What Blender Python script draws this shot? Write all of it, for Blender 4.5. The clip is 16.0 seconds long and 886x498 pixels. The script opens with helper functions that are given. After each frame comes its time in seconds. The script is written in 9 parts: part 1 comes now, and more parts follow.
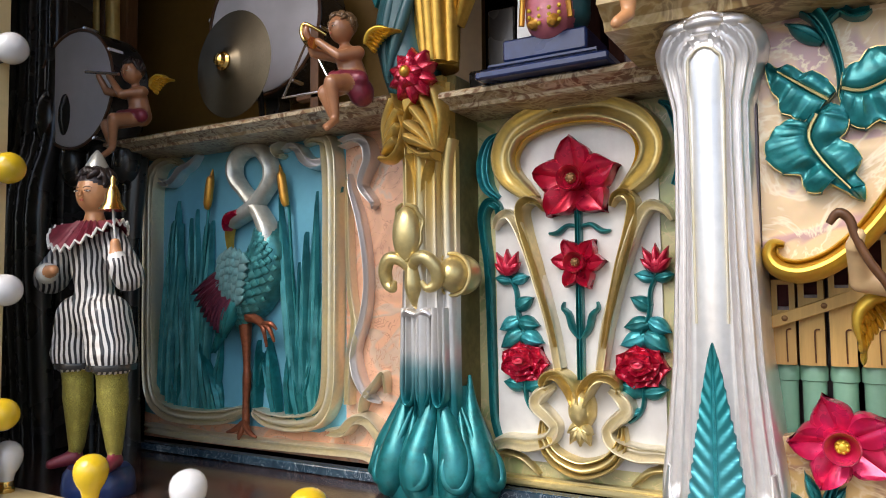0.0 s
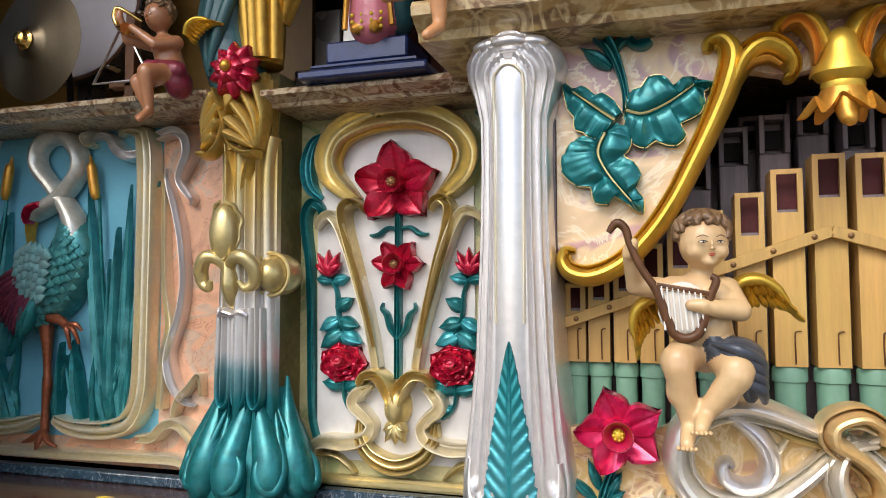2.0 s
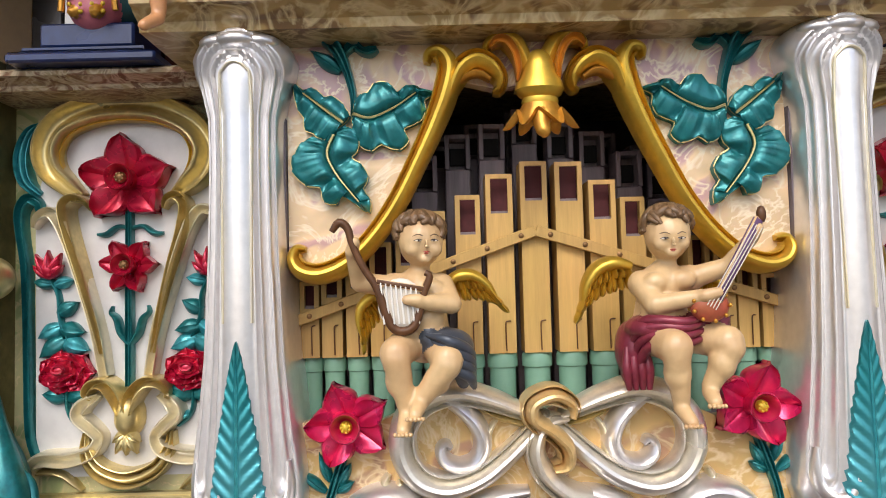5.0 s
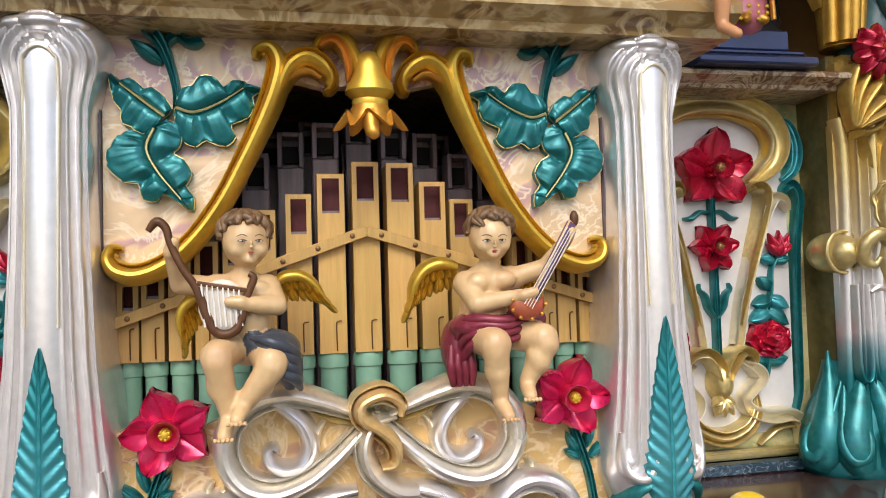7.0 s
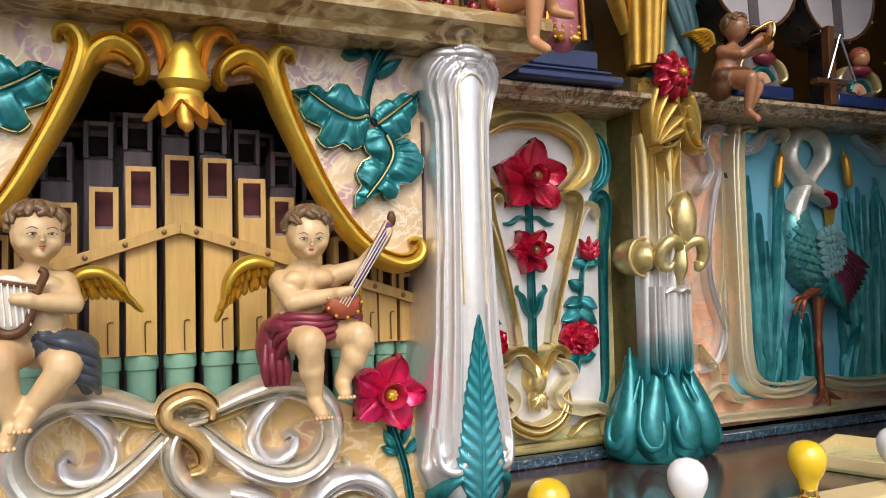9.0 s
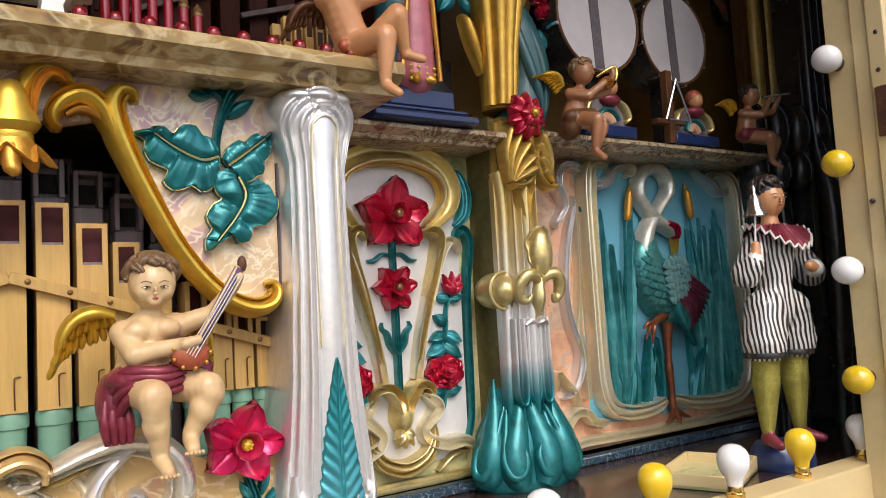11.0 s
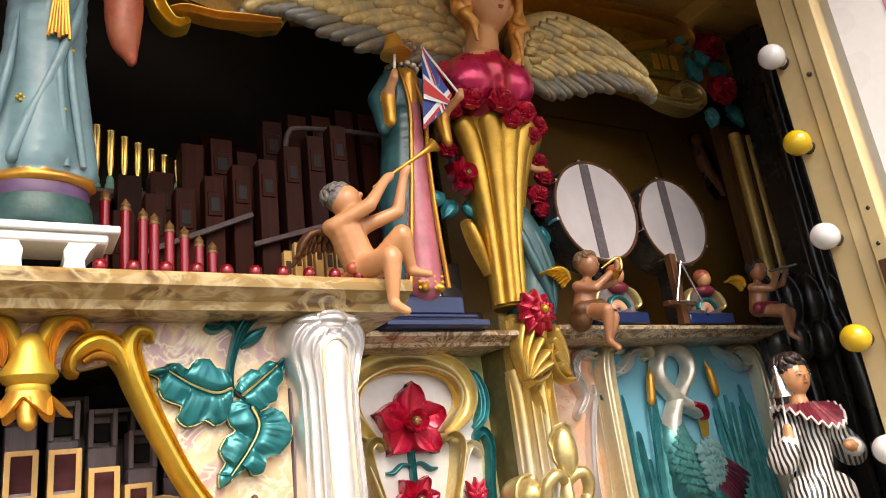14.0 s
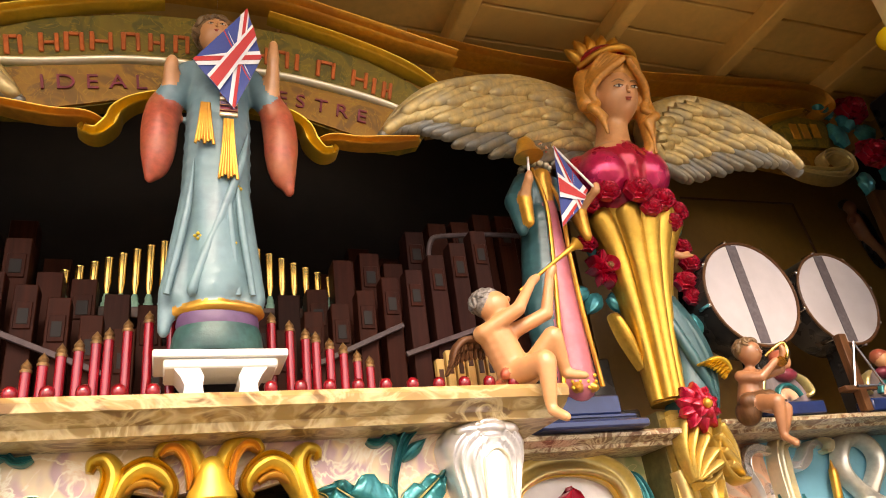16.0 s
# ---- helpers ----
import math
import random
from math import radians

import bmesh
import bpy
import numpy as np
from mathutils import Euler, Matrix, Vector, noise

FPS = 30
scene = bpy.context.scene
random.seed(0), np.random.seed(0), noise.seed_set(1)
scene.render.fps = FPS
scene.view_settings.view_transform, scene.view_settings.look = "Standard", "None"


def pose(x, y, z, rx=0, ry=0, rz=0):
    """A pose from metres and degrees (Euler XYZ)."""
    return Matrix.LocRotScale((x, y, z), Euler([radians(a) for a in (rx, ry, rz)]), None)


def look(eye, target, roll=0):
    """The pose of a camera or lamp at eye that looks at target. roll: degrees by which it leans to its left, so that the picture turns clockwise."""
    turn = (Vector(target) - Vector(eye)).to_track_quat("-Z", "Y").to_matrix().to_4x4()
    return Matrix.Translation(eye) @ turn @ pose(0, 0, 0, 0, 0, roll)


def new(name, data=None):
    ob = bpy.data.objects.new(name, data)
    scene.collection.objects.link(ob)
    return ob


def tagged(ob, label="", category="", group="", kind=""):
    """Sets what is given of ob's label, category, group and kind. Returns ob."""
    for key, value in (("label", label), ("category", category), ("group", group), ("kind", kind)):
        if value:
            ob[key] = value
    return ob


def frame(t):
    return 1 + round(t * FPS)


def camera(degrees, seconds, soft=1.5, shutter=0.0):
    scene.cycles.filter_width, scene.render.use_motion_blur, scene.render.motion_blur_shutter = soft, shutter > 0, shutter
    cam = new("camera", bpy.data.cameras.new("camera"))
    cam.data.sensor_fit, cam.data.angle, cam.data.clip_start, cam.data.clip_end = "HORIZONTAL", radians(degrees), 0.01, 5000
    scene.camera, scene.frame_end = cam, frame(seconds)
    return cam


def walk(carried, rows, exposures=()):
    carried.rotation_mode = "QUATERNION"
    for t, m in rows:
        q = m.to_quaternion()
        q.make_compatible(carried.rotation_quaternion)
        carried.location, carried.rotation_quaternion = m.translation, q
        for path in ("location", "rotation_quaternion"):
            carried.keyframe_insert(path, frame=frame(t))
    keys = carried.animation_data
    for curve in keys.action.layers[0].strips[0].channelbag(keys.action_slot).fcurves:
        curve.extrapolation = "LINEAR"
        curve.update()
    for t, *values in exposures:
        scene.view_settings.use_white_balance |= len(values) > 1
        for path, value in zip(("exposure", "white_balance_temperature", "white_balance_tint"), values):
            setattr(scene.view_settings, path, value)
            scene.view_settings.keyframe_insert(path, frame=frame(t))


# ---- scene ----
EXPOSURES = [(0.0, 0.74, 6450, 12), (1.5, 0.68, 6450, 12), (3.5, 0.58, 6500, 13), (9.0, 0.60, 6550, 13), (11.5, 0.60, 6550, 13), (12.5, 0.84, 6700, 13), (14.5, 1.38, 7600, 16), (16.0, 1.80, 8400, 20)]
cam = camera(62.57, 16.0, soft=1.0)
# seconds, x, y, z, yaw, pitch, roll
ROWS = [
    (0.0, -0.2682, -1.0440, 1.5427, 29.27, 3.46, 0.55),
    (0.5, -0.2540, -1.0406, 1.5433, 26.05, 3.39, 0.48),
    (1.0, -0.2414, -1.0402, 1.5429, 22.99, 3.30, 0.42),
    (1.5, -0.2305, -1.0427, 1.5420, 20.46, 3.42, 0.22),
    (2.0, -0.2178, -1.0408, 1.5411, 17.15, 3.51, 0.08),
    (2.5, -0.2038, -1.0410, 1.5408, 13.74, 3.58, -0.06),
    (3.0, -0.1879, -1.0416, 1.5455, 11.13, 3.51, 0.16),
    (3.5, -0.1790, -1.0445, 1.5426, 8.40, 3.69, 0.85),
    (4.0, -0.1672, -1.0470, 1.5384, 5.70, 3.58, 0.99),
    (6.5, -0.1140, -1.0553, 1.5454, -8.46, 2.44, 1.92),
    (7.0, -0.1062, -1.0597, 1.5466, -11.21, 2.44, 1.68),
    (7.5, -0.0983, -1.0641, 1.5467, -13.88, 2.44, 1.61),
    (8.0, -0.0884, -1.0702, 1.5444, -16.52, 2.49, 1.52),
    (8.5, -0.0753, -1.0746, 1.5365, -19.52, 2.77, 1.48),
    (9.0, -0.0673, -1.0795, 1.5356, -23.10, 2.58, 1.37),
    (11.5, -0.0316, -1.1045, 1.5665, -33.31, 5.79, 3.48),
    (12.0, -0.0351, -1.1075, 1.5792, -33.43, 8.54, 3.52),
    (12.5, -0.0352, -1.1119, 1.5901, -33.42, 10.87, 4.08),
    (13.0, -0.0322, -1.1222, 1.6035, -32.41, 13.63, 5.34),
    (13.5, -0.0283, -1.1280, 1.6133, -31.33, 15.81, 6.14),
    (14.0, -0.0238, -1.1286, 1.6199, -29.85, 17.92, 6.96),
    (14.5, -0.0265, -1.1277, 1.6296, -27.89, 19.93, 7.58),
    (15.0, -0.0354, -1.1286, 1.6385, -25.40, 21.89, 7.63),
    (15.5, -0.0469, -1.1273, 1.6455, -22.56, 24.08, 7.43),
    (16.0, -0.0585, -1.1273, 1.6492, -18.98, 26.14, 7.05),
]
walk(cam, [(t, pose(x, y, z, 90 + pitch, roll, yaw)) for t, x, y, z, yaw, pitch, roll in ROWS], exposures=EXPOSURES)

# ---- light ----
world = bpy.data.worlds.new("sky")
scene.world = world
world.use_nodes = True
wn = world.node_tree
sky = wn.nodes.new("ShaderNodeTexSky")
sky.sky_type = 'NISHITA'
sky.sun_disc = False
sky.sun_elevation, sky.sun_rotation = radians(47), radians(191)
sky.air_density, sky.dust_density = 1.0, 2.5
wn.nodes["Background"].inputs["Strength"].default_value = 0.15
wn.links.new(sky.outputs[0], wn.nodes["Background"].inputs["Color"])
sun_data = bpy.data.lights.new("sun", 'SUN')
sun_data.energy, sun_data.angle, sun_data.color = 1.5, radians(40), (1.0, 0.96, 0.9)
sun = new("sun", sun_data)
sun.matrix_world = look((-0.9, -4.4, 6.4), (0, 0, 1.5))

# ---- materials ----
def nodes_of(name):
    m = bpy.data.materials.new(name)
    m.use_nodes = True
    nt = m.node_tree
    return m, nt, nt.nodes["Principled BSDF"]


def noise_node(nt, scale, detail=4.0, rough=0.55, coord="Object", stretch=None):
    tc = nt.nodes.new("ShaderNodeTexCoord")
    n = nt.nodes.new("ShaderNodeTexNoise")
    n.inputs["Scale"].default_value, n.inputs["Detail"].default_value, n.inputs["Roughness"].default_value = scale, detail, rough
    if stretch:
        mp = nt.nodes.new("ShaderNodeMapping")
        mp.inputs["Scale"].default_value = stretch
        nt.links.new(tc.outputs[coord], mp.inputs[0])
        nt.links.new(mp.outputs[0], n.inputs["Vector"])
    else:
        nt.links.new(tc.outputs[coord], n.inputs["Vector"])
    return n


def ramp(nt, source, stops, interp='LINEAR'):
    r = nt.nodes.new("ShaderNodeValToRGB")
    r.color_ramp.interpolation = interp
    while len(r.color_ramp.elements) < len(stops):
        r.color_ramp.elements.new(0.5)
    for e, (p, c) in zip(r.color_ramp.elements, stops):
        e.position, e.color = p, (*c, 1) if len(c) == 3 else c
    nt.links.new(source, r.inputs[0])
    return r


def mix(nt, fac, a, b, mode='MIX'):
    n = nt.nodes.new("ShaderNodeMix")
    n.data_type, n.blend_type = 'RGBA', mode
    for sock, v in ((n.inputs[0], fac), (n.inputs[6], a), (n.inputs[7], b)):
        if isinstance(v, (int, float)):
            sock.default_value = v
        elif isinstance(v, tuple):
            sock.default_value = (*v, 1)
        else:
            nt.links.new(v, sock)
    return n.outputs[2]


def bump(nt, bsdf, source, strength, distance):
    b = nt.nodes.new("ShaderNodeBump")
    b.inputs["Strength"].default_value, b.inputs["Distance"].default_value = strength, distance
    nt.links.new(source, b.inputs["Height"])
    nt.links.new(b.outputs[0], bsdf.inputs["Normal"])


def shade(c, k):
    return tuple(min(1.0, v * k) for v in c)


def paint(name, col, metal=0.0, rough=0.4, var=0.22, fine=90.0, coarse=9.0, bumps=0.25, coat=0.0, col2=None, stretch=None):
    """Brushed paint: two scales of tone, worn gloss, fine brush relief."""
    m, nt, b = nodes_of(name)
    n1, n2 = noise_node(nt, fine, 5, stretch=stretch), noise_node(nt, coarse, 3)
    r1 = ramp(nt, n1.outputs[0], [(0.3, shade(col, 1 - var)), (0.7, shade(col, 1 + var))])
    c2 = col2 or shade(col, 0.75)
    r2 = ramp(nt, n2.outputs[0], [(0.42, (0, 0, 0)), (0.72, (1, 1, 1))])
    out = mix(nt, r2.outputs[0], r1.outputs[0], c2)
    nt.links.new(out, b.inputs["Base Color"])
    rr = nt.nodes.new("ShaderNodeMapRange")
    rr.inputs["To Min"].default_value, rr.inputs["To Max"].default_value = max(0.05, rough - 0.1), rough + 0.12
    nt.links.new(n2.outputs[0], rr.inputs["Value"])
    nt.links.new(rr.outputs[0], b.inputs["Roughness"])
    b.inputs["Metallic"].default_value = metal
    b.inputs["Coat Weight"].default_value = coat
    b.inputs["Coat Roughness"].default_value = 0.15
    bump(nt, b, n1.outputs[0], bumps, 0.0015)
    return m


def marble(name, base, tint, vein, scale=5.0, rough=0.3, veins=0.02, coat=0.25):
    m, nt, b = nodes_of(name)
    n1 = noise_node(nt, scale, 2.2, 0.5)
    n1.inputs["Distortion"].default_value = 1.6
    n2 = noise_node(nt, scale * 1.7, 3.5, 0.55)
    n2.inputs["Distortion"].default_value = 2.4
    r1 = ramp(nt, n1.outputs[0], [(0.36, shade(base, 0.86)), (0.45, base), (0.51, shade(base, 1.12)), (0.555, tint), (0.62, shade(tint, 0.85)), (0.66, base)])
    r2 = ramp(nt, n2.outputs[0], [(0.5 - veins, (0, 0, 0)), (0.5, (1, 1, 1)), (0.5 + veins, (0, 0, 0))])
    n3 = noise_node(nt, 120, 3)
    c = mix(nt, r2.outputs[0], r1.outputs[0], vein)
    k = mix(nt, 0.12, c, n3.outputs[1], 'SOFT_LIGHT')
    nt.links.new(k, b.inputs["Base Color"])
    b.inputs["Roughness"].default_value = rough
    b.inputs["Coat Weight"].default_value = coat
    bump(nt, b, n3.outputs[0], 0.12, 0.001)
    return m


def fade(name, stops, z0, z1, metal, rough):
    """Sprayed colour that blends up the height of a piece."""
    m, nt, b = nodes_of(name)
    tc = nt.nodes.new("ShaderNodeTexCoord")
    sp = nt.nodes.new("ShaderNodeSeparateXYZ")
    nt.links.new(tc.outputs["Object"], sp.inputs[0])
    mr = nt.nodes.new("ShaderNodeMapRange")
    mr.inputs["From Min"].default_value, mr.inputs["From Max"].default_value = z0, z1
    nz = noise_node(nt, 14, 4)
    ad = nt.nodes.new("ShaderNodeMath")
    ad.operation = 'MULTIPLY_ADD'
    ad.inputs[1].default_value = 0.05
    nt.links.new(nz.outputs[0], ad.inputs[0])
    nt.links.new(sp.outputs[2], ad.inputs[2])
    nt.links.new(ad.outputs[0], mr.inputs["Value"])
    r = ramp(nt, mr.outputs[0], stops)
    n1 = noise_node(nt, 70, 5)
    r1 = ramp(nt, n1.outputs[0], [(0.3, (0.9, 0.9, 0.9)), (0.7, (1, 1, 1))])
    nt.links.new(mix(nt, 1.0, r.outputs[0], r1.outputs[0], 'MULTIPLY'), b.inputs["Base Color"])
    b.inputs["Metallic"].default_value, b.inputs["Roughness"].default_value = metal, rough
    bump(nt, b, n1.outputs[0], 0.1, 0.001)
    return m


def wood(name, col, rough=0.5, stretch=(30, 30, 2.5), var=0.3, gloss=0.3):
    m, nt, b = nodes_of(name)
    n1 = noise_node(nt, 3.0, 6, 0.65, stretch=stretch)
    n2 = noise_node(nt, 5.0, 3)
    oi = nt.nodes.new("ShaderNodeObjectInfo")
    r1 = ramp(nt, n1.outputs[0], [(0.3, shade(col, 1 - var)), (0.7, shade(col, 1 + var * 0.6))])
    rr = ramp(nt, oi.outputs["Random"], [(0, (0.78, 0.78, 0.78)), (1, (1, 1, 1))])
    c = mix(nt, 1.0, r1.outputs[0], rr.outputs[0], 'MULTIPLY')
    c = mix(nt, 0.2, c, n2.outputs[1], 'SOFT_LIGHT')
    nt.links.new(c, b.inputs["Base Color"])
    b.inputs["Roughness"].default_value = rough
    b.inputs["Specular IOR Level"].default_value = gloss
    bump(nt, b, n1.outputs[0], 0.15, 0.001)
    return m


SILVER = paint("silver_bronze_paint", (0.80, 0.78, 0.77), 0.78, 0.30, 0.06, 120, 6, 0.2, col2=(0.66, 0.63, 0.62), stretch=(1, 1, 0.15))
SCROLL = paint("cream_silver_paint", (0.82, 0.77, 0.66), 0.70, 0.30, 0.10, 110, 7, 0.2, col2=(0.70, 0.68, 0.64))
CREAM = paint("pale_gilt_paint", (0.80, 0.72, 0.50), 0.62, 0.32, 0.08, 90, 8, 0.2, col2=(0.70, 0.66, 0.55))
PALEGOLD = paint("old_gilt", (0.68, 0.54, 0.23), 0.7, 0.32, 0.14, 90, 10, 0.25, col2=(0.52, 0.44, 0.22))
KNOTGILT = paint("pale_amber_gilt", (0.74, 0.52, 0.22), 0.5, 0.34, 0.12, 90, 10, 0.2, col2=(0.70, 0.58, 0.36))
OCHREGOLD = paint("dull_ochre_gilt", (0.60, 0.41, 0.10), 0.65, 0.38, 0.16, 90, 12, 0.25, col2=(0.50, 0.37, 0.14))
AMBER = paint("honey_gilt", (0.64, 0.38, 0.06), 0.6, 0.34, 0.14, 80, 12, 0.25, col2=(0.52, 0.30, 0.05))
GOLD = paint("bright_gilt", (0.72, 0.47, 0.06), 0.7, 0.34, 0.12, 80, 10, 0.2, col2=(0.58, 0.37, 0.05))
DEEPGOLD = paint("amber_gilt", (0.66, 0.34, 0.05), 0.65, 0.35, 0.15, 80, 12, 0.25, col2=(0.55, 0.25, 0.05))
TEAL = paint("teal_bronze_paint", (0.010, 0.160, 0.165), 0.45, 0.33, 0.4, 60, 24, 0.4, coat=0.15, col2=(0.018, 0.20, 0.215))
TEALLITE = paint("turquoise_bronze_paint", (0.05, 0.36, 0.40), 0.45, 0.34, 0.3, 80, 22, 0.3, coat=0.2, col2=(0.015, 0.2, 0.24))
REED = paint("reed_green_paint", (0.03, 0.21, 0.22), 0.3, 0.34, 0.5, 60, 26, 0.4, col2=(0.08, 0.33, 0.35), stretch=(1, 1, 0.12))
CRIMSON = paint("crimson_bronze_paint", (0.50, 0.008, 0.045), 0.45, 0.28, 0.25, 70, 25, 0.2, coat=0.5, col2=(0.36, 0.004, 0.02))
ROSE = paint("rose_bronze_paint", (0.62, 0.02, 0.12), 0.45, 0.28, 0.25, 70, 25, 0.2, coat=0.5, col2=(0.50, 0.01, 0.06))
YELLOW = paint("yellow_stamen_paint", (0.62, 0.42, 0.03), 0.3, 0.4, 0.35, 160, 40, 0.5)
WHITE = paint("white_enamel", (0.80, 0.79, 0.75), 0.0, 0.35, 0.03, 60, 4, 0.12, coat=0.2, col2=(0.74, 0.72, 0.66))
DOORWHITE = paint("door_white_gloss", (0.90, 0.89, 0.88), 0.0, 0.3, 0.02, 60, 4, 0.08, coat=0.2, col2=(0.87, 0.86, 0.84))
PANELWHITE = paint("panel_white", (0.66, 0.65, 0.63), 0.1, 0.42, 0.05, 60, 7, 0.25, col2=(0.56, 0.54, 0.52))
BLUE = paint("panel_blue", (0.15, 0.43, 0.55), 0.0, 0.42, 0.06, 60, 5, 0.15, col2=(0.12, 0.36, 0.48))
NAVY = paint("navy_enamel", (0.012, 0.028, 0.11), 0.0, 0.3, 0.2, 60, 9, 0.2, coat=0.3)
OLIVE = marble("olive_marbling", (0.50, 0.47, 0.24), (0.36, 0.40, 0.18), (0.62, 0.52, 0.28), 6.0, 0.35)
PIERSIDE = paint("dark_bronze_gilt", (0.20, 0.16, 0.06), 0.5, 0.4, 0.25, 60, 10, 0.25, col2=(0.13, 0.11, 0.04))
PEACH = marble("peach_marbling", (0.66, 0.36, 0.22), (0.60, 0.42, 0.30), (0.42, 0.20, 0.12), 7.0, 0.4, 0.012)
BUFF = marble("buff_marbling", (0.70, 0.51, 0.30), (0.54, 0.33, 0.32), (0.80, 0.68, 0.50), 6.0, 0.35, 0.05)
BUFFLOW = marble("ochre_marbling", (0.62, 0.41, 0.16), (0.50, 0.28, 0.16), (0.74, 0.58, 0.34), 7.0, 0.35, 0.06)
SIGNGREEN = marble("dark_sign_green", (0.150, 0.100, 0.004), (0.085, 0.070, 0.004), (0.25, 0.16, 0.008), 9.0, 0.6, 0.02, 0.0)
SIGNOCHRE = marble("dark_sign_ochre", (0.25, 0.115, 0.005), (0.17, 0.075, 0.004), (0.34, 0.17, 0.010), 9.0, 0.6, 0.02, 0.0)
LETTERRED = paint("letter_vermilion", (0.45, 0.10, 0.02), 0.1, 0.4, 0.2)
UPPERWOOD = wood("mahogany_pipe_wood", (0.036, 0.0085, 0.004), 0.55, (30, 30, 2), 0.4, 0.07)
LEDGE = marble("brown_marbling", (0.20, 0.10, 0.05), (0.42, 0.30, 0.16), (0.62, 0.52, 0.36), 11.0, 0.3, 0.10)
LEDGELITE = marble("honey_marbling", (0.37, 0.24, 0.09), (0.19, 0.105, 0.04), (0.58, 0.45, 0.24), 6.5, 0.3, 0.10)
BLUEMARBLE = marble("blue_marbling", (0.02, 0.045, 0.07), (0.035, 0.07, 0.10), (0.22, 0.28, 0.32), 16.0, 0.25, 0.02)
FLOORPAINT = paint("dark_brown_gloss", (0.060, 0.028, 0.022), 0.0, 0.16, 0.2, 40, 4, 0.1, coat=0.6)
EYEWHITE = paint("eye_white_paint", (0.70, 0.64, 0.54), 0.0, 0.3, 0.04)
SKIN = paint("flesh_paint", (0.62, 0.43, 0.22), 0.0, 0.36, 0.10, 60, 18, 0.15, coat=0.2, col2=(0.54, 0.34, 0.17))
SKINWARM = paint("warm_flesh_paint", (0.58, 0.28, 0.12), 0.0, 0.34, 0.10, 60, 18, 0.15, coat=0.2, col2=(0.60, 0.28, 0.13))
SKINDARK = paint("varnished_flesh_paint", (0.38, 0.17, 0.08), 0.0, 0.3, 0.12, 60, 16, 0.1, coat=0.3, col2=(0.30, 0.13, 0.06))
HAIR = paint("brown_hair_paint", (0.15, 0.085, 0.04), 0.0, 0.4, 0.5, 140, 30, 0.7, col2=(0.22, 0.13, 0.06))
HAIRDARK = paint("dark_hair_paint", (0.03, 0.018, 0.015), 0.0, 0.35, 0.4, 140, 30, 0.6)
HAIRGOLD = paint("golden_hair_paint", (0.60, 0.26, 0.05), 0.15, 0.35, 0.3, 100, 30, 0.6)
GREYHAIR = paint("grey_hair_paint", (0.20, 0.18, 0.16), 0.1, 0.4, 0.6, 160, 40, 0.7)
TEALDARK = paint("bottle_green_paint", (0.025, 0.085, 0.075), 0.1, 0.4, 0.3, 90, 24, 0.5, col2=(0.02, 0.06, 0.06))
SLATE = paint("slate_cloth_paint", (0.07, 0.085, 0.11), 0.2, 0.35, 0.3, 60, 20, 0.4)
MAROON = paint("maroon_cloth_paint", (0.22, 0.03, 0.05), 0.15, 0.33, 0.35, 60, 20, 0.4, col2=(0.14, 0.015, 0.03))
PINK = paint("pink_robe_paint", (0.55, 0.16, 0.20), 0.0, 0.36, 0.12, 50, 12, 0.2, coat=0.2)
AQUA = paint("aqua_robe_paint", (0.15, 0.25, 0.28), 0.0, 0.42, 0.18, 50, 16, 0.3, coat=0.1, col2=(0.15, 0.27, 0.29))
DUSKBLUE = paint("dusk_blue_robe_paint", (0.03, 0.11, 0.12), 0.05, 0.35, 0.2, 50, 16, 0.25, coat=0.2)
RUST = paint("rust_sleeve_paint", (0.38, 0.075, 0.04), 0.05, 0.38, 0.3, 90, 16, 0.35, col2=(0.42, 0.14, 0.06))
LIPS = paint("red_lip_paint", (0.48, 0.10, 0.06), 0.0, 0.35, 0.1)
EYES = paint("dark_eye_paint", (0.05, 0.03, 0.025), 0.0, 0.25, 0.1)
PIPEWOOD = wood("gilded_pipe_wood", (0.62, 0.39, 0.13), 0.45, (40, 40, 3), 0.16)
DARKWOOD = wood("varnished_pipe_wood", (0.075, 0.034, 0.02), 0.38, (30, 30, 2), 0.4)
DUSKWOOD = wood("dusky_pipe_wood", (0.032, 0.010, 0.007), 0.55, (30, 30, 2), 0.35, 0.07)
GREYWOOD = wood("lead_grey_pipe_wood", (0.25, 0.20, 0.21), 0.40, (30, 30, 2), 0.3, 0.35)
STAYGREY = wood("dull_stay_wood", (0.085, 0.06, 0.06), 0.5, (30, 30, 2), 0.3, 0.2)
BROWNWOOD = wood("brown_carved_wood", (0.14, 0.06, 0.025), 0.38, (30, 30, 6), 0.4)
MINT = paint("mint_green_paint", (0.22, 0.42, 0.30), 0.0, 0.45, 0.08, 60, 8, 0.2, col2=(0.18, 0.36, 0.26))
REDGLOSS = paint("red_gloss", (0.26, 0.006, 0.013), 0.2, 0.22, 0.15, 40, 12, 0.1, coat=0.6)
BRONZE = paint("dull_bronze", (0.24, 0.13, 0.05), 0.6, 0.4, 0.2, 60, 12, 0.2)
BRASS = paint("polished_brass", (0.78, 0.52, 0.16), 1.0, 0.2, 0.1, 40, 10, 0.05)
STEEL = paint("bright_steel", (0.7, 0.7, 0.72), 1.0, 0.22, 0.1, 40, 10, 0.05)
CYMBAL = paint("aged_bronze", (0.13, 0.105, 0.07), 1.0, 0.34, 0.2, 60, 9, 0.1, stretch=(8, 8, 8))
DRUMSKIN = paint("drum_skin", (0.60, 0.56, 0.57), 0.0, 0.5, 0.04, 30, 4, 0.1)
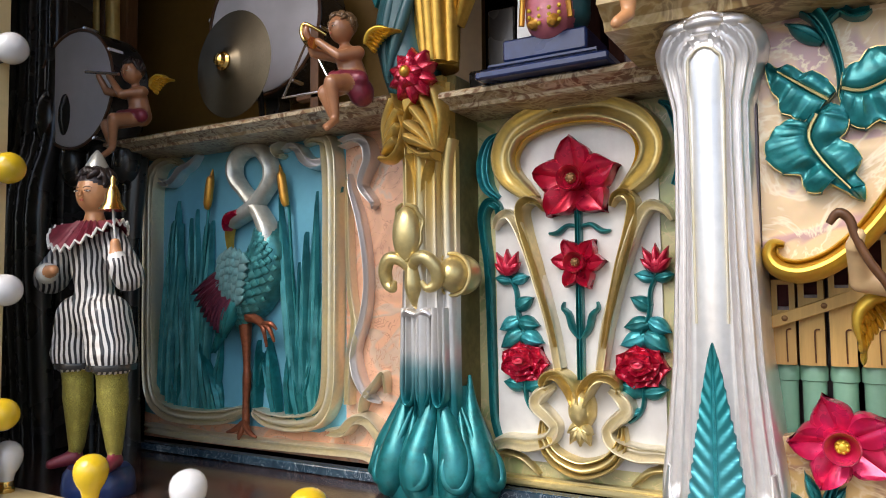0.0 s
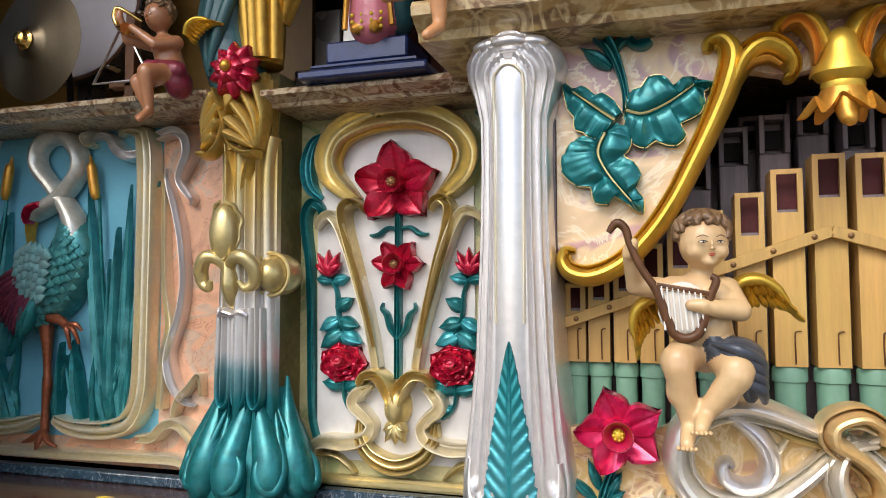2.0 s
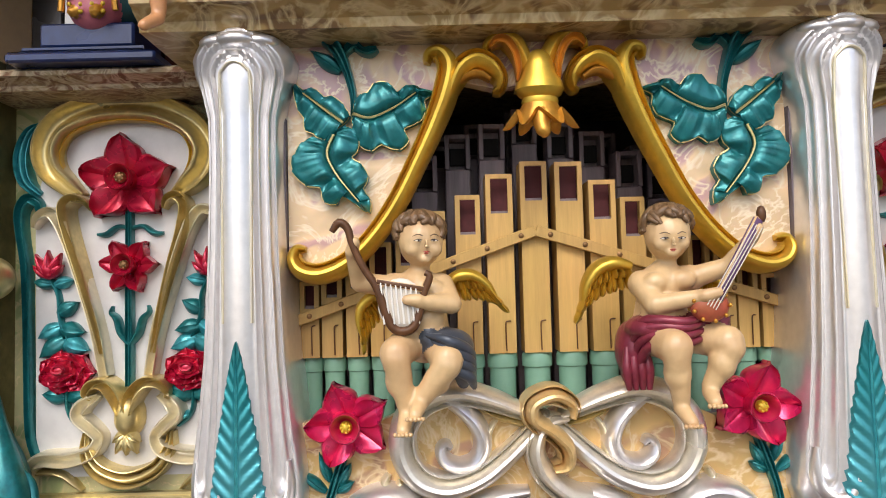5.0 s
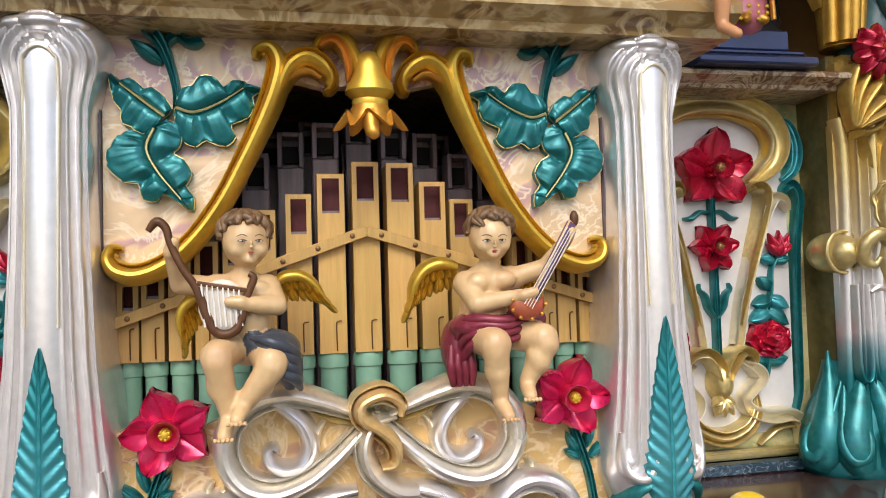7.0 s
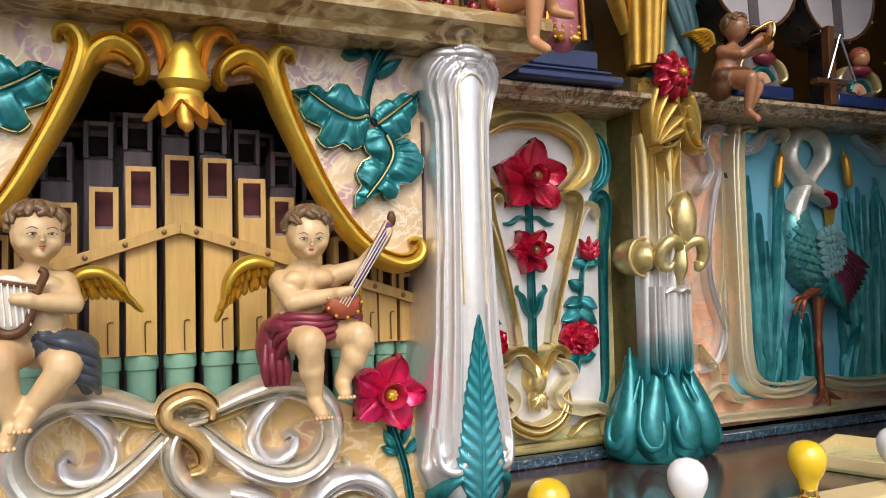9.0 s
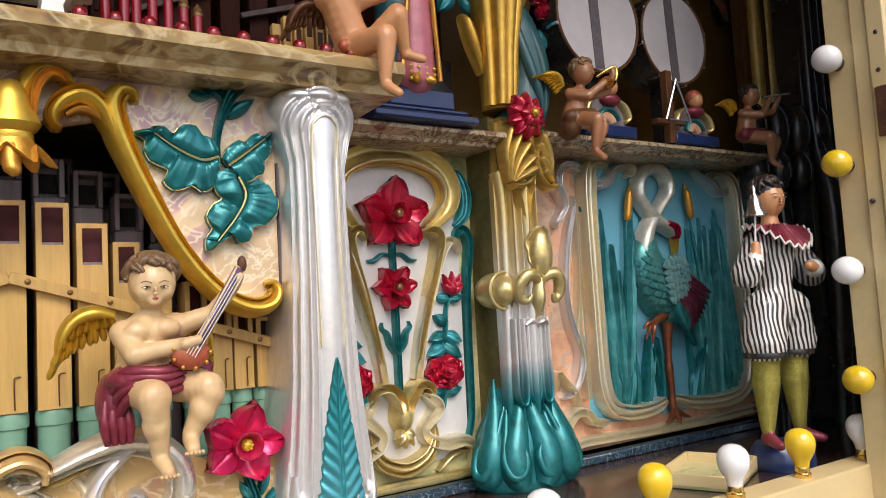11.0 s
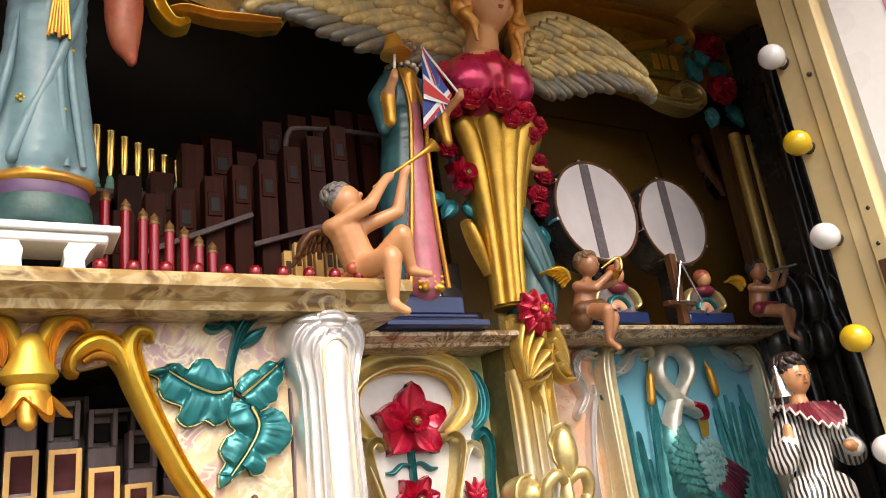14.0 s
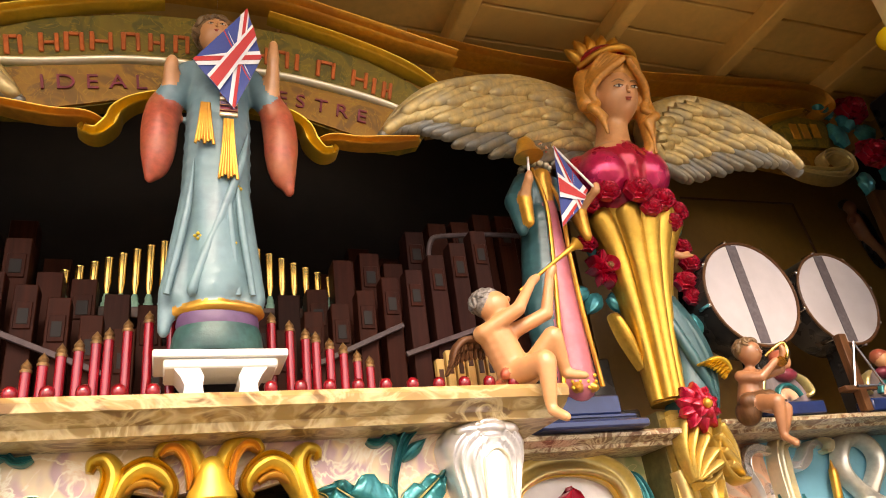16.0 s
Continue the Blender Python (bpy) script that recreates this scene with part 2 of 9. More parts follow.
FELT = paint("grey_felt", (0.13, 0.11, 0.12), 0.0, 0.8, 0.2, 120, 9, 0.2)
BLACK = paint("black_japan", (0.026, 0.024, 0.023), 0.0, 0.26, 0.2, 50, 8, 0.1, coat=0.3)
# Near-black base colour holds the shade of the interior and the pipe mouths.
DARK = paint("interior_shade_black", (0.006, 0.0035, 0.0025), 0.0, 0.8, 0.3, 30, 5, 0.1)
DARKRED = paint("dark_red_felt", (0.09, 0.012, 0.014), 0.0, 0.7, 0.2, 90, 9, 0.1)
CHAMBER = paint("lilac_grey_chamber", (0.17, 0.14, 0.16), 0.0, 0.6, 0.15, 40, 6, 0.1)
REEDGILT = paint("worn_reed_gilt", (0.62, 0.42, 0.12), 0.25, 0.35, 0.15, 80, 12, 0.2)
CASE = paint("cream_case_paint", (0.68, 0.54, 0.28), 0.0, 0.42, 0.05, 50, 3, 0.1, coat=0.15, col2=(0.63, 0.49, 0.25))
TANWALL = paint("tan_wall_paint", (0.24, 0.130, 0.028), 0.0, 0.5, 0.08, 40, 3, 0.1)
CEIL = paint("ceiling_paint", (0.76, 0.46, 0.12), 0.0, 0.5, 0.08, 40, 3, 0.1)
BULBY = paint("yellow_lamp_lacquer", (0.78, 0.52, 0.02), 0.0, 0.18, 0.05, 50, 6, 0.05, coat=0.6)
BULBW = paint("white_lamp_lacquer", (0.82, 0.81, 0.80), 0.0, 0.18, 0.02, 50, 6, 0.05, coat=0.6)
PURPLE = paint("violet_plinth_paint", (0.12, 0.06, 0.14), 0.0, 0.4, 0.3, 60, 20, 0.3)
FLAGBLUE = paint("flag_blue", (0.03, 0.06, 0.26), 0.0, 0.6, 0.06, 200, 9, 0.1)
FLAGRED = paint("flag_red", (0.55, 0.03, 0.03), 0.0, 0.6, 0.06, 200, 9, 0.1)
FLAGWHITE = paint("flag_white", (0.8, 0.8, 0.8), 0.0, 0.6, 0.04, 200, 9, 0.1)
GROUNDM = paint("asphalt", (0.07, 0.07, 0.068), 0.0, 0.85, 0.35, 90, 1.5, 0.4)
COLUMN_FADE = fade("silver_with_teal_foot", [(0.0, (0.01, 0.13, 0.16)), (0.3, (0.03, 0.24, 0.28)), (0.6, (0.45, 0.55, 0.57)), (0.85, (0.82, 0.80, 0.79))], 1.165, 1.275, 0.72, 0.30)
PIER_FADE = fade("gilt_silver_teal_spray", [(0.0, (0.008, 0.13, 0.15)), (0.12, (0.015, 0.20, 0.22)), (0.22, (0.25, 0.42, 0.45)), (0.30, (0.74, 0.73, 0.72)), (0.52, (0.76, 0.74, 0.72)), (0.75, (0.68, 0.60, 0.42)), (1.0, (0.62, 0.48, 0.20))], 1.315, 1.78, 0.65, 0.34)
LEAF_FADE = fade("pale_to_deep_turquoise", [(0.0, (0.01, 0.17, 0.20)), (0.45, (0.07, 0.33, 0.38)), (0.8, (0.015, 0.22, 0.24)), (1.0, (0.008, 0.15, 0.16))], 1.15, 1.5, 0.5, 0.30)
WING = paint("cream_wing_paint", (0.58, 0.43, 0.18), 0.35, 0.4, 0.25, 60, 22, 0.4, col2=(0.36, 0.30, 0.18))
# Grey of the under-feathers, darkened to paint shade between feathers too.
WINGLOW = paint("grey_wing_paint_with_gap_shade", (0.22, 0.18, 0.11), 0.35, 0.38, 0.3, 60, 22, 0.4, col2=(0.20, 0.21, 0.20))
CRANE_BODY = paint("crane_teal_bronze", (0.05, 0.24, 0.25), 0.5, 0.30, 0.4, 70, 24, 0.3, col2=(0.10, 0.32, 0.30))
CRANE_SCALE = paint("crane_pale_teal_bronze", (0.20, 0.44, 0.46), 0.5, 0.30, 0.35, 70, 24, 0.3, col2=(0.25, 0.40, 0.40))
CRANE_WING = paint("crane_violet_bronze", (0.20, 0.04, 0.07), 0.5, 0.34, 0.4, 70, 30, 0.3, col2=(0.10, 0.02, 0.05))
CRANE_NECK = paint("crane_silver_neck", (0.62, 0.62, 0.55), 0.5, 0.35, 0.15, 70, 20, 0.2)
CRANE_LEG = paint("crane_copper_leg", (0.30, 0.09, 0.04), 0.5, 0.35, 0.3, 90, 30, 0.3)
GLITTER = paint("gold_glitter_stocking", (0.36, 0.32, 0.07), 0.6, 0.45, 0.7, 500, 40, 1.0)
PINKLINE = paint("pink_line_paint", (0.75, 0.30, 0.33), 0.0, 0.5, 0.05)
RUSTY = paint("rusty_iron", (0.16, 0.07, 0.04), 0.5, 0.7, 0.4, 120, 30, 0.6)

# black and white striped cloth, the stripes running down the figure


def striped(name, ax, ay):
    m, nt, b = nodes_of(name)
    tc = nt.nodes.new("ShaderNodeTexCoord")
    dot = nt.nodes.new("ShaderNodeVectorMath")
    dot.operation = 'DOT_PRODUCT'
    dot.inputs[1].default_value = (ax, ay, 0.06)
    nt.links.new(tc.outputs["Object"], dot.inputs[0])
    nz = noise_node(nt, 9, 2)
    k = nt.nodes.new("ShaderNodeMath")
    k.operation = 'MULTIPLY_ADD'
    k.inputs[1].default_value = 0.03
    nt.links.new(nz.outputs[0], k.inputs[0])
    nt.links.new(dot.outputs["Value"], k.inputs[2])
    f = nt.nodes.new("ShaderNodeMath")
    f.operation = 'MULTIPLY'
    f.inputs[1].default_value = 640.0
    nt.links.new(k.outputs[0], f.inputs[0])
    w = nt.nodes.new("ShaderNodeMath")
    w.operation = 'SINE'
    nt.links.new(f.outputs[0], w.inputs[0])
    h = nt.nodes.new("ShaderNodeMapRange")
    h.inputs["From Min"].default_value = -1.0
    nt.links.new(w.outputs[0], h.inputs["Value"])
    r = ramp(nt, h.outputs[0], [(0.40, (0.02, 0.018, 0.02)), (0.58, (0.70, 0.67, 0.63))])
    nt.links.new(r.outputs[0], b.inputs["Base Color"])
    b.inputs["Roughness"].default_value, b.inputs["Coat Weight"].default_value = 0.35, 0.2
    bump(nt, b, nz.outputs[0], 0.4, 0.004)
    return m


STRIPES = {1: striped("striped_cloth_paint", 0.57, -0.82), -1: striped("striped_cloth_paint_mirrored", 0.57, 0.82)}

# ---- building kit ----
MIR = 1          # -1 while the mirrored half is being built
SHIFT = None     # moves and enlarges a group of carvings together


def thing(name, loc, label, category, group="", kind=""):
    ob = new(name)
    ob.empty_display_size = 0.02
    ob.location = (loc[0] * MIR, loc[1], loc[2])
    return tagged(ob, label, category, group, kind)


def part(name, bm, mats, parent=None, label="", smooth=True, angle=38):
    """Links bm as one mesh, under a thing or a part."""
    if callable(SHIFT):
        for v in bm.verts:
            v.co = SHIFT(v.co)
    elif SHIFT is not None:
        bm.transform(SHIFT)
    if MIR < 0:
        bm.transform(Matrix.Diagonal((-1, 1, 1, 1)))
    bmesh.ops.recalc_face_normals(bm, faces=bm.faces)
    if smooth:
        lim = radians(angle)
        for f in bm.faces:
            f.smooth = True
        for e in bm.edges:
            if len(e.link_faces) == 2 and e.calc_face_angle(0) > lim:
                e.smooth = False
    me = bpy.data.meshes.new(name)
    bm.to_mesh(me)
    bm.free()
    for m in (mats if isinstance(mats, (list, tuple)) else [mats]):
        me.materials.append(m)
    ob = new(name, me)
    if parent is not None:
        ob.parent = parent
        if parent.type == 'EMPTY':
            ob.matrix_parent_inverse = Matrix.Translation(-parent.location)
    if label:
        ob["label"] = label
    return ob


def solo(name, bm, mats, label, category, group="", kind="", **k):
    return tagged(part(name, bm, mats, None, **k), label, category, group, kind)


def B():
    return bmesh.new()


def cr(pts, n=6, closed=False):
    """Smooth curve through the points."""
    p = np.array(pts, float)
    m = len(p)
    out = []
    for i in range(m if closed else m - 1):
        a, b, c, d = (p[(i - 1) % m], p[i], p[(i + 1) % m], p[(i + 2) % m]) if closed else (p[max(i - 1, 0)], p[i], p[i + 1], p[min(i + 2, m - 1)])
        for k in range(n):
            t = k / n
            out.append(0.5 * (2 * b + (c - a) * t + (2 * a - 5 * b + 4 * c - d) * t * t + (3 * b - a - 3 * c + d) * t ** 3))
    if not closed:
        out.append(p[-1])
    return np.array(out)


ROUND = [(-1, 0), (-.95, .35), (-.75, .68), (-.42, .92), (0, 1), (.42, .92), (.75, .68), (.95, .35), (1, 0)]
FLUTE = [(-1, 0), (-.98, .6), (-.86, .95), (-.7, .95), (-.55, .6), (-.25, .42), (.05, .5), (.3, .8), (.55, 1), (.8, .95), (.96, .6), (1, 0)]
DOUBLE = [(-1, 0), (-.98, .6), (-.85, .95), (-.66, .9), (-.5, .45), (-.22, .85), (0, .95), (.22, .85), (.5, .45), (.66, .9), (.85, .95), (.98, .6), (1, 0)]
HOLLOW = [(-1, 0), (-1, .8), (-.88, 1), (-.72, .9), (-.4, .5), (0, .38), (.4, .5), (.72, .9), (.88, 1), (1, .8), (1, 0)]
FLUTE, DOUBLE, HOLLOW = ([(float(u), max(0.0, float(h))) if 0 < i else (-1.0, 0.0) for i, (u, h) in enumerate(cr(q, 2))] for q in (FLUTE, DOUBLE, HOLLOW))
BEADED = [(-1, 0), (-1, .45), (-.93, .66), (-.82, .72), (-.72, .62), (-.66, .42), (-.58, .46), (-.42, .78), (-.18, .96), (.1, 1), (.4, .93), (.66, .76), (.86, .5), (.97, .22), (1, 0)]
RIDGE = [(-1, 0), (-.8, .45), (-.3, .75), (0, 1), (.3, .75), (.8, .45), (1, 0)]


def ribbon(bm, pts, high, y, prof=ROUND, n=6, closed=False, mi=0, keep=0.6, back=0.004):
    """A carved strip: points (x, z, half width) on a board at y, proud of it by high towards the front."""
    p = cr(pts, n, closed)
    tan = np.gradient(p[:, :2], axis=0)
    if closed:
        tan = np.roll(p[:, :2], -1, 0) - np.roll(p[:, :2], 1, 0)
    tan /= np.linalg.norm(tan, axis=1)[:, None] + 1e-9
    wm = p[:, 2].max()
    rows = []
    for (px, pz, w), (tx, tz) in zip(p, tan):
        w = max(w, 0.0004)
        hs = high * (w / wm) ** keep
        row = []
        for u, h in prof:
            x, z = px - tz * u * w, pz + tx * u * w
            yy = y(x, z) if callable(y) else y
            row.append(bm.verts.new((x, yy - h * hs + (back if h == 0 else 0), z)))
        rows.append(row)
    k = len(rows)
    for i in range(k if closed else k - 1):
        a, b = rows[i], rows[(i + 1) % k]
        for j in range(len(prof)):
            j2 = (j + 1) % len(prof)
            f = bm.faces.new((a[j], a[j2], b[j2], b[j]))
            f.material_index = mi
    if not closed:
        for r in (rows[0], rows[-1]):
            bm.faces.new(r).material_index = mi
    return bm


def spiral(cx, cz, r0, r1, a0, a1, w0, w1, n=8):
    """Points of a volute, angles in degrees."""
    return [(cx + (r0 + (r1 - r0) * i / n) * math.cos(radians(a0 + (a1 - a0) * i / n)),
             cz + (r0 + (r1 - r0) * i / n) * math.sin(radians(a0 + (a1 - a0) * i / n)), w0 + (w1 - w0) * i / n) for i in range(n + 1)]


def slab(bm, poly, y0, y1, mi=0, bev=0.0):
    """A board cut to the outline poly (x, z), between y0 (front) and y1."""
    a = [bm.verts.new((x, y0, z)) for x, z in poly]
    b = [bm.verts.new((x, y1, z)) for x, z in poly]
    fs = [bm.faces.new(a), bm.faces.new(list(reversed(b)))]
    m = len(a)
    fs += [bm.faces.new((a[i], b[i], b[(i + 1) % m], a[(i + 1) % m])) for i in range(m)]
    for f in fs:
        f.material_index = mi
    if bev:
        bmesh.ops.bevel(bm, geom=[e for e in fs[0].edges], offset=bev, segments=2, affect='EDGES')
    return bm


def box(bm, x0, x1, y0, y1, z0, z1, bev=0.0015, mi=0, seg=1):
    r = bmesh.ops.create_cube(bm, size=1, matrix=Matrix.LocRotScale(((x0 + x1) / 2, (y0 + y1) / 2, (z0 + z1) / 2), None, (abs(x1 - x0), abs(y1 - y0), abs(z1 - z0))))
    fs = {f for v in r["verts"] for f in v.link_faces}
    for f in fs:
        f.material_index = mi
    if bev:
        bmesh.ops.bevel(bm, geom=list({e for v in r["verts"] for e in v.link_edges}), offset=bev, segments=seg, affect='EDGES', clamp_overlap=True)
    return bm


def beam(bm, a, b, w, d, bev=0.001, mi=0):
    """A straight square bar from a to b, w high and d deep."""
    a, b = Vector(a), Vector(b)
    v = b - a
    q = v.to_track_quat('X', 'Z')
    r = bmesh.ops.create_cube(bm, size=1, matrix=Matrix.LocRotScale((a + b) / 2, q, (v.length, d, w)))
    for f in {f for vv in r["verts"] for f in vv.link_faces}:
        f.material_index = mi
    if bev:
        bmesh.ops.bevel(bm, geom=list({e for vv in r["verts"] for e in vv.link_edges}), offset=bev, segments=1, affect='EDGES')
    return bm


def tube(bm, pts, rad, n=8, smooth=5, mi=0, closed=False):
    """A round rod through 3D points; rad: one radius or one for each point."""
    rad = [rad] * len(pts) if isinstance(rad, (int, float)) else rad
    p = cr([(*a, r) for a, r in zip(pts, rad)], smooth, closed) if smooth > 1 else np.array([(*a, r) for a, r in zip(pts, rad)], float)
    t = np.gradient(p[:, :3], axis=0)
    if closed:
        t = np.roll(p[:, :3], -1, 0) - np.roll(p[:, :3], 1, 0)
    ref = Vector((0.13, 0.2, 0.97))
    rows = []
    for q, tt in zip(p, t):
        d = Vector(tt).normalized() if np.linalg.norm(tt) > 1e-9 else Vector((0, 0, 1))
        e = d.cross(ref)
        e = e.normalized() if e.length > 1e-4 else d.orthogonal().normalized()
        g = d.cross(e)
        ref = e.cross(d)
        rows.append([bm.verts.new(Vector(q[:3]) + (e * math.cos(2 * math.pi * k / n) + g * math.sin(2 * math.pi * k / n)) * max(q[3], 1e-4)) for k in range(n)])
    m = len(rows)
    for i in range(m if closed else m - 1):
        for k in range(n):
            bm.faces.new((rows[i][k], rows[i][(k + 1) % n], rows[(i + 1) % m][(k + 1) % n], rows[(i + 1) % m][k])).material_index = mi
    if not closed:
        bm.faces.new(rows[0]).material_index = mi
        bm.faces.new(list(reversed(rows[-1]))).material_index = mi
    return bm


def lathe(bm, prof, cx, cy, n=20, mi=0, m=None, sy=1.0):
    """Turned form: prof is (radius, z) from bottom to top; m places it after turning."""
    rows = []
    for r, z in prof:
        rows.append([bm.verts.new((cx + max(r, 1e-4) * math.cos(2 * math.pi * k / n), cy + sy * max(r, 1e-4) * math.sin(2 * math.pi * k / n), z)) for k in range(n)])
    for i in range(len(rows) - 1):
        for k in range(n):
            bm.faces.new((rows[i][k], rows[i][(k + 1) % n], rows[i + 1][(k + 1) % n], rows[i + 1][k])).material_index = mi
    bm.faces.new(list(reversed(rows[0]))).material_index = mi
    bm.faces.new(rows[-1]).material_index = mi
    if m is not None:
        bmesh.ops.transform(bm, matrix=m, verts=[v for r in rows for v in r])
    return bm


BALLS = {}


def ball(seg):
    """Unit sphere: points and faces, kept for reuse."""
    if seg not in BALLS:
        nv = max(5, seg * 2 // 3)
        pts = [(0.0, 0.0, -1.0)]
        for i in range(1, nv):
            a = math.pi * i / nv - math.pi / 2
            pts += [(math.cos(a) * math.cos(2 * math.pi * k / seg), math.cos(a) * math.sin(2 * math.pi * k / seg), math.sin(a)) for k in range(seg)]
        pts.append((0.0, 0.0, 1.0))
        fs = [(0, 1 + (k + 1) % seg, 1 + k) for k in range(seg)]
        for i in range(nv - 2):
            o = 1 + i * seg
            fs += [(o + k, o + (k + 1) % seg, o + seg + (k + 1) % seg, o + seg + k) for k in range(seg)]
        o, t = 1 + (nv - 2) * seg, len(pts) - 1
        fs += [(o + k, o + (k + 1) % seg, t) for k in range(seg)]
        BALLS[seg] = (np.array(pts), fs)
    return BALLS[seg]


def ball_points(c, r, seg, rot):
    r = (r, r, r) if isinstance(r, (int, float)) else r
    p, f = ball(seg)
    p = p * np.array(r)
    if rot is not None:
        p = p @ np.array(rot.to_matrix()).T
    return p + np.array(tuple(c)), f


def blob(bm, c, r, mi=0, seg=12, rot=None):
    p, fs = ball_points(c, r, seg, rot)
    v = [bm.verts.new(q) for q in p]
    for f in fs:
        bm.faces.new([v[i] for i in f]).material_index = mi
    return bm


def sheet(bm, front, y, mi=0):
    """Closes a grid of front points (rows of Vectors) to a solid against the board at y."""
    n, m = len(front), len(front[0])
    a = [[bm.verts.new(v) for v in r] for r in front]
    b = [[bm.verts.new((v[0], y, v[2])) for v in r] for r in front]
    for i in range(n - 1):
        for j in range(m - 1):
            bm.faces.new((a[i][j], a[i][j + 1], a[i + 1][j + 1], a[i + 1][j])).material_index = mi
            bm.faces.new((b[i][j], b[i + 1][j], b[i + 1][j + 1], b[i][j + 1])).material_index = mi
    for i in range(n - 1):
        for j in (0, m - 1):
            bm.faces.new((a[i][j], a[i + 1][j], b[i + 1][j], b[i][j])).material_index = mi
    for j in range(m - 1):
        for i in (0, n - 1):
            bm.faces.new((a[i][j], b[i][j], b[i][j + 1], a[i][j + 1])).material_index = mi
    return bm


def petal(bm, cx, cz, y, ang, length, half, high, point=1.0, start=0.12, crease=0.25, lift=0.5, n=9, m=8, lobes=0.0, count=0, mi=0, base=0.0):
    """A carved petal or leaf that grows from (cx, cz) at the angle ang in degrees."""
    ca, sa = math.cos(radians(ang)), math.sin(radians(ang))
    rows = []
    for i in range(n + 1):
        u = i / n
        w = half * (math.sin(math.pi * (start + (1 - start) * u) ** (0.75 + 0.25 * point)) ** (0.55 + 0.2 * point))
        w = max(w * (1 + lobes * math.cos(count * 2 * math.pi * u)), half * 0.02)
        row = []
        for j in range(m + 1):
            v = 2 * j / m - 1
            h = high * ((0.35 + lift * math.sin(math.pi * min(1, u * 0.92 + 0.05))) * (1 - 0.55 * v * v) + crease * abs(v) ** 0.7 * (1 - v * v) + 0.10 * math.sin(9 * v) * u * (1 - u) + base)
            l, s = u * length * (1 - 0.08 * v * v), v * w
            row.append(Vector((cx + ca * l - sa * s, y - max(h, 0.02 * high), cz + sa * l + ca * s)))
        rows.append(row)
    return sheet(bm, rows, y + 0.002, mi)


def flower(parent, cx, cz, y, r, n=5, turn=90, mat=None, name="flower", high=0.022, wide=0.62, heart=0.3, label=""):
    """Carved flower: broad petals one by one, a turned cup and a stamen boss."""
    mat = mat or CRIMSON
    core = B()
    k = r * heart
    lathe(core, [(k * 1.0, 0), (k * 1.05, high * 1.05), (k * 1.22, high * 1.35), (k * 1.28, high * 1.55), (k * 1.18, high * 1.62), (k * 1.02, high * 1.5), (k * 0.82, high * 1.2), (k * 0.5, high * 1.05), (0.0004, high)], 0, 0, 24, m=Matrix.Translation((cx, y, cz)) @ Matrix.Rotation(radians(90), 4, 'X'))
    fl = part(name, core, mat, parent, label)
    for i in range(n):
        b = B()
        a = turn + 360 * i / n
        bloom(b, cx + 0.04 * r * math.cos(radians(a)), cz + 0.04 * r * math.sin(radians(a)), y, a + (5 if i % 2 else -4), r * (0.97 + 0.05 * math.sin(3.1 * i)), r * wide * (4.3 / n) * 0.76, high * (1.05 + 0.12 * math.sin(2.3 * i)), seed=i * 1.3)
        part("petal", b, mat, fl)
    b = B()
    blob(b, (cx, y - high * 1.12, cz), (k * 0.55, high * 0.28, k * 0.55), seg=12)
    for i in range(7):
        a = 2 * math.pi * i / 7
        blob(b, (cx + k * 0.36 * math.cos(a), y - high * 1.3, cz + k * 0.36 * math.sin(a)), k * 0.15, seg=6)
    part("stamen", b, YELLOW if mat is ROSE else BRONZE, fl, "painted stamen boss")
    return fl


def rosette(parent, cx, cz, y, r, mat=None, name="rose", label=""):
    """Full rose seen half from the side: tiers of overlapping cupped petals round a bud."""
    mat = mat or CRIMSON
    core = B()
    blob(core, (cx, y - r * 0.55, cz + r * 0.12), (r * 0.34, r * 0.32, r * 0.26), seg=14)
    tube(core, [(cx + r * 0.2 * math.cos(a), y - r * 0.84, cz + r * 0.16 + r * 0.13 * math.sin(a)) for a in np.linspace(0.4, 6.4, 14)], r * 0.06, 6, 2)
    fl = part(name, core, mat, parent, label)
    for ring, (cnt, rad, yo, hh) in enumerate(((7, 1.04, 0.0, 0.42), (6, 0.80, 0.20, 0.40), (5, 0.56, 0.40, 0.36))):
        for i in range(cnt):
            b = B()
            bloom(b, cx, cz + r * 0.06 * ring, y - r * yo, 80 + 27 * ring + 360 * i / cnt, r * rad, r * rad * 0.60, r * hh, 0.80, 7, 8, seed=i + ring)
            part("petal", b, mat, fl)
    return fl


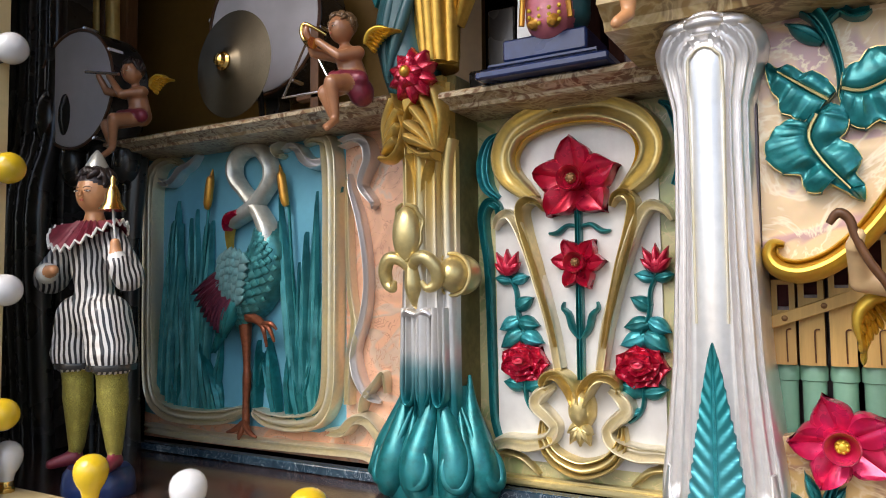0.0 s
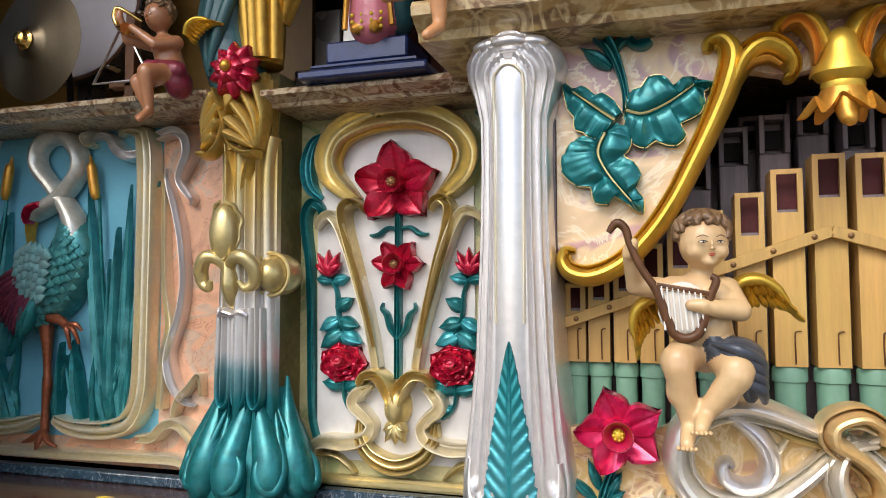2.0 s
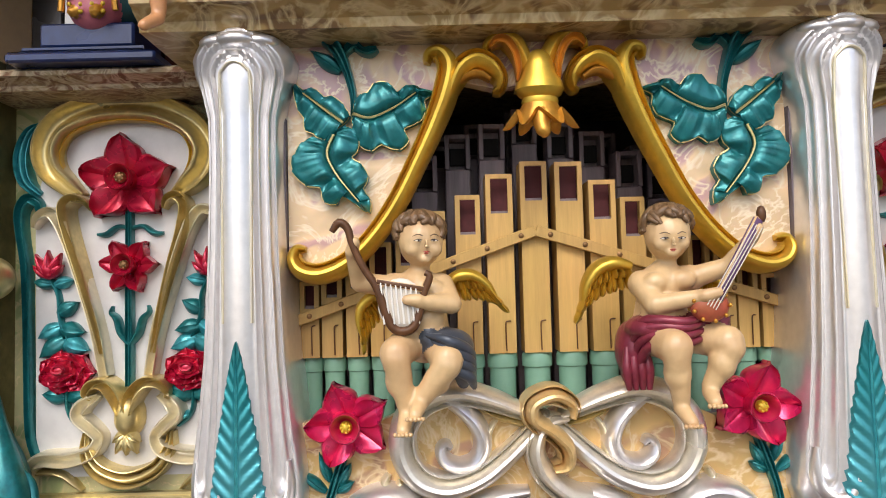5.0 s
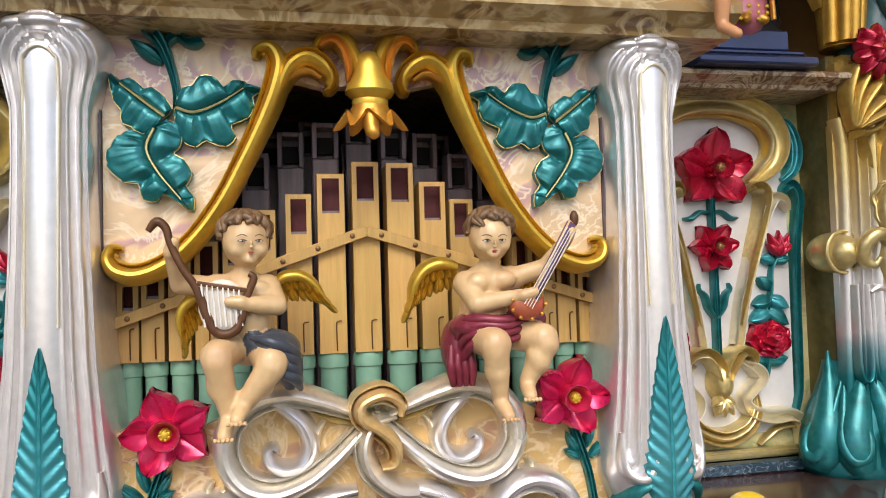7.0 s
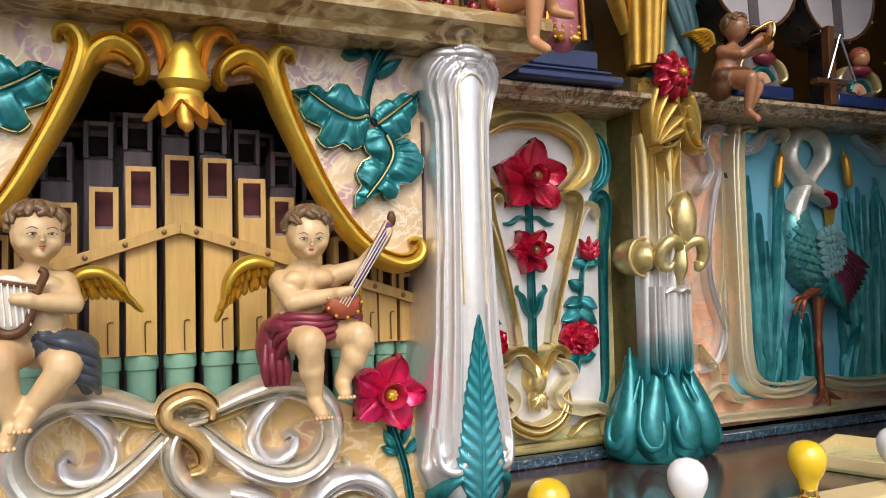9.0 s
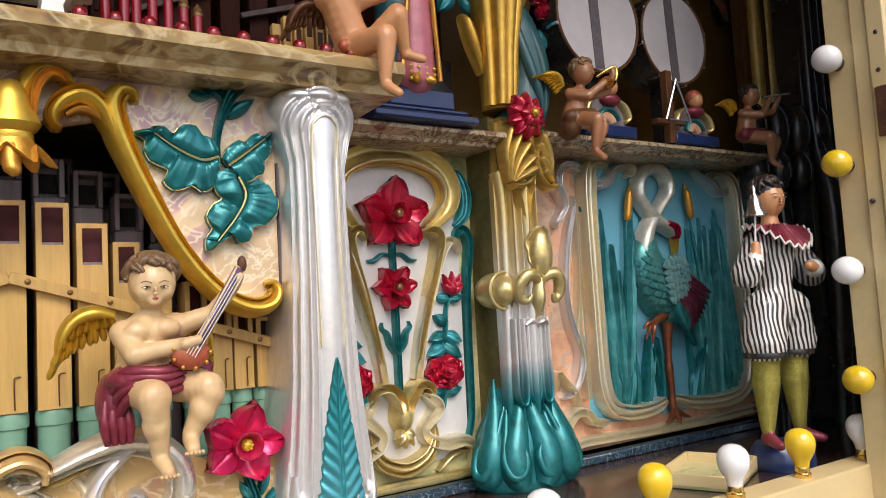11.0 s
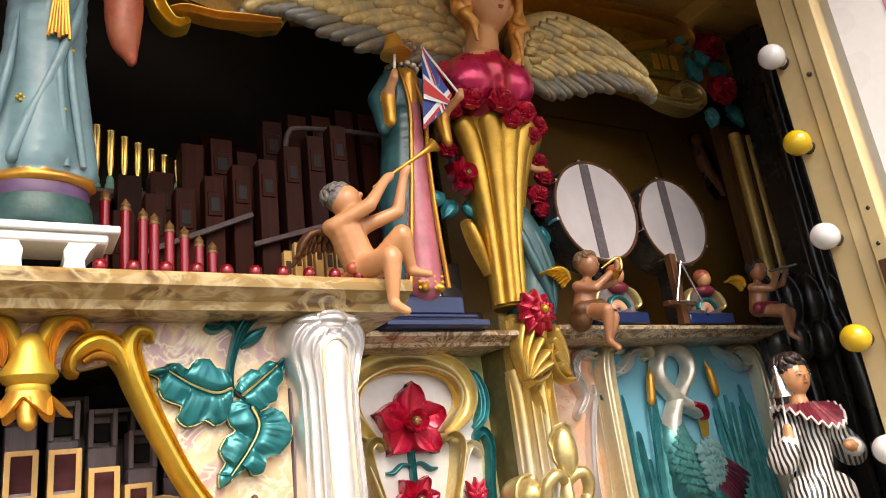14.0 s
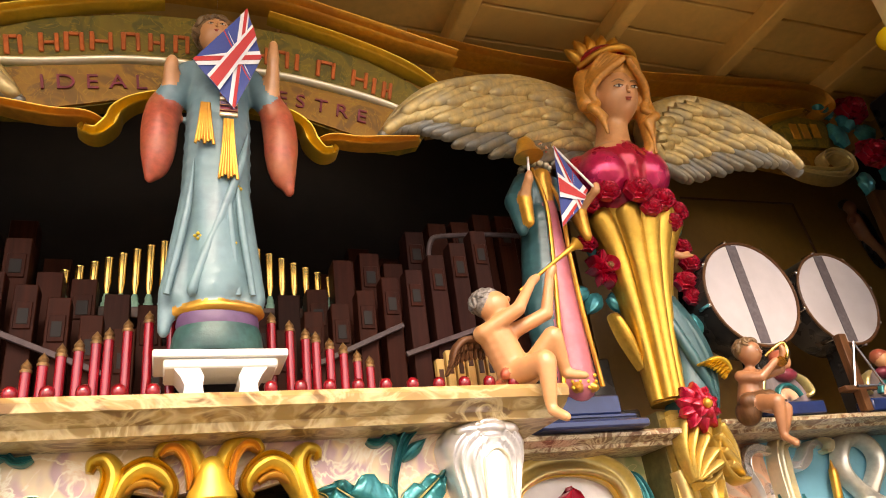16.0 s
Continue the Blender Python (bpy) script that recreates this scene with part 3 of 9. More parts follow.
def lobed_leaf(parent, outline, rib, y, high=0.03, name="vine_leaf", mat=None):
    """Carved leaf: a smooth lobed outline, swelling between its veins, gilt edge and midrib."""
    out = cr([(x, z, 0) for x, z in outline], 6, True)[:, :2]
    hub = out.mean(axis=0)
    out = hub + (out - hub) * np.array([[1 + 0.045 * ((i * 0.5) % 3 / 3 - 0.4)] for i in range(len(out))])
    mid = cr([(x, z, 0) for x, z in rib], 8)[:, :2]
    n = len(out)
    near = []
    for q in out:
        k = int(np.argmin(np.linalg.norm(mid - q, axis=1)))
        near.append(k)
    near = np.array(near, float)
    for _ in range(6):
        near = (np.roll(near, 1) + 2 * near + np.roll(near, -1)) / 4
    base = np.array([[np.interp(k, range(len(mid)), mid[:, a]) for a in (0, 1)] for k in near])
    dist = np.linalg.norm(out - base, axis=1)
    soft = dist.copy()
    for _ in range(14):
        soft = (np.roll(soft, 1) + 2 * soft + np.roll(soft, -1)) / 4
    lobe = np.clip((dist / (soft + 1e-6) - 0.85) / 0.3, 0, 1)
    b = B()
    rings = []
    for r in (0.0, 0.08, 0.2, 0.36, 0.54, 0.72, 0.87, 0.96, 1.0):
        row = []
        for i in range(n):
            q = base[i] + (out[i] - base[i]) * r
            h = high * (0.72 - 0.22 * r * r + 0.55 * (lobe[i] - 0.45) * 4 * r * (1 - r) - 0.30 * math.exp(-(r / 0.11) ** 2) + 0.06 * math.sin(i * 1.05) * r)
            if r > 0.9:
                h = high * (0.56 if r < 1 else 0.42)
            row.append(b.verts.new((q[0], y - max(h, 0.003), q[1])))
        rings.append(row)
    rings.append([b.verts.new((q[0], y + 0.002, q[1])) for q in out])
    for r0, r1 in zip(rings, rings[1:]):
        for i in range(n):
            b.faces.new((r0[i], r0[(i + 1) % n], r1[(i + 1) % n], r1[i]))
    edge = [v.co.copy() for v in rings[-2]][::2]
    lf = part(name, b, mat or TEAL, parent, angle=70)
    b = B()
    tube(b, [v + Vector((0, -0.0006, 0)) for v in edge], 0.0011, 6, 1, closed=True)
    part("gilt_edge", b, PALEGOLD, lf, "thin gilt edge line")
    b = B()
    m = len(mid)
    tube(b, [(q[0], y - high * 0.62, q[1]) for q in mid[::2]], [0.0026 - 0.0016 * i / m * 2 for i in range(len(mid[::2]))], 6, 2)
    part("midrib", b, PALEGOLD, lf, "gilt midrib")
    return lf


def bloom(bm, cx, cz, y, ang, length, half, high, squash=1.0, n=10, m=10, seed=0.0):
    """A broad cupped petal with a rolled rim and a soft point."""
    ca, sa = math.cos(radians(ang)), math.sin(radians(ang))
    rows = []
    for i in range(n + 1):
        u = i / n
        w = half * max(0.03, max(0.0, math.sin(math.pi * min(1.0, 0.09 + 0.91 * u ** 1.3))) ** 0.9)
        row = []
        for j in range(m + 1):
            v = 2 * j / m - 1
            h = high * (0.25 + 0.62 * u ** 0.8 + 0.30 * abs(v) ** 1.6 * u - 0.20 * math.exp(-(v / 0.16) ** 2) * (1 - 0.5 * u) + 0.10 * math.sin(4.5 * v + seed) * u)
            if abs(v) > 0.85 or u > 0.93:
                h *= 0.72
            l, s_ = u * length * (1 - 0.10 * v * v), v * w
            row.append(Vector((cx + ca * l - sa * s_, y - max(h, 0.02 * high), cz + (sa * l + ca * s_) * squash)))
        rows.append(row)
    return sheet(bm, rows, y + 0.002)


def carve(prims, voxel=0.004, smooth=3, slim=1.0):
    """Blends capsules and ellipsoids into one carved body, painted by the nearest piece.
    prims: ('c', a, b, ra, rb, material) or ('e', centre, radii, material)."""
    prims = [(*p[:3], p[3] * slim, p[4] * slim, p[5]) if p[0] == 'c' else p for p in prims]
    mats, pts, fcs, base = [], [], [], 0
    for p in prims:
        if p[-1] not in mats:
            mats.append(p[-1])
        balls = []
        if p[0] == 'c':
            a, b, ra, rb = Vector(p[1]), Vector(p[2]), p[3], p[4]
            k = max(2, int((b - a).length / (0.5 * min(ra, rb))) + 1)
            balls = [ball_points(a.lerp(b, i / k), ra + (rb - ra) * i / k, 12, None) for i in range(k + 1)]
        else:
            balls = [ball_points(p[1], p[2], 16, Euler([radians(v) for v in p[3]]) if len(p) > 4 else None)]
        for q, f in balls:
            pts.append(q)
            fcs += [tuple(base + i for i in g) for g in f]
            base += len(q)
    me = bpy.data.meshes.new("carving")
    me.from_pydata([tuple(v) for v in np.vstack(pts)], [], fcs)
    tmp = new("carving", me)
    r = tmp.modifiers.new("remesh", 'REMESH')
    r.mode, r.voxel_size, r.adaptivity = 'VOXEL', voxel, 0.0
    s = tmp.modifiers.new("smooth", 'SMOOTH')
    s.factor, s.iterations = 0.5, smooth
    bpy.context.view_layer.update()
    dg = bpy.context.evaluated_depsgraph_get()
    out = bpy.data.meshes.new_from_object(tmp.evaluated_get(dg))
    bpy.data.objects.remove(tmp)
    bpy.data.meshes.remove(me)
    out.materials.clear()
    for m in mats:
        out.materials.append(m)
    nf = len(out.polygons)
    cen = np.empty(nf * 3)
    out.polygons.foreach_get("center", cen)
    cen = cen.reshape(-1, 3)
    best, idx = np.full(nf, 1e9), np.zeros(nf, int)
    for p in prims:
        if p[0] == 'c':
            a, b = np.array(p[1], float), np.array(p[2], float)
            d = b - a
            t = np.clip(((cen - a) @ d) / max(d @ d, 1e-12), 0, 1)
            dist = np.linalg.norm(cen - (a + t[:, None] * d), axis=1) - (p[3] + (p[4] - p[3]) * t)
        else:
            q = cen - np.array(p[1], float)
            if len(p) > 4:
                q = q @ np.array(Euler([radians(v) for v in p[3]]).to_matrix())
            rr = np.array(p[2], float)
            dist = (np.linalg.norm(q / rr, axis=1) - 1) * rr.min()
        hit = dist < best
        best[hit], idx[hit] = dist[hit], mats.index(p[-1])
    out.polygons.foreach_set("material_index", idx)
    out.polygons.foreach_set("use_smooth", np.ones(nf, bool))
    return out


def statue(name, prims, extra, label, category, voxel=0.004, group="", smooth=3, slim=1.0):
    """One mesh: the carved body and small details from extra(bm, slot)."""
    me = carve(prims, voxel, smooth, slim)
    bm = B()
    bm.from_mesh(me)
    mats = list(me.materials)

    def slot(m):
        if m not in mats:
            mats.append(m)
        return mats.index(m)
    if extra:
        extra(bm, slot)
    bpy.data.meshes.remove(me)
    return solo(name, bm, mats, label, category, group, angle=60)


def face(bm, slot, c, r, toward=(0, -1, 0), skin=None):
    """Plain carved face: nose, brows, eyes and mouth on a head of radius r."""
    d = Vector(toward).normalized()
    s = d.cross(Vector((0, 0, 1))).normalized()
    u = s.cross(d)
    c = Vector(c)
    rot = Matrix((s, -d, u)).transposed().to_quaternion()

    def at(a, b, k):
        return c + s * a * r + u * b * r + d * k * r
    blob(bm, at(0, -0.06, 0.92), (r * 0.075, r * 0.12, r * 0.17), slot(skin), 8, rot)
    blob(bm, at(0, -0.19, 0.98), (r * 0.10, r * 0.09, r * 0.075), slot(skin), 8, rot)
    for e in (-1, 1):
        blob(bm, at(0.35 * e, 0.06, 0.85), (r * 0.140, r * 0.040, r * 0.044), slot(EYEWHITE), 10, rot)
        blob(bm, at(0.34 * e, 0.055, 0.872), (r * 0.052, r * 0.036, r * 0.043), slot(EYES), 8, rot)
        tube(bm, [at(0.18 * e, 0.07, 0.90), at(0.35 * e, 0.115, 0.885), at(0.53 * e, 0.05, 0.79)], r * 0.020, 6, 4, slot(EYES))
        tube(bm, [at(0.15 * e, 0.25, 0.935), at(0.36 * e, 0.33, 0.875), at(0.58 * e, 0.24, 0.76)], [r * 0.02, r * 0.026, r * 0.010], 6, 4, slot(HAIR))
    blob(bm, at(0, -0.41, 0.89), (r * 0.155, r * 0.055, r * 0.035), slot(LIPS), 8, rot)
    blob(bm, at(0, -0.48, 0.875), (r * 0.115, r * 0.06, r * 0.038), slot(LIPS), 8, rot)


# ---- setting: ground, trailer body, stage ----
b = B()
box(b, -400, 400, -400, 400, -0.2, 0, 0)
solo("ground", b, GROUNDM, "grey asphalt yard round the trailer", "ground", kind="structure", smooth=False)
# Back and end walls: deep interior shade is put into their near-black colour.
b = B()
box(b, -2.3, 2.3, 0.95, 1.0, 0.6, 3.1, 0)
solo("wall_back", b, DARK, "near-black back wall of the trailer body, shade in its colour", "wall", kind="structure")
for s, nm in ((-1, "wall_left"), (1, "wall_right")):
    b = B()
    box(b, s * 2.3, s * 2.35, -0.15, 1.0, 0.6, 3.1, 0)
    solo(nm, b, DARK, "near-black end wall of the trailer body, shade in its colour", "wall", kind="structure")
b = B()
box(b, -2.35, 2.35, -0.88, 1.0, 3.02, 3.08, 0)
for i in range(15):
    box(b, -2.3, 2.3, -0.87 + i * 0.122, -0.754 + i * 0.122, 3.008, 3.03, 0.003)
for i in range(-5, 6):
    box(b, i * 0.42 + 0.18 - 0.022, i * 0.42 + 0.18 + 0.022, -0.87, 0.94, 2.955, 3.012, 0.004)
solo("ceiling", b, CEIL, "cream painted boarded trailer roof with ribs", "ceiling", kind="structure")
b = B()
box(b, -2.3, 2.3, -0.17, 0.95, 1.08, 1.15, 0.003)
solo("floor", b, FLOORPAINT, "glossy dark brown painted stage floor", "floor", kind="structure")
b = B()
box(b, -2.3, 2.3, -0.24, -0.172, 1.02, 1.166, 0.004)
box(b, -2.3, 2.3, -0.235, -0.18, 0.6, 1.02, 0.004)
solo("trim", b, CASE, "cream painted front sill of the stage", "sill", kind="structure")
# tan partition behind the drums, dark recess behind the middle pipes
for s in (-1, 1):
    MIR = s
    b = B()
    box(b, 1.02, 2.29, 0.50, 0.52, 1.9, 3.0, 0)
    solo("wall_partition", b, TANWALL, "tan painted partition behind the drums", "wall", kind="structure")
    b = B()
    for a, c in (((1.45, 2.725), (1.92, 2.735)), ((1.92, 2.735), (1.95, 2.50))):
        beam(b, (a[0], 0.497, a[1]), (c[0], 0.497, c[1]), 0.006, 0.006)
    solo("panel_line", b, BROWNWOOD, "thin dark bead on the tan partition", "bead", kind="structure")
    # corner post, its reveal carries the lamps
    o = 0.0 if s > 0 else 0.13
    b = B()
    box(b, 1.56 + o, 1.80 + o, -0.290, -0.232, 1.02, 3.0, 0.002)
    post = solo("post_front", b, CASE, "cream painted corner post with stepped mouldings", "post", kind="structure")
    for x0, x1, y0, y1 in ((1.552 + o, 1.80 + o, -0.326, -0.291), (1.545 + o, 1.80 + o, -0.366, -0.327), (1.801 + o, 2.34, -0.300, -0.232)):
        b = B()
        box(b, x0, x1, y0, y1, 1.02, 3.0, 0.004)
        part("moulding", b, CASE, post)
    for y, z in ((-0.305, 1.72), (-0.345, 1.99), (-0.347, 2.07), (-0.312, 2.42)):
        b = B()
        blob(b, (1.548 + o, y, z), (0.006, 0.006, 0.006), 0, 10)
        part("screw_hole", b, BLACK, post, "dark screw hole")
    if s > 0:
        # white door folded open outside the post
        b = B()
        dq = Vector((0.26, -0.965, 0)).normalized()
        p0 = Vector((1.575 + o, -0.385, 0))
        for u0, u1, t, z0, z1, mi in ((0, 0.95, 0.03, 0.9, 3.05, 0), (0.10, 0.108, 0.034, 0.95, 3.0, 1), (0.16, 0.172, 0.034, 0.95, 3.0, 1), (0.30, 0.308, 0.034, 0.95, 3.0, 1)):
            c = p0 + dq * (u0 + u1) / 2 + Vector((0.015, 0, 0))
            r = bmesh.ops.create_cube(b, size=1, matrix=Matrix.LocRotScale((c.x, c.y, (z0 + z1) / 2), dq.to_track_quat('X', 'Z'), (u1 - u0, t, z1 - z0)))
            for f in {f for v in r["verts"] for f in v.link_faces}:
                f.material_index = mi
        solo("door_1", b, [DOORWHITE, PINKLINE], "white painted trailer door with thin pink lines", "door", kind="structure", smooth=False)
        b = B()
        beam(b, (1.54 + o, -0.352, 1.905), (1.60 + o, -0.50, 1.91), 0.012, 0.012)
        lathe(b, [(0.011, -0.03), (0.011, 0.03)], 0, 0, 12, m=Matrix.Translation((1.545 + o, -0.370, 1.905)))
        box(b, 1.540 + o, 1.545 + o, -0.362, -0.335, 1.85, 1.955, 0.002)
        solo("door_hinge", b, RUSTY, "rusty iron hinge with flaking paint", "hinge")
MIR = 1

# lamps along the sill and up the posts


def lamp(x, y, z, forward, yellow):
    ob = thing("lamp_bulb", (x, y, z), "yellow lacquered round bulb in a brass socket" if yellow else "white lacquered round bulb in a brass socket", "light bulb", "show lamps")
    m = Matrix.Translation((x, y, z)) @ (Matrix.Rotation(radians(90 * forward), 4, 'Y') @ Matrix.Rotation(radians(8), 4, 'X') if forward else Matrix.Identity(4))
    b = B()
    lathe(b, [(0.013, -0.048), (0.0145, -0.040), (0.017, -0.031), (0.024, -0.020), (0.0285, -0.009), (0.0300, 0.002), (0.0285, 0.013), (0.0235, 0.0222), (0.0155, 0.0285), (0.006, 0.0315), (0.0003, 0.032)], 0, 0, 24, m=m)
    part("globe", b, BULBY if yellow else BULBW, ob)
    b = B()
    lathe(b, [(0.0165, -0.066), (0.0165, -0.058), (0.0145, -0.056), (0.0150, -0.052), (0.0140, -0.049), (0.0145, -0.046), (0.0125, -0.042)], 0, 0, 18, m=m)
    part("socket", b, BLACK if forward else BRASS, ob, "dark lamp socket")
    return ob


for i, x in enumerate((0.455, 0.695, 0.942, 1.155, 1.370, 1.600)):
    lamp(x, -0.205, 1.232, False, i % 2 == 0)
for i, x in enumerate((-0.465, -0.715, -0.965, -1.211, -1.457, -1.715)):
    lamp(x, -0.205, 1.232, False, i % 2 == 0)
for i in range(8):
    z = 1.351 + 0.227 * i
    lamp(1.503, -0.264, z, -1, i % 2 == 0)
    lamp(-1.633, -0.264, z - 0.022, 1, i % 2 == 0)

# ---- ledges, boards and returns of the organ front ----


def moulded(bm, x0, x1, front, back, z0, z1, mi=0):
    """A shelf with a rounded, stepped nose."""
    h = z1 - z0
    prof = [(back, z0), (front + 0.035, z0), (front + 0.030, z0 + 0.25 * h), (front + 0.012, z0 + 0.42 * h), (front + 0.008, z0 + 0.5 * h), (front, z0 + 0.55 * h), (front - 0.002, z0 + 0.8 * h), (front + 0.004, z1 - 0.02 * h), (front + 0.012, z1), (back, z1)]
    a = [bm.verts.new((x0, y, z)) for y, z in prof]
    c = [bm.verts.new((x1, y, z)) for y, z in prof]
    for i in range(len(prof)):
        j = (i + 1) % len(prof)
        bm.faces.new((a[i], a[j], c[j], c[i])).material_index = mi
    bm.faces.new(a).material_index = mi
    bm.faces.new(c).material_index = mi
    return bm


b = B()
moulded(b, -0.56, 0.56, -0.085, 0.62, 1.908, 1.958)
solo("marbled_ledge", b, LEDGELITE, "honey and brown marbled ledge over the middle pipes", "ledge")
for s in (1, -1):
    MIR = s
    b = B()
    moulded(b, 0.50, 0.935, 0.135, 0.60, 1.893, 1.9215)
    solo("marbled_ledge", b, LEDGE, "brown and cream marbled ledge over the rose panel", "ledge")
    b = B()
    moulded(b, 1.045, 1.90, 0.125, 0.499, 1.905, 1.931)
    solo("marbled_ledge", b, LEDGE, "brown and cream marbled ledge over the crane panel", "ledge")
    # blue marbled skirting
    b = B()
    box(b, 0.50, 0.92, 0.235, 0.262, 1.1505, 1.172, 0.003)
    box(b, 1.09, 1.95, 0.225, 0.252, 1.1505, 1.172, 0.003)
    solo("baseboard", b, BLUEMARBLE, "dark blue marbled skirting strip", "skirting", kind="structure")
    # far dark end pilaster and side return
    ep = thing("end_pilaster", (2.15, 0.15, 1.15), "black japanned reeded pilaster at the organ's end", "pilaster", "end pilasters")
    for i in range(5):
        b = B()
        x = 2.08 + i * 0.045
        tube(b, [(x, 0.10, 1.15), (x, 0.07, 1.75), (x, 0.11, 2.05), (x, 0.10, 2.95)], [0.03, 0.034, 0.024, 0.024], 10)
        part("reed", b, BLACK, ep)
    b = B()
    box(b, 2.05, 2.29, 0.11, 0.20, 1.15, 2.95, 0.01)
    box(b, 1.93, 2.06, 0.20, 0.28, 1.15, 1.92, 0.01)
    part("backing", b, BLACK, ep)
    for i in range(4):
        b = B()
        blob(b, (1.87 + 0.075 * i, 0.17 - 0.02 * i, 2.01), (0.038, 0.045, 0.085), 0, 14)
        blob(b, (1.87 + 0.075 * i, 0.17 - 0.02 * i, 1.89), (0.034, 0.04, 0.065), 0, 14)
        tube(b, [(1.87 + 0.075 * i, 0.20, 1.90), (1.88 + 0.07 * i, 0.19, 1.6), (1.89 + 0.07 * i, 0.20, 1.15)], [0.03, 0.026, 0.034], 10)
        part("baluster", b, BLACK, ep)
    rpil = thing("reeded_pilaster", (2.1, 0.28, 1.15), "dark gilt reeded pilaster beside the drums", "pilaster", "reeded pilasters")
    for i, (w, mi) in enumerate(((0.02, 0), (0.014, 1), (0.02, 0), (0.014, 1), (0.02, 0))):
        x = 2.02 + i * 0.034
        b = B()
        tube(b, [(x, 0.25, 1.1505), (x + 0.03, 0.25, 2.62)], w, 10, 2)
        part("reed", b, BROWNWOOD if mi else REEDGILT, rpil)
    b = B()
    box(b, 2.00, 2.21, 0.262, 0.30, 1.1505, 2.66, 0.004)
    part("backing", b, BROWNWOOD, rpil)
MIR = 1

# ---- carved figures ----


def c_(a, b, ra, rb, m):
    return ('c', a, b, ra, rb, m)


def e_(c, r, m):
    return ('e', c, r, m)


def hand(p, q, r, m):
    """A closed little fist at the end of an arm."""
    return c_(p, q, r, r * 0.8, m)


def wing_feathers(bm, slot, x, y, z, ang, size, mat, n=7, spread=46, flip=1):
    """Small carved wing: a rolled leading edge and two tiers of blunt feathers."""
    a = Vector((math.cos(radians(ang)), math.sin(radians(ang))))
    up = Vector((-a.y, a.x))
    if up.y < 0:
        up = -up

    def at(u, v):
        q = Vector((x, z)) + (a * u + up * v) * size
        return q.x, q.y
    lead = [(0.0, 0.0), (0.18, 0.24), (0.45, 0.34), (0.75, 0.26), (1.02, 0.06)]
    ribbon(bm, [(*at(*q), size * w) for q, w in zip(lead, (.09, .13, .12, .09, .04))], size * 0.30, y, ROUND, 5, mi=slot(mat))
    c = cr([(u, v, 0) for u, v in lead], 6)
    for tier, (cnt, run, wd, hi) in enumerate(((n + 5, 0.46, 0.056, 0.13), (n + 2, 0.26, 0.060, 0.21))):
        for k in range(cnt):
            t = k / (cnt - 1)
            i = int(2 + t * (len(c) - 6))
            u, v = c[i][0], c[i][1]
            l = run * (0.60 + 0.5 * math.sin(math.pi * (0.2 + 0.6 * t)))
            du, dv = 0.35 + 0.62 * t, -0.95 + 0.42 * t
            ribbon(bm, [(*at(u, v - 0.02), size * wd * 0.8), (*at(u + du * l * 0.45, v + dv * l * 0.58), size * wd), (*at(u + du * l * 0.82, v + dv * l * 0.88), size * wd * 0.95), (*at(u + du * l, v + dv * l), size * wd * 0.35)], size * hi, y - 0.002 * tier, RIDGE, 4, mi=slot(mat))


def hair_curls(bm, slot, c, r, mat, n=26, seed=1, low=-0.1):
    """Wavy carved locks swept from the crown, open over the face."""
    rn = random.Random(seed)
    for k in range(n):
        a = 2 * math.pi * (k + rn.uniform(-0.2, 0.2)) / n
        front = -math.sin(a)
        stop = 62 if front > 0.6 else 78 if front > 0.25 else 96 - 40 * low
        turn, pts = rn.uniform(-0.5, 0.5), []
        for j in range(6):
            t = j / 5
            p, q = radians(12 + (stop - 12) * t), a + turn * t * t + 0.16 * math.sin(7 * t + k)
            g = r * (1.0 + 0.05 * math.sin(9 * t + 2 * k))
            pts.append(Vector(c) + Vector((math.sin(p) * math.cos(q), math.sin(p) * math.sin(q), math.cos(p) * 0.98)) * g)
        w = r * rn.uniform(0.13, 0.18)
        tube(bm, pts, [w * 0.6, w, w * 1.1, w * 1.1, w, w * 0.5], 7, 3, slot(mat))


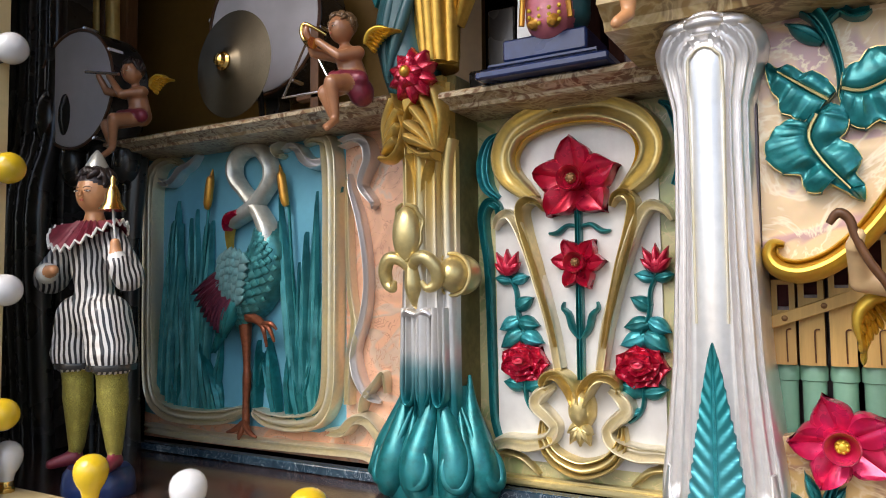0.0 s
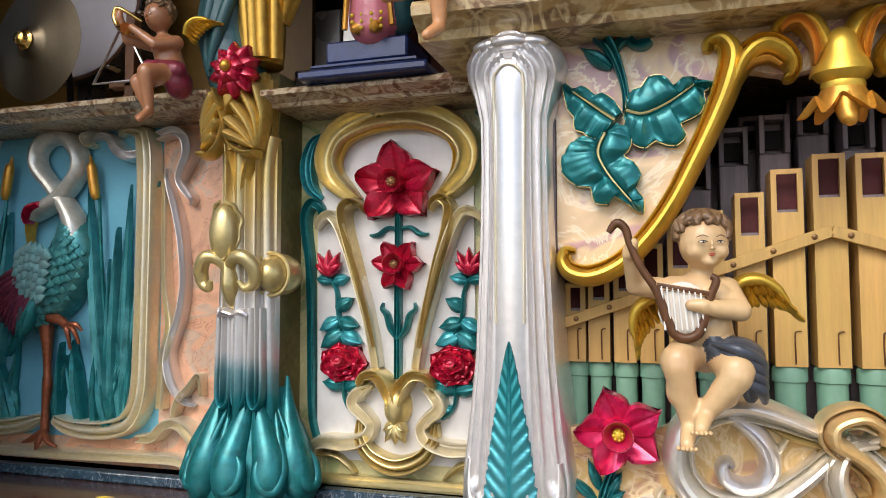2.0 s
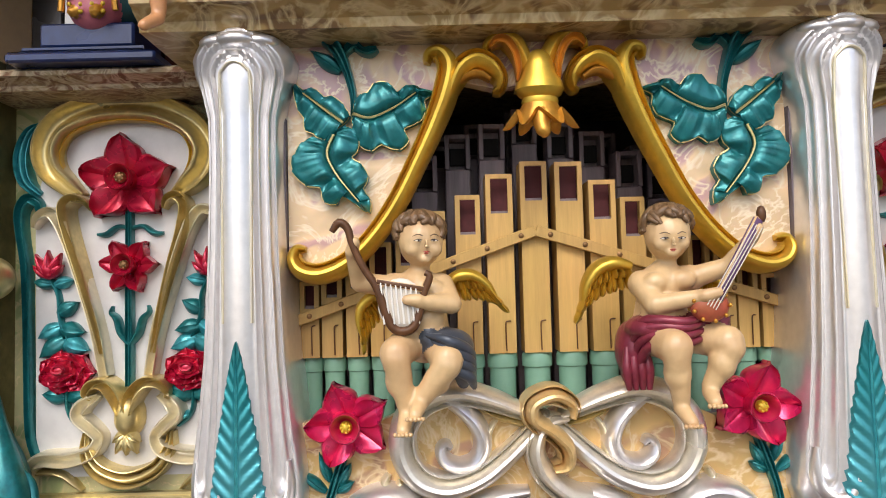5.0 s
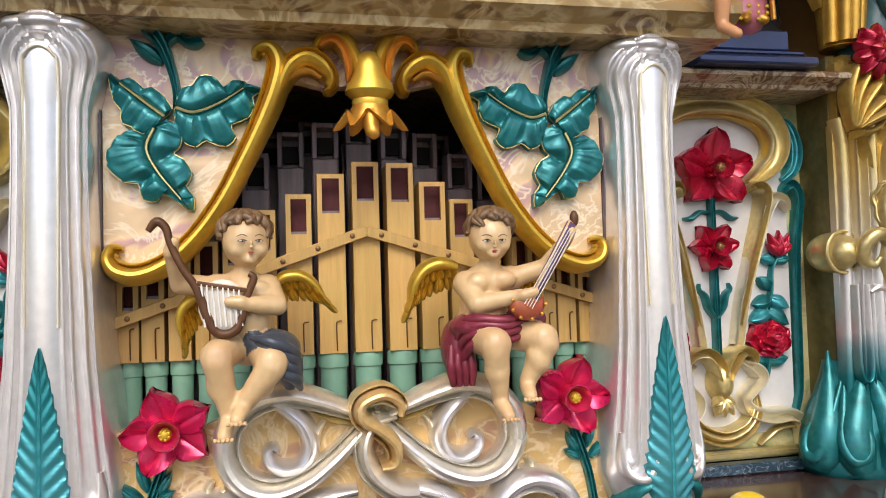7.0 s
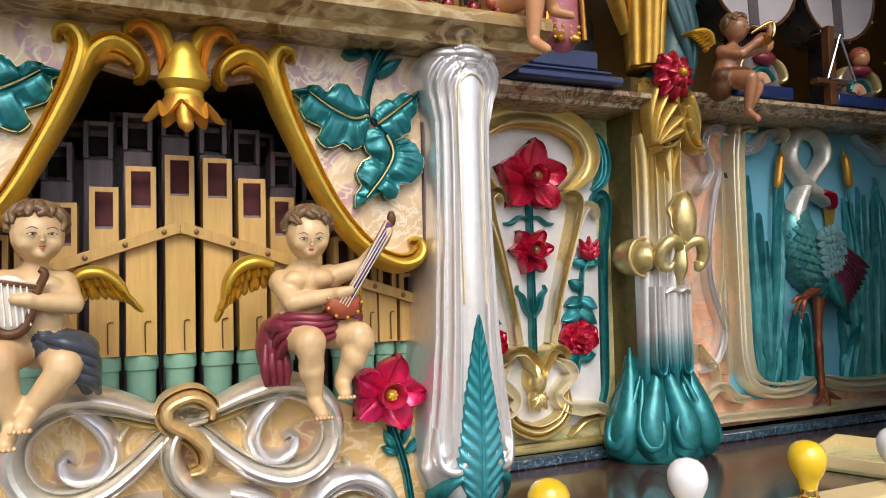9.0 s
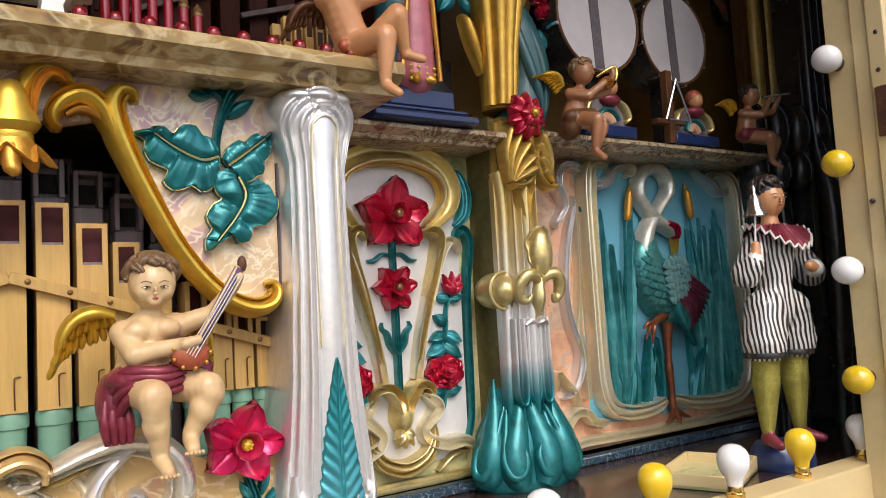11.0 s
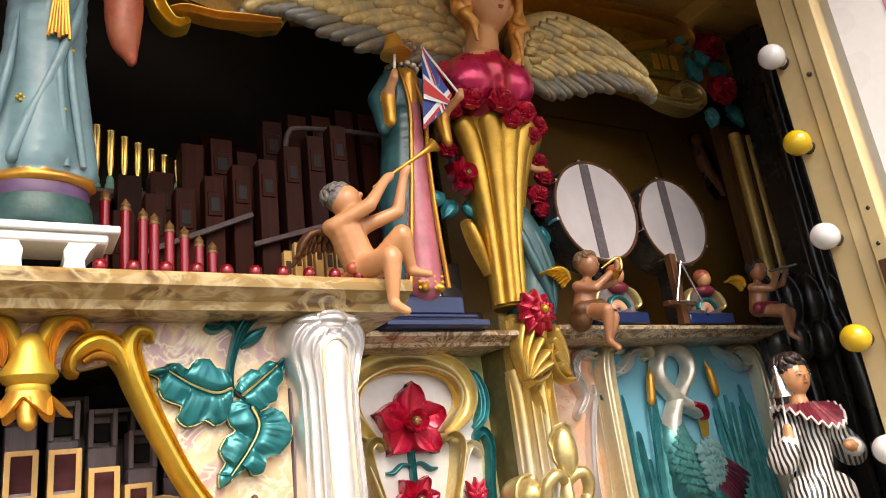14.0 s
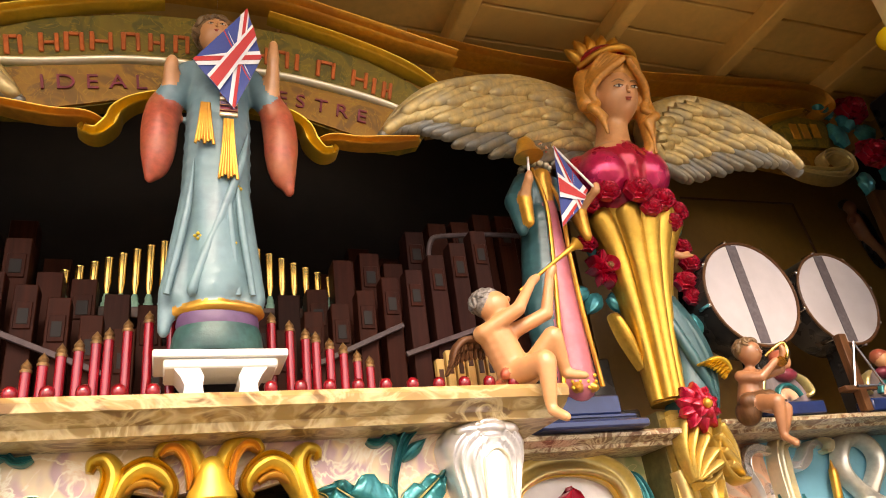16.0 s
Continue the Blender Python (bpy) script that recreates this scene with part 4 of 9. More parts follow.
# cherub with a lyre
def lyre_bits(bm, slot):
    face(bm, slot, (-0.172, -0.062, 1.604), 0.031, (0.25, -1, -0.05), SKIN)
    hair_curls(bm, slot, (-0.175, -0.052, 1.612), 0.034, HAIR, 34, 2, 0.05)
    wing_feathers(bm, slot, -0.142, -0.02, 1.546, -22, 0.075, GOLD, 7, 50, -1)
    wing_feathers(bm, slot, -0.225, -0.015, 1.535, 245, 0.07, GOLD, 6, 40)
    for k in range(4):
        tube(bm, [(-0.168 + 0.006 * k, -0.085, 1.480 - 0.006 * k), (-0.140, -0.108 + 0.004 * k, 1.474 - 0.011 * k), (-0.114, -0.085, 1.458 - 0.011 * k), (-0.106, -0.050, 1.436 - 0.010 * k)], [0.003, 0.007, 0.008, 0.004], 8, 5, slot(SLATE))
    m = slot(BROWNWOOD)
    y = -0.098
    tube(bm, [(-0.289, y, 1.618), (-0.279, y, 1.630), (-0.268, y, 1.622), (-0.262, y, 1.600), (-0.248, y, 1.570), (-0.232, y, 1.545), (-0.222, y, 1.515), (-0.212, y, 1.492), (-0.198, y, 1.486), (-0.184, y, 1.492), (-0.176, y, 1.51), (-0.170, y, 1.535), (-0.162, y, 1.556), (-0.168, y, 1.562)], [.004, .006, .0055, .005, .005, .0055, .006, .006, .006, .006, .005, .005, .005, .004], 8, 4, m)
    beam(bm, (-0.232, y, 1.552), (-0.168, y, 1.540), 0.008, 0.008, 0.001, m)
    for k in range(8):
        x = -0.226 + 0.0065 * k
        tube(bm, [(x, y - 0.003, 1.550 - 0.0012 * k), (x + 0.004, y - 0.003, 1.496)], 0.0014, 6, 1, slot(WHITE))
    for fx, fy, fz in ((-0.200, -0.124, 1.358), (-0.184, -0.129, 1.378)):
        for k in range(5):
            blob(bm, (fx - 0.010 + 0.005 * k, fy + 0.001 * abs(k - 2), fz), (0.003, 0.005, 0.003), slot(SKIN), 6)
    blob(bm, (-0.201, y + 0.003, 1.522), (0.030, 0.005, 0.034), slot(EYEWHITE), 14)


statue("cherub_statue", [
    e_((-0.174, -0.055, 1.606), (0.031, 0.033, 0.035), SKIN), e_((-0.183, -0.074, 1.594), (0.013, 0.012, 0.012), SKIN), e_((-0.157, -0.072, 1.594), (0.013, 0.012, 0.012), SKIN), e_((-0.168, -0.078, 1.581), (0.009, 0.008, 0.007), SKIN), e_((-0.176, -0.044, 1.622), (0.0350, 0.034, 0.030), HAIR),
    c_((-0.176, -0.048, 1.57), (-0.178, -0.045, 1.56), 0.015, 0.018, SKIN),
    c_((-0.180, -0.042, 1.538), (-0.172, -0.035, 1.475), 0.036, 0.040, SKIN), c_((-0.212, -0.045, 1.545), (-0.148, -0.045, 1.543), 0.021, 0.021, SKIN),
    c_((-0.216, -0.048, 1.545), (-0.258, -0.055, 1.552), 0.017, 0.015, SKIN), c_((-0.258, -0.055, 1.552), (-0.264, -0.085, 1.592), 0.014, 0.011, SKIN), hand((-0.264, -0.088, 1.592), (-0.260, -0.095, 1.604), 0.011, SKIN),
    c_((-0.144, -0.048, 1.542), (-0.134, -0.078, 1.520), 0.017, 0.015, SKIN), c_((-0.134, -0.078, 1.520), (-0.175, -0.098, 1.524), 0.015, 0.011, SKIN), hand((-0.178, -0.102, 1.526), (-0.192, -0.103, 1.527), 0.010, SKIN),
    c_((-0.190, -0.045, 1.470), (-0.208, -0.100, 1.458), 0.027, 0.024, SKIN), c_((-0.208, -0.104, 1.452), (-0.196, -0.090, 1.385), 0.021, 0.013, SKIN), c_((-0.196, -0.092, 1.378), (-0.200, -0.115, 1.362), 0.012, 0.010, SKIN),
    c_((-0.156, -0.045, 1.466), (-0.142, -0.098, 1.448), 0.027, 0.024, SKIN), c_((-0.142, -0.102, 1.442), (-0.175, -0.095, 1.400), 0.021, 0.014, SKIN), c_((-0.178, -0.096, 1.394), (-0.184, -0.120, 1.382), 0.012, 0.010, SKIN),
    e_((-0.174, -0.062, 1.500), (0.032, 0.022, 0.026), SKIN), e_((-0.196, -0.066, 1.540), (0.018, 0.014, 0.014), SKIN), e_((-0.160, -0.066, 1.540), (0.018, 0.014, 0.014), SKIN), e_((-0.206, -0.092, 1.425), (0.018, 0.020, 0.026), SKIN), e_((-0.155, -0.092, 1.422), (0.018, 0.020, 0.020), SKIN),
    e_((-0.140, -0.058, 1.462), (0.036, 0.046, 0.026), SLATE), c_((-0.165, -0.075, 1.476), (-0.118, -0.06, 1.445), 0.014, 0.018, SLATE), c_((-0.125, -0.05, 1.44), (-0.12, -0.03, 1.41), 0.018, 0.010, SLATE)],
    lyre_bits, "flesh painted cherub with gold wings playing a lyre, seated on scrolls", "statue", 0.0028, slim=0.93)


# cherub with a lute
def lute_bits(bm, slot):
    face(bm, slot, (0.162, -0.062, 1.604), 0.031, (-0.05, -1, -0.25), SKIN)
    hair_curls(bm, slot, (0.164, -0.052, 1.613), 0.034, HAIR, 34, 5, 0.05)
    wing_feathers(bm, slot, 0.118, -0.02, 1.565, 222, 0.085, GOLD, 7, 44)
    wing_feathers(bm, slot, 0.205, -0.015, 1.55, -50, 0.06, GOLD, 6, 40, -1)
    blob(bm, (0.200, -0.100, 1.510), (0.026, 0.016, 0.022), slot(RUST), 14)
    for k in range(9):
        a = 2 * math.pi * k / 9
        blob(bm, (0.200 + 0.024 * math.cos(a), -0.109, 1.510 + 0.020 * math.sin(a)), 0.003, slot(DEEPGOLD), 6)
    for z0, x1, z1 in ((1.502, 0.112, 1.476), (1.494, 0.108, 1.460), (1.484, 0.110, 1.442), (1.474, 0.114, 1.424)):
        tube(bm, [(0.205, -0.080, z0 - 0.004), (0.170, -0.100, z0 - 0.012), (0.138, -0.092, z0 - 0.010), (x1 + 0.008, -0.070, (z0 + z1) / 2), (x1, -0.045, z1 - 0.012)], [0.003, 0.006, 0.007, 0.007, 0.004], 8, 5, slot(MAROON))
    for k in range(4):
        tube(bm, [(0.102 + 0.008 * k, -0.055, 1.455), (0.100 + 0.010 * k, -0.060, 1.425), (0.104 + 0.009 * k, -0.054, 1.398)], [0.004, 0.007, 0.004], 8, 4, slot(MAROON))
    beam(bm, (0.205, -0.113, 1.516), (0.270, -0.100, 1.622), 0.014, 0.008, 0.002, slot(PURPLE))
    for k in range(4):
        o = (k - 1.5) * 0.0035
        tube(bm, [(0.196 + o, -0.119, 1.508 - o * 0.6), (0.266 + o, -0.106, 1.612 - o * 0.6)], 0.0007, 5, 1, slot(EYEWHITE))
    for fx, fy, fz in ((0.165, -0.127, 1.360), (0.197, -0.124, 1.384)):
        for k in range(5):
            blob(bm, (fx - 0.010 + 0.005 * k, fy + 0.001 * abs(k - 2), fz), (0.003, 0.005, 0.003), slot(SKIN), 6)
    blob(bm, (0.273, -0.100, 1.627), (0.007, 0.006, 0.012), slot(BROWNWOOD), 8)


statue("cherub_statue", [
    e_((0.163, -0.055, 1.606), (0.031, 0.033, 0.035), SKIN), e_((0.150, -0.074, 1.594), (0.013, 0.012, 0.012), SKIN), e_((0.174, -0.074, 1.594), (0.013, 0.012, 0.012), SKIN), e_((0.161, -0.079, 1.581), (0.009, 0.008, 0.007), SKIN), e_((0.164, -0.044, 1.623), (0.0350, 0.034, 0.030), HAIR),
    c_((0.163, -0.048, 1.57), (0.160, -0.045, 1.56), 0.015, 0.018, SKIN),
    c_((0.158, -0.042, 1.538), (0.150, -0.035, 1.475), 0.036, 0.040, SKIN), c_((0.128, -0.045, 1.540), (0.195, -0.045, 1.546), 0.021, 0.021, SKIN),
    c_((0.126, -0.048, 1.540), (0.136, -0.080, 1.512), 0.018, 0.016, SKIN), c_((0.136, -0.080, 1.512), (0.190, -0.105, 1.522), 0.015, 0.011, SKIN), hand((0.192, -0.112, 1.523), (0.206, -0.116, 1.527), 0.010, SKIN),
    c_((0.198, -0.048, 1.547), (0.238, -0.065, 1.560), 0.017, 0.014, SKIN), c_((0.238, -0.065, 1.560), (0.262, -0.092, 1.596), 0.013, 0.010, SKIN), hand((0.263, -0.096, 1.600), (0.268, -0.100, 1.610), 0.010, SKIN),
    c_((0.140, -0.045, 1.470), (0.152, -0.105, 1.458), 0.028, 0.025, SKIN), c_((0.152, -0.108, 1.450), (0.160, -0.095, 1.388), 0.021, 0.013, SKIN), c_((0.160, -0.096, 1.378), (0.165, -0.118, 1.364), 0.012, 0.010, SKIN),
    c_((0.185, -0.045, 1.470), (0.222, -0.098, 1.462), 0.027, 0.024, SKIN), c_((0.224, -0.102, 1.455), (0.200, -0.092, 1.405), 0.021, 0.013, SKIN), c_((0.199, -0.092, 1.398), (0.197, -0.115, 1.388), 0.012, 0.010, SKIN),
    e_((0.152, -0.062, 1.505), (0.032, 0.022, 0.026), SKIN), e_((0.142, -0.066, 1.542), (0.018, 0.014, 0.014), SKIN), e_((0.178, -0.066, 1.544), (0.018, 0.014, 0.014), SKIN), e_((0.155, -0.100, 1.425), (0.018, 0.020, 0.026), SKIN), e_((0.214, -0.098, 1.435), (0.018, 0.020, 0.022), SKIN),
    e_((0.150, -0.050, 1.480), (0.050, 0.048, 0.022), MAROON), e_((0.112, -0.030, 1.450), (0.020, 0.035, 0.040), MAROON), c_((0.19, -0.075, 1.488), (0.225, -0.070, 1.488), 0.016, 0.014, MAROON), c_((0.13, -0.06, 1.50), (0.20, -0.065, 1.485), 0.010, 0.012, MAROON), e_((0.115, -0.03, 1.418), (0.016, 0.028, 0.020), MAROON)],
    lute_bits, "flesh painted cherub in a maroon cloth playing a lute", "statue", 0.0028, slim=0.93)

for s in (1, -1):
    MIR = s

    # boy with a trumpet, seated on the ledge
    def trumpet_bits(bm, slot):
        hair_curls(bm, slot, (0.462, -0.028, 2.118), 0.027, GREYHAIR, 40, 7, -0.3)
        tube(bm, [(0.520, -0.055, 2.135), (0.58, -0.075, 2.178), (0.622, -0.088, 2.207), (0.636, -0.093, 2.217)], [0.0028, 0.0035, 0.006, 0.015], 10, 4, slot(DEEPGOLD))
        wing_feathers(bm, slot, 0.455, 0.005, 2.055, 215, 0.07, BROWNWOOD, 6, 44)
        blob(bm, (0.496, -0.046, 2.122), (0.007, 0.007, 0.006), slot(SKINWARM), 8)
    statue("trumpeter_statue", [
        e_((0.474, -0.035, 2.112), (0.029, 0.028, 0.030), SKINWARM), e_((0.463, -0.028, 2.120), (0.027, 0.028, 0.026), GREYHAIR),
        c_((0.468, -0.03, 2.086), (0.468, -0.03, 2.075), 0.014, 0.018, SKINWARM), c_((0.472, -0.03, 2.055), (0.500, -0.025, 1.990), 0.036, 0.036, SKINWARM), c_((0.445, -0.03, 2.062), (0.502, -0.035, 2.066), 0.019, 0.019, SKINWARM),
        c_((0.446, -0.04, 2.062), (0.500, -0.075, 2.092), 0.017, 0.015, SKINWARM), c_((0.500, -0.075, 2.092), (0.540, -0.068, 2.148), 0.014, 0.010, SKINWARM), hand((0.543, -0.067, 2.15), (0.552, -0.067, 2.157), 0.011, SKINWARM),
        c_((0.505, -0.04, 2.066), (0.562, -0.060, 2.090), 0.016, 0.014, SKINWARM), c_((0.562, -0.060, 2.090), (0.575, -0.072, 2.155), 0.014, 0.010, SKINWARM), hand((0.576, -0.074, 2.16), (0.582, -0.078, 2.170), 0.011, SKINWARM),
        c_((0.492, -0.04, 1.988), (0.512, -0.110, 1.985), 0.026, 0.023, SKINWARM), c_((0.512, -0.114, 1.980), (0.510, -0.108, 1.915), 0.020, 0.012, SKINWARM), c_((0.510, -0.11, 1.905), (0.522, -0.128, 1.889), 0.011, 0.009, SKINWARM),
        c_((0.520, -0.03, 1.990), (0.556, -0.075, 2.040), 0.025, 0.022, SKINWARM), c_((0.558, -0.078, 2.036), (0.575, -0.062, 1.985), 0.018, 0.012, SKINWARM), c_((0.576, -0.064, 1.978), (0.604, -0.072, 1.972), 0.011, 0.009, SKINWARM),
        c_((0.470, -0.045, 1.985), (0.530, -0.045, 1.992), 0.012, 0.012, RUST), e_((0.50, 0.0, 1.975), (0.045, 0.04, 0.016), RUST)],
        trumpet_bits, "warm flesh painted boy blowing a trumpet on the marbled ledge", "statue", 0.0035, "trumpet boys", slim=0.88)

    # flutist cherub on the pier ledge
    def horn_bits(bm, slot):
        face(bm, slot, (1.122, 0.075, 2.058), 0.024, (0.3, -1, -0.1), SKINDARK)
        hair_curls(bm, slot, (1.121, 0.084, 2.066), 0.027, HAIR, 30, 9, 0.0)
        wing_feathers(bm, slot, 1.082, 0.115, 2.030, 165, 0.06, GOLD, 6, 50)
        tube(bm, [(1.142, 0.060, 2.046), (1.165, 0.045, 2.062), (1.182, 0.04, 2.068), (1.186, 0.04, 2.05), (1.172, 0.04, 2.03), (1.155, 0.035, 2.025)], [.003, .004, .004, .005, .007, .012], 8, 4, slot(BRASS))
    statue("cherub_statue", [
        e_((1.121, 0.080, 2.060), (0.025, 0.026, 0.029), SKINDARK), e_((1.120, 0.088, 2.069), (0.027, 0.027, 0.025), HAIR),
        c_((1.118, 0.088, 2.03), (1.116, 0.09, 2.02), 0.012, 0.014, SKINDARK), c_((1.114, 0.092, 2.005), (1.102, 0.10, 1.960), 0.029, 0.031, SKINDARK), c_((1.088, 0.09, 2.01), (1.142, 0.09, 2.012), 0.016, 0.016, SKINDARK),
        c_((1.088, 0.085, 2.008), (1.108, 0.055, 1.998), 0.014, 0.012, SKINDARK), c_((1.108, 0.055, 1.998), (1.150, 0.045, 2.030), 0.012, 0.009, SKINDARK),
        c_((1.144, 0.085, 2.010), (1.172, 0.06, 2.015), 0.013, 0.012, SKINDARK), c_((1.172, 0.06, 2.015), (1.178, 0.045, 2.048), 0.011, 0.009, SKINDARK), hand((1.178, 0.043, 2.05), (1.176, 0.042, 2.06), 0.009, SKINDARK),
        c_((1.095, 0.09, 1.952), (1.108, 0.035, 1.940), 0.021, 0.019, SKINDARK), c_((1.108, 0.033, 1.935), (1.106, 0.042, 1.880), 0.016, 0.010, SKINDARK), c_((1.106, 0.04, 1.870), (1.110, 0.022, 1.852), 0.009, 0.008, SKINDARK),
        c_((1.115, 0.09, 1.952), (1.128, 0.04, 1.925), 0.020, 0.018, SKINDARK), c_((1.128, 0.038, 1.920), (1.112, 0.05, 1.872), 0.015, 0.010, SKINDARK), c_((1.112, 0.045, 1.868), (1.118, 0.028, 1.856), 0.009, 0.008, SKINDARK),
        c_((1.080, 0.085, 1.955), (1.130, 0.07, 1.960), 0.020, 0.018, BROWNWOOD if s > 0 else MAROON), e_((1.088, 0.10, 1.935), (0.024, 0.03, 0.03), BROWNWOOD if s > 0 else MAROON)],
        horn_bits, "brown varnished cherub with gold wings blowing a horn", "statue", 0.0032, "horn cherubs", slim=0.88)

    # flute cherub at the far end
    def flute_bits(bm, slot):
        face(bm, slot, (1.735, 0.072, 2.068), 0.022, (-0.2, -1, -0.1), SKINDARK)
        hair_curls(bm, slot, (1.735, 0.082, 2.076), 0.025, HAIRDARK, 30, 12, 0.0)
        wing_feathers(bm, slot, 1.700, 0.11, 2.035, 170, 0.055, GOLD, 6, 50)
        tube(bm, [(1.742, 0.048, 2.060), (1.845, 0.035, 2.078)], 0.004, 8, 1, slot(STEEL))
    statue("cherub_statue", [
        e_((1.735, 0.078, 2.070), (0.023, 0.024, 0.027), SKINDARK), e_((1.735, 0.086, 2.079), (0.025, 0.025, 0.023), HAIRDARK),
        c_((1.733, 0.088, 2.042), (1.733, 0.09, 2.032), 0.011, 0.013, SKINDARK), c_((1.733, 0.092, 2.018), (1.728, 0.10, 1.970), 0.027, 0.029, SKINDARK), c_((1.710, 0.09, 2.024), (1.760, 0.09, 2.024), 0.015, 0.015, SKINDARK),
        c_((1.708, 0.085, 2.022), (1.735, 0.05, 2.012), 0.013, 0.011, SKINDARK), c_((1.735, 0.05, 2.012), (1.775, 0.045, 2.060), 0.011, 0.008, SKINDARK),
        c_((1.762, 0.085, 2.022), (1.800, 0.06, 2.030), 0.013, 0.011, SKINDARK), c_((1.800, 0.06, 2.030), (1.812, 0.045, 2.066), 0.010, 0.008, SKINDARK),
        c_((1.722, 0.09, 1.960), (1.738, 0.035, 1.950), 0.019, 0.018, SKINDARK), c_((1.738, 0.033, 1.945), (1.752, 0.042, 1.890), 0.015, 0.010, SKINDARK), c_((1.752, 0.04, 1.882), (1.756, 0.022, 1.866), 0.009, 0.008, SKINDARK),
        c_((1.745, 0.09, 1.960), (1.770, 0.04, 1.942), 0.019, 0.017, SKINDARK), c_((1.770, 0.038, 1.936), (1.765, 0.05, 1.895), 0.014, 0.010, SKINDARK),
        c_((1.708, 0.085, 1.965), (1.758, 0.07, 1.968), 0.018, 0.017, MAROON)],
        flute_bits, "dark varnished cherub playing a silver flute", "statue", 0.0032, "flute cherubs", slim=0.88)

    # bell ringer lady on a navy plinth
    b = B()
    box(b, 0.600, 0.845, 0.105, 0.26, 1.9215, 1.938, 0.004)
    box(b, 0.618, 0.830, 0.115, 0.25, 1.938, 1.950, 0.006, seg=2)
    box(b, 0.640, 0.795, 0.120, 0.24, 1.950, 1.990, 0.004)
    solo("plinth", b, NAVY, "stepped navy blue plinth on the marbled ledge", "plinth", "navy plinths")

    def lady_bits(bm, slot):
        face(bm, slot, (0.735, 0.135, 2.585), 0.030, (0.45, -1, -0.1), SKINWARM)
        hair_curls(bm, slot, (0.730, 0.150, 2.600), 0.034, HAIR, 34, 14, -0.4)
        for k in range(12):
            a = 2 * math.pi * k / 12
            blob(bm, (0.727 + 0.034 * math.cos(a), 0.15 + 0.03 * math.sin(a), 2.540), (0.009, 0.009, 0.007), slot(CREAM), 7)
        lathe(bm, [(0.034, 0), (0.032, 0.006), (0.024, 0.016), (0.020, 0.034), (0.014, 0.046), (0.004, 0.052)], 0, 0, 18, slot(DEEPGOLD), Matrix.Translation((0.664, 0.06, 2.512)) @ Matrix.Rotation(radians(-4), 4, 'Y'))
        tube(bm, [(0.662, 0.06, 2.512), (0.655, 0.06, 2.455)], 0.003, 6, 1, slot(WHITE))
        tube(bm, [(0.815, 0.05, 2.430), (0.733, 0.06, 2.548)], 0.003, 6, 1, slot(WHITE))
        for e in (-1, 1):
            tube(bm, [(0.712 + e * 0.012, 0.115, 2.52), (0.725 + e * 0.018, 0.098, 2.42), (0.715 + e * 0.020, 0.092, 2.30), (0.706 + e * 0.030, 0.092, 2.15), (0.704 + e * 0.044, 0.098, 2.0)], 0.005, 6, 4, slot(DEEPGOLD))
        for k in range(4):
            for j in range(3):
                blob(bm, (0.678 + 0.018 * k, 0.093, 1.998 + 0.012 * j), (0.004, 0.003, 0.004), slot(YELLOW), 6)
    statue("bell_ringer_statue", [
        e_((0.733, 0.145, 2.588), (0.029, 0.03, 0.036), SKINWARM), e_((0.729, 0.156, 2.602), (0.034, 0.034, 0.032), HAIR), c_((0.728, 0.15, 2.56), (0.726, 0.15, 2.53), 0.014, 0.018, SKINWARM),
        c_((0.722, 0.15, 2.49), (0.712, 0.15, 2.40), 0.046, 0.040, DUSKBLUE), c_((0.712, 0.15, 2.40), (0.690, 0.155, 2.20), 0.046, 0.052, DUSKBLUE), c_((0.690, 0.155, 2.20), (0.688, 0.16, 2.03), 0.050, 0.044, DUSKBLUE),
        c_((0.722, 0.125, 2.42), (0.712, 0.130, 2.22), 0.024, 0.036, PINK), c_((0.712, 0.13, 2.22), (0.708, 0.135, 2.02), 0.038, 0.046, PINK), c_((0.720, 0.118, 2.50), (0.722, 0.118, 2.44), 0.024, 0.018, DEEPGOLD),
        c_((0.690, 0.15, 2.50), (0.648, 0.12, 2.43), 0.026, 0.030, DUSKBLUE), c_((0.645, 0.115, 2.42), (0.640, 0.105, 2.35), 0.026, 0.014, DUSKBLUE), c_((0.648, 0.10, 2.41), (0.655, 0.065, 2.455), 0.016, 0.011, SKINWARM), hand((0.655, 0.062, 2.455), (0.657, 0.06, 2.468), 0.012, SKINWARM), c_((0.652, 0.092, 2.42), (0.650, 0.085, 2.36), 0.018, 0.012, DEEPGOLD),
        c_((0.758, 0.15, 2.50), (0.790, 0.12, 2.42), 0.026, 0.026, DUSKBLUE), c_((0.790, 0.11, 2.41), (0.795, 0.10, 2.34), 0.022, 0.012, DEEPGOLD), c_((0.790, 0.11, 2.41), (0.812, 0.06, 2.432), 0.015, 0.010, SKINWARM), hand((0.813, 0.055, 2.434), (0.816, 0.052, 2.446), 0.012, SKINWARM),
        c_((0.690, 0.11, 2.005), (0.690, 0.095, 1.998), 0.012, 0.010, DEEPGOLD), c_((0.728, 0.11, 2.005), (0.728, 0.095, 1.998), 0.012, 0.010, DEEPGOLD)],
        lady_bits, "lady figure in a blue robe over pink skirt holding a bell", "statue", 0.0045, "bell ringers", smooth=9)

    # clown figure
    cx_ = 1.500 if s > 0 else 1.612
    STRIPE = STRIPES[s]

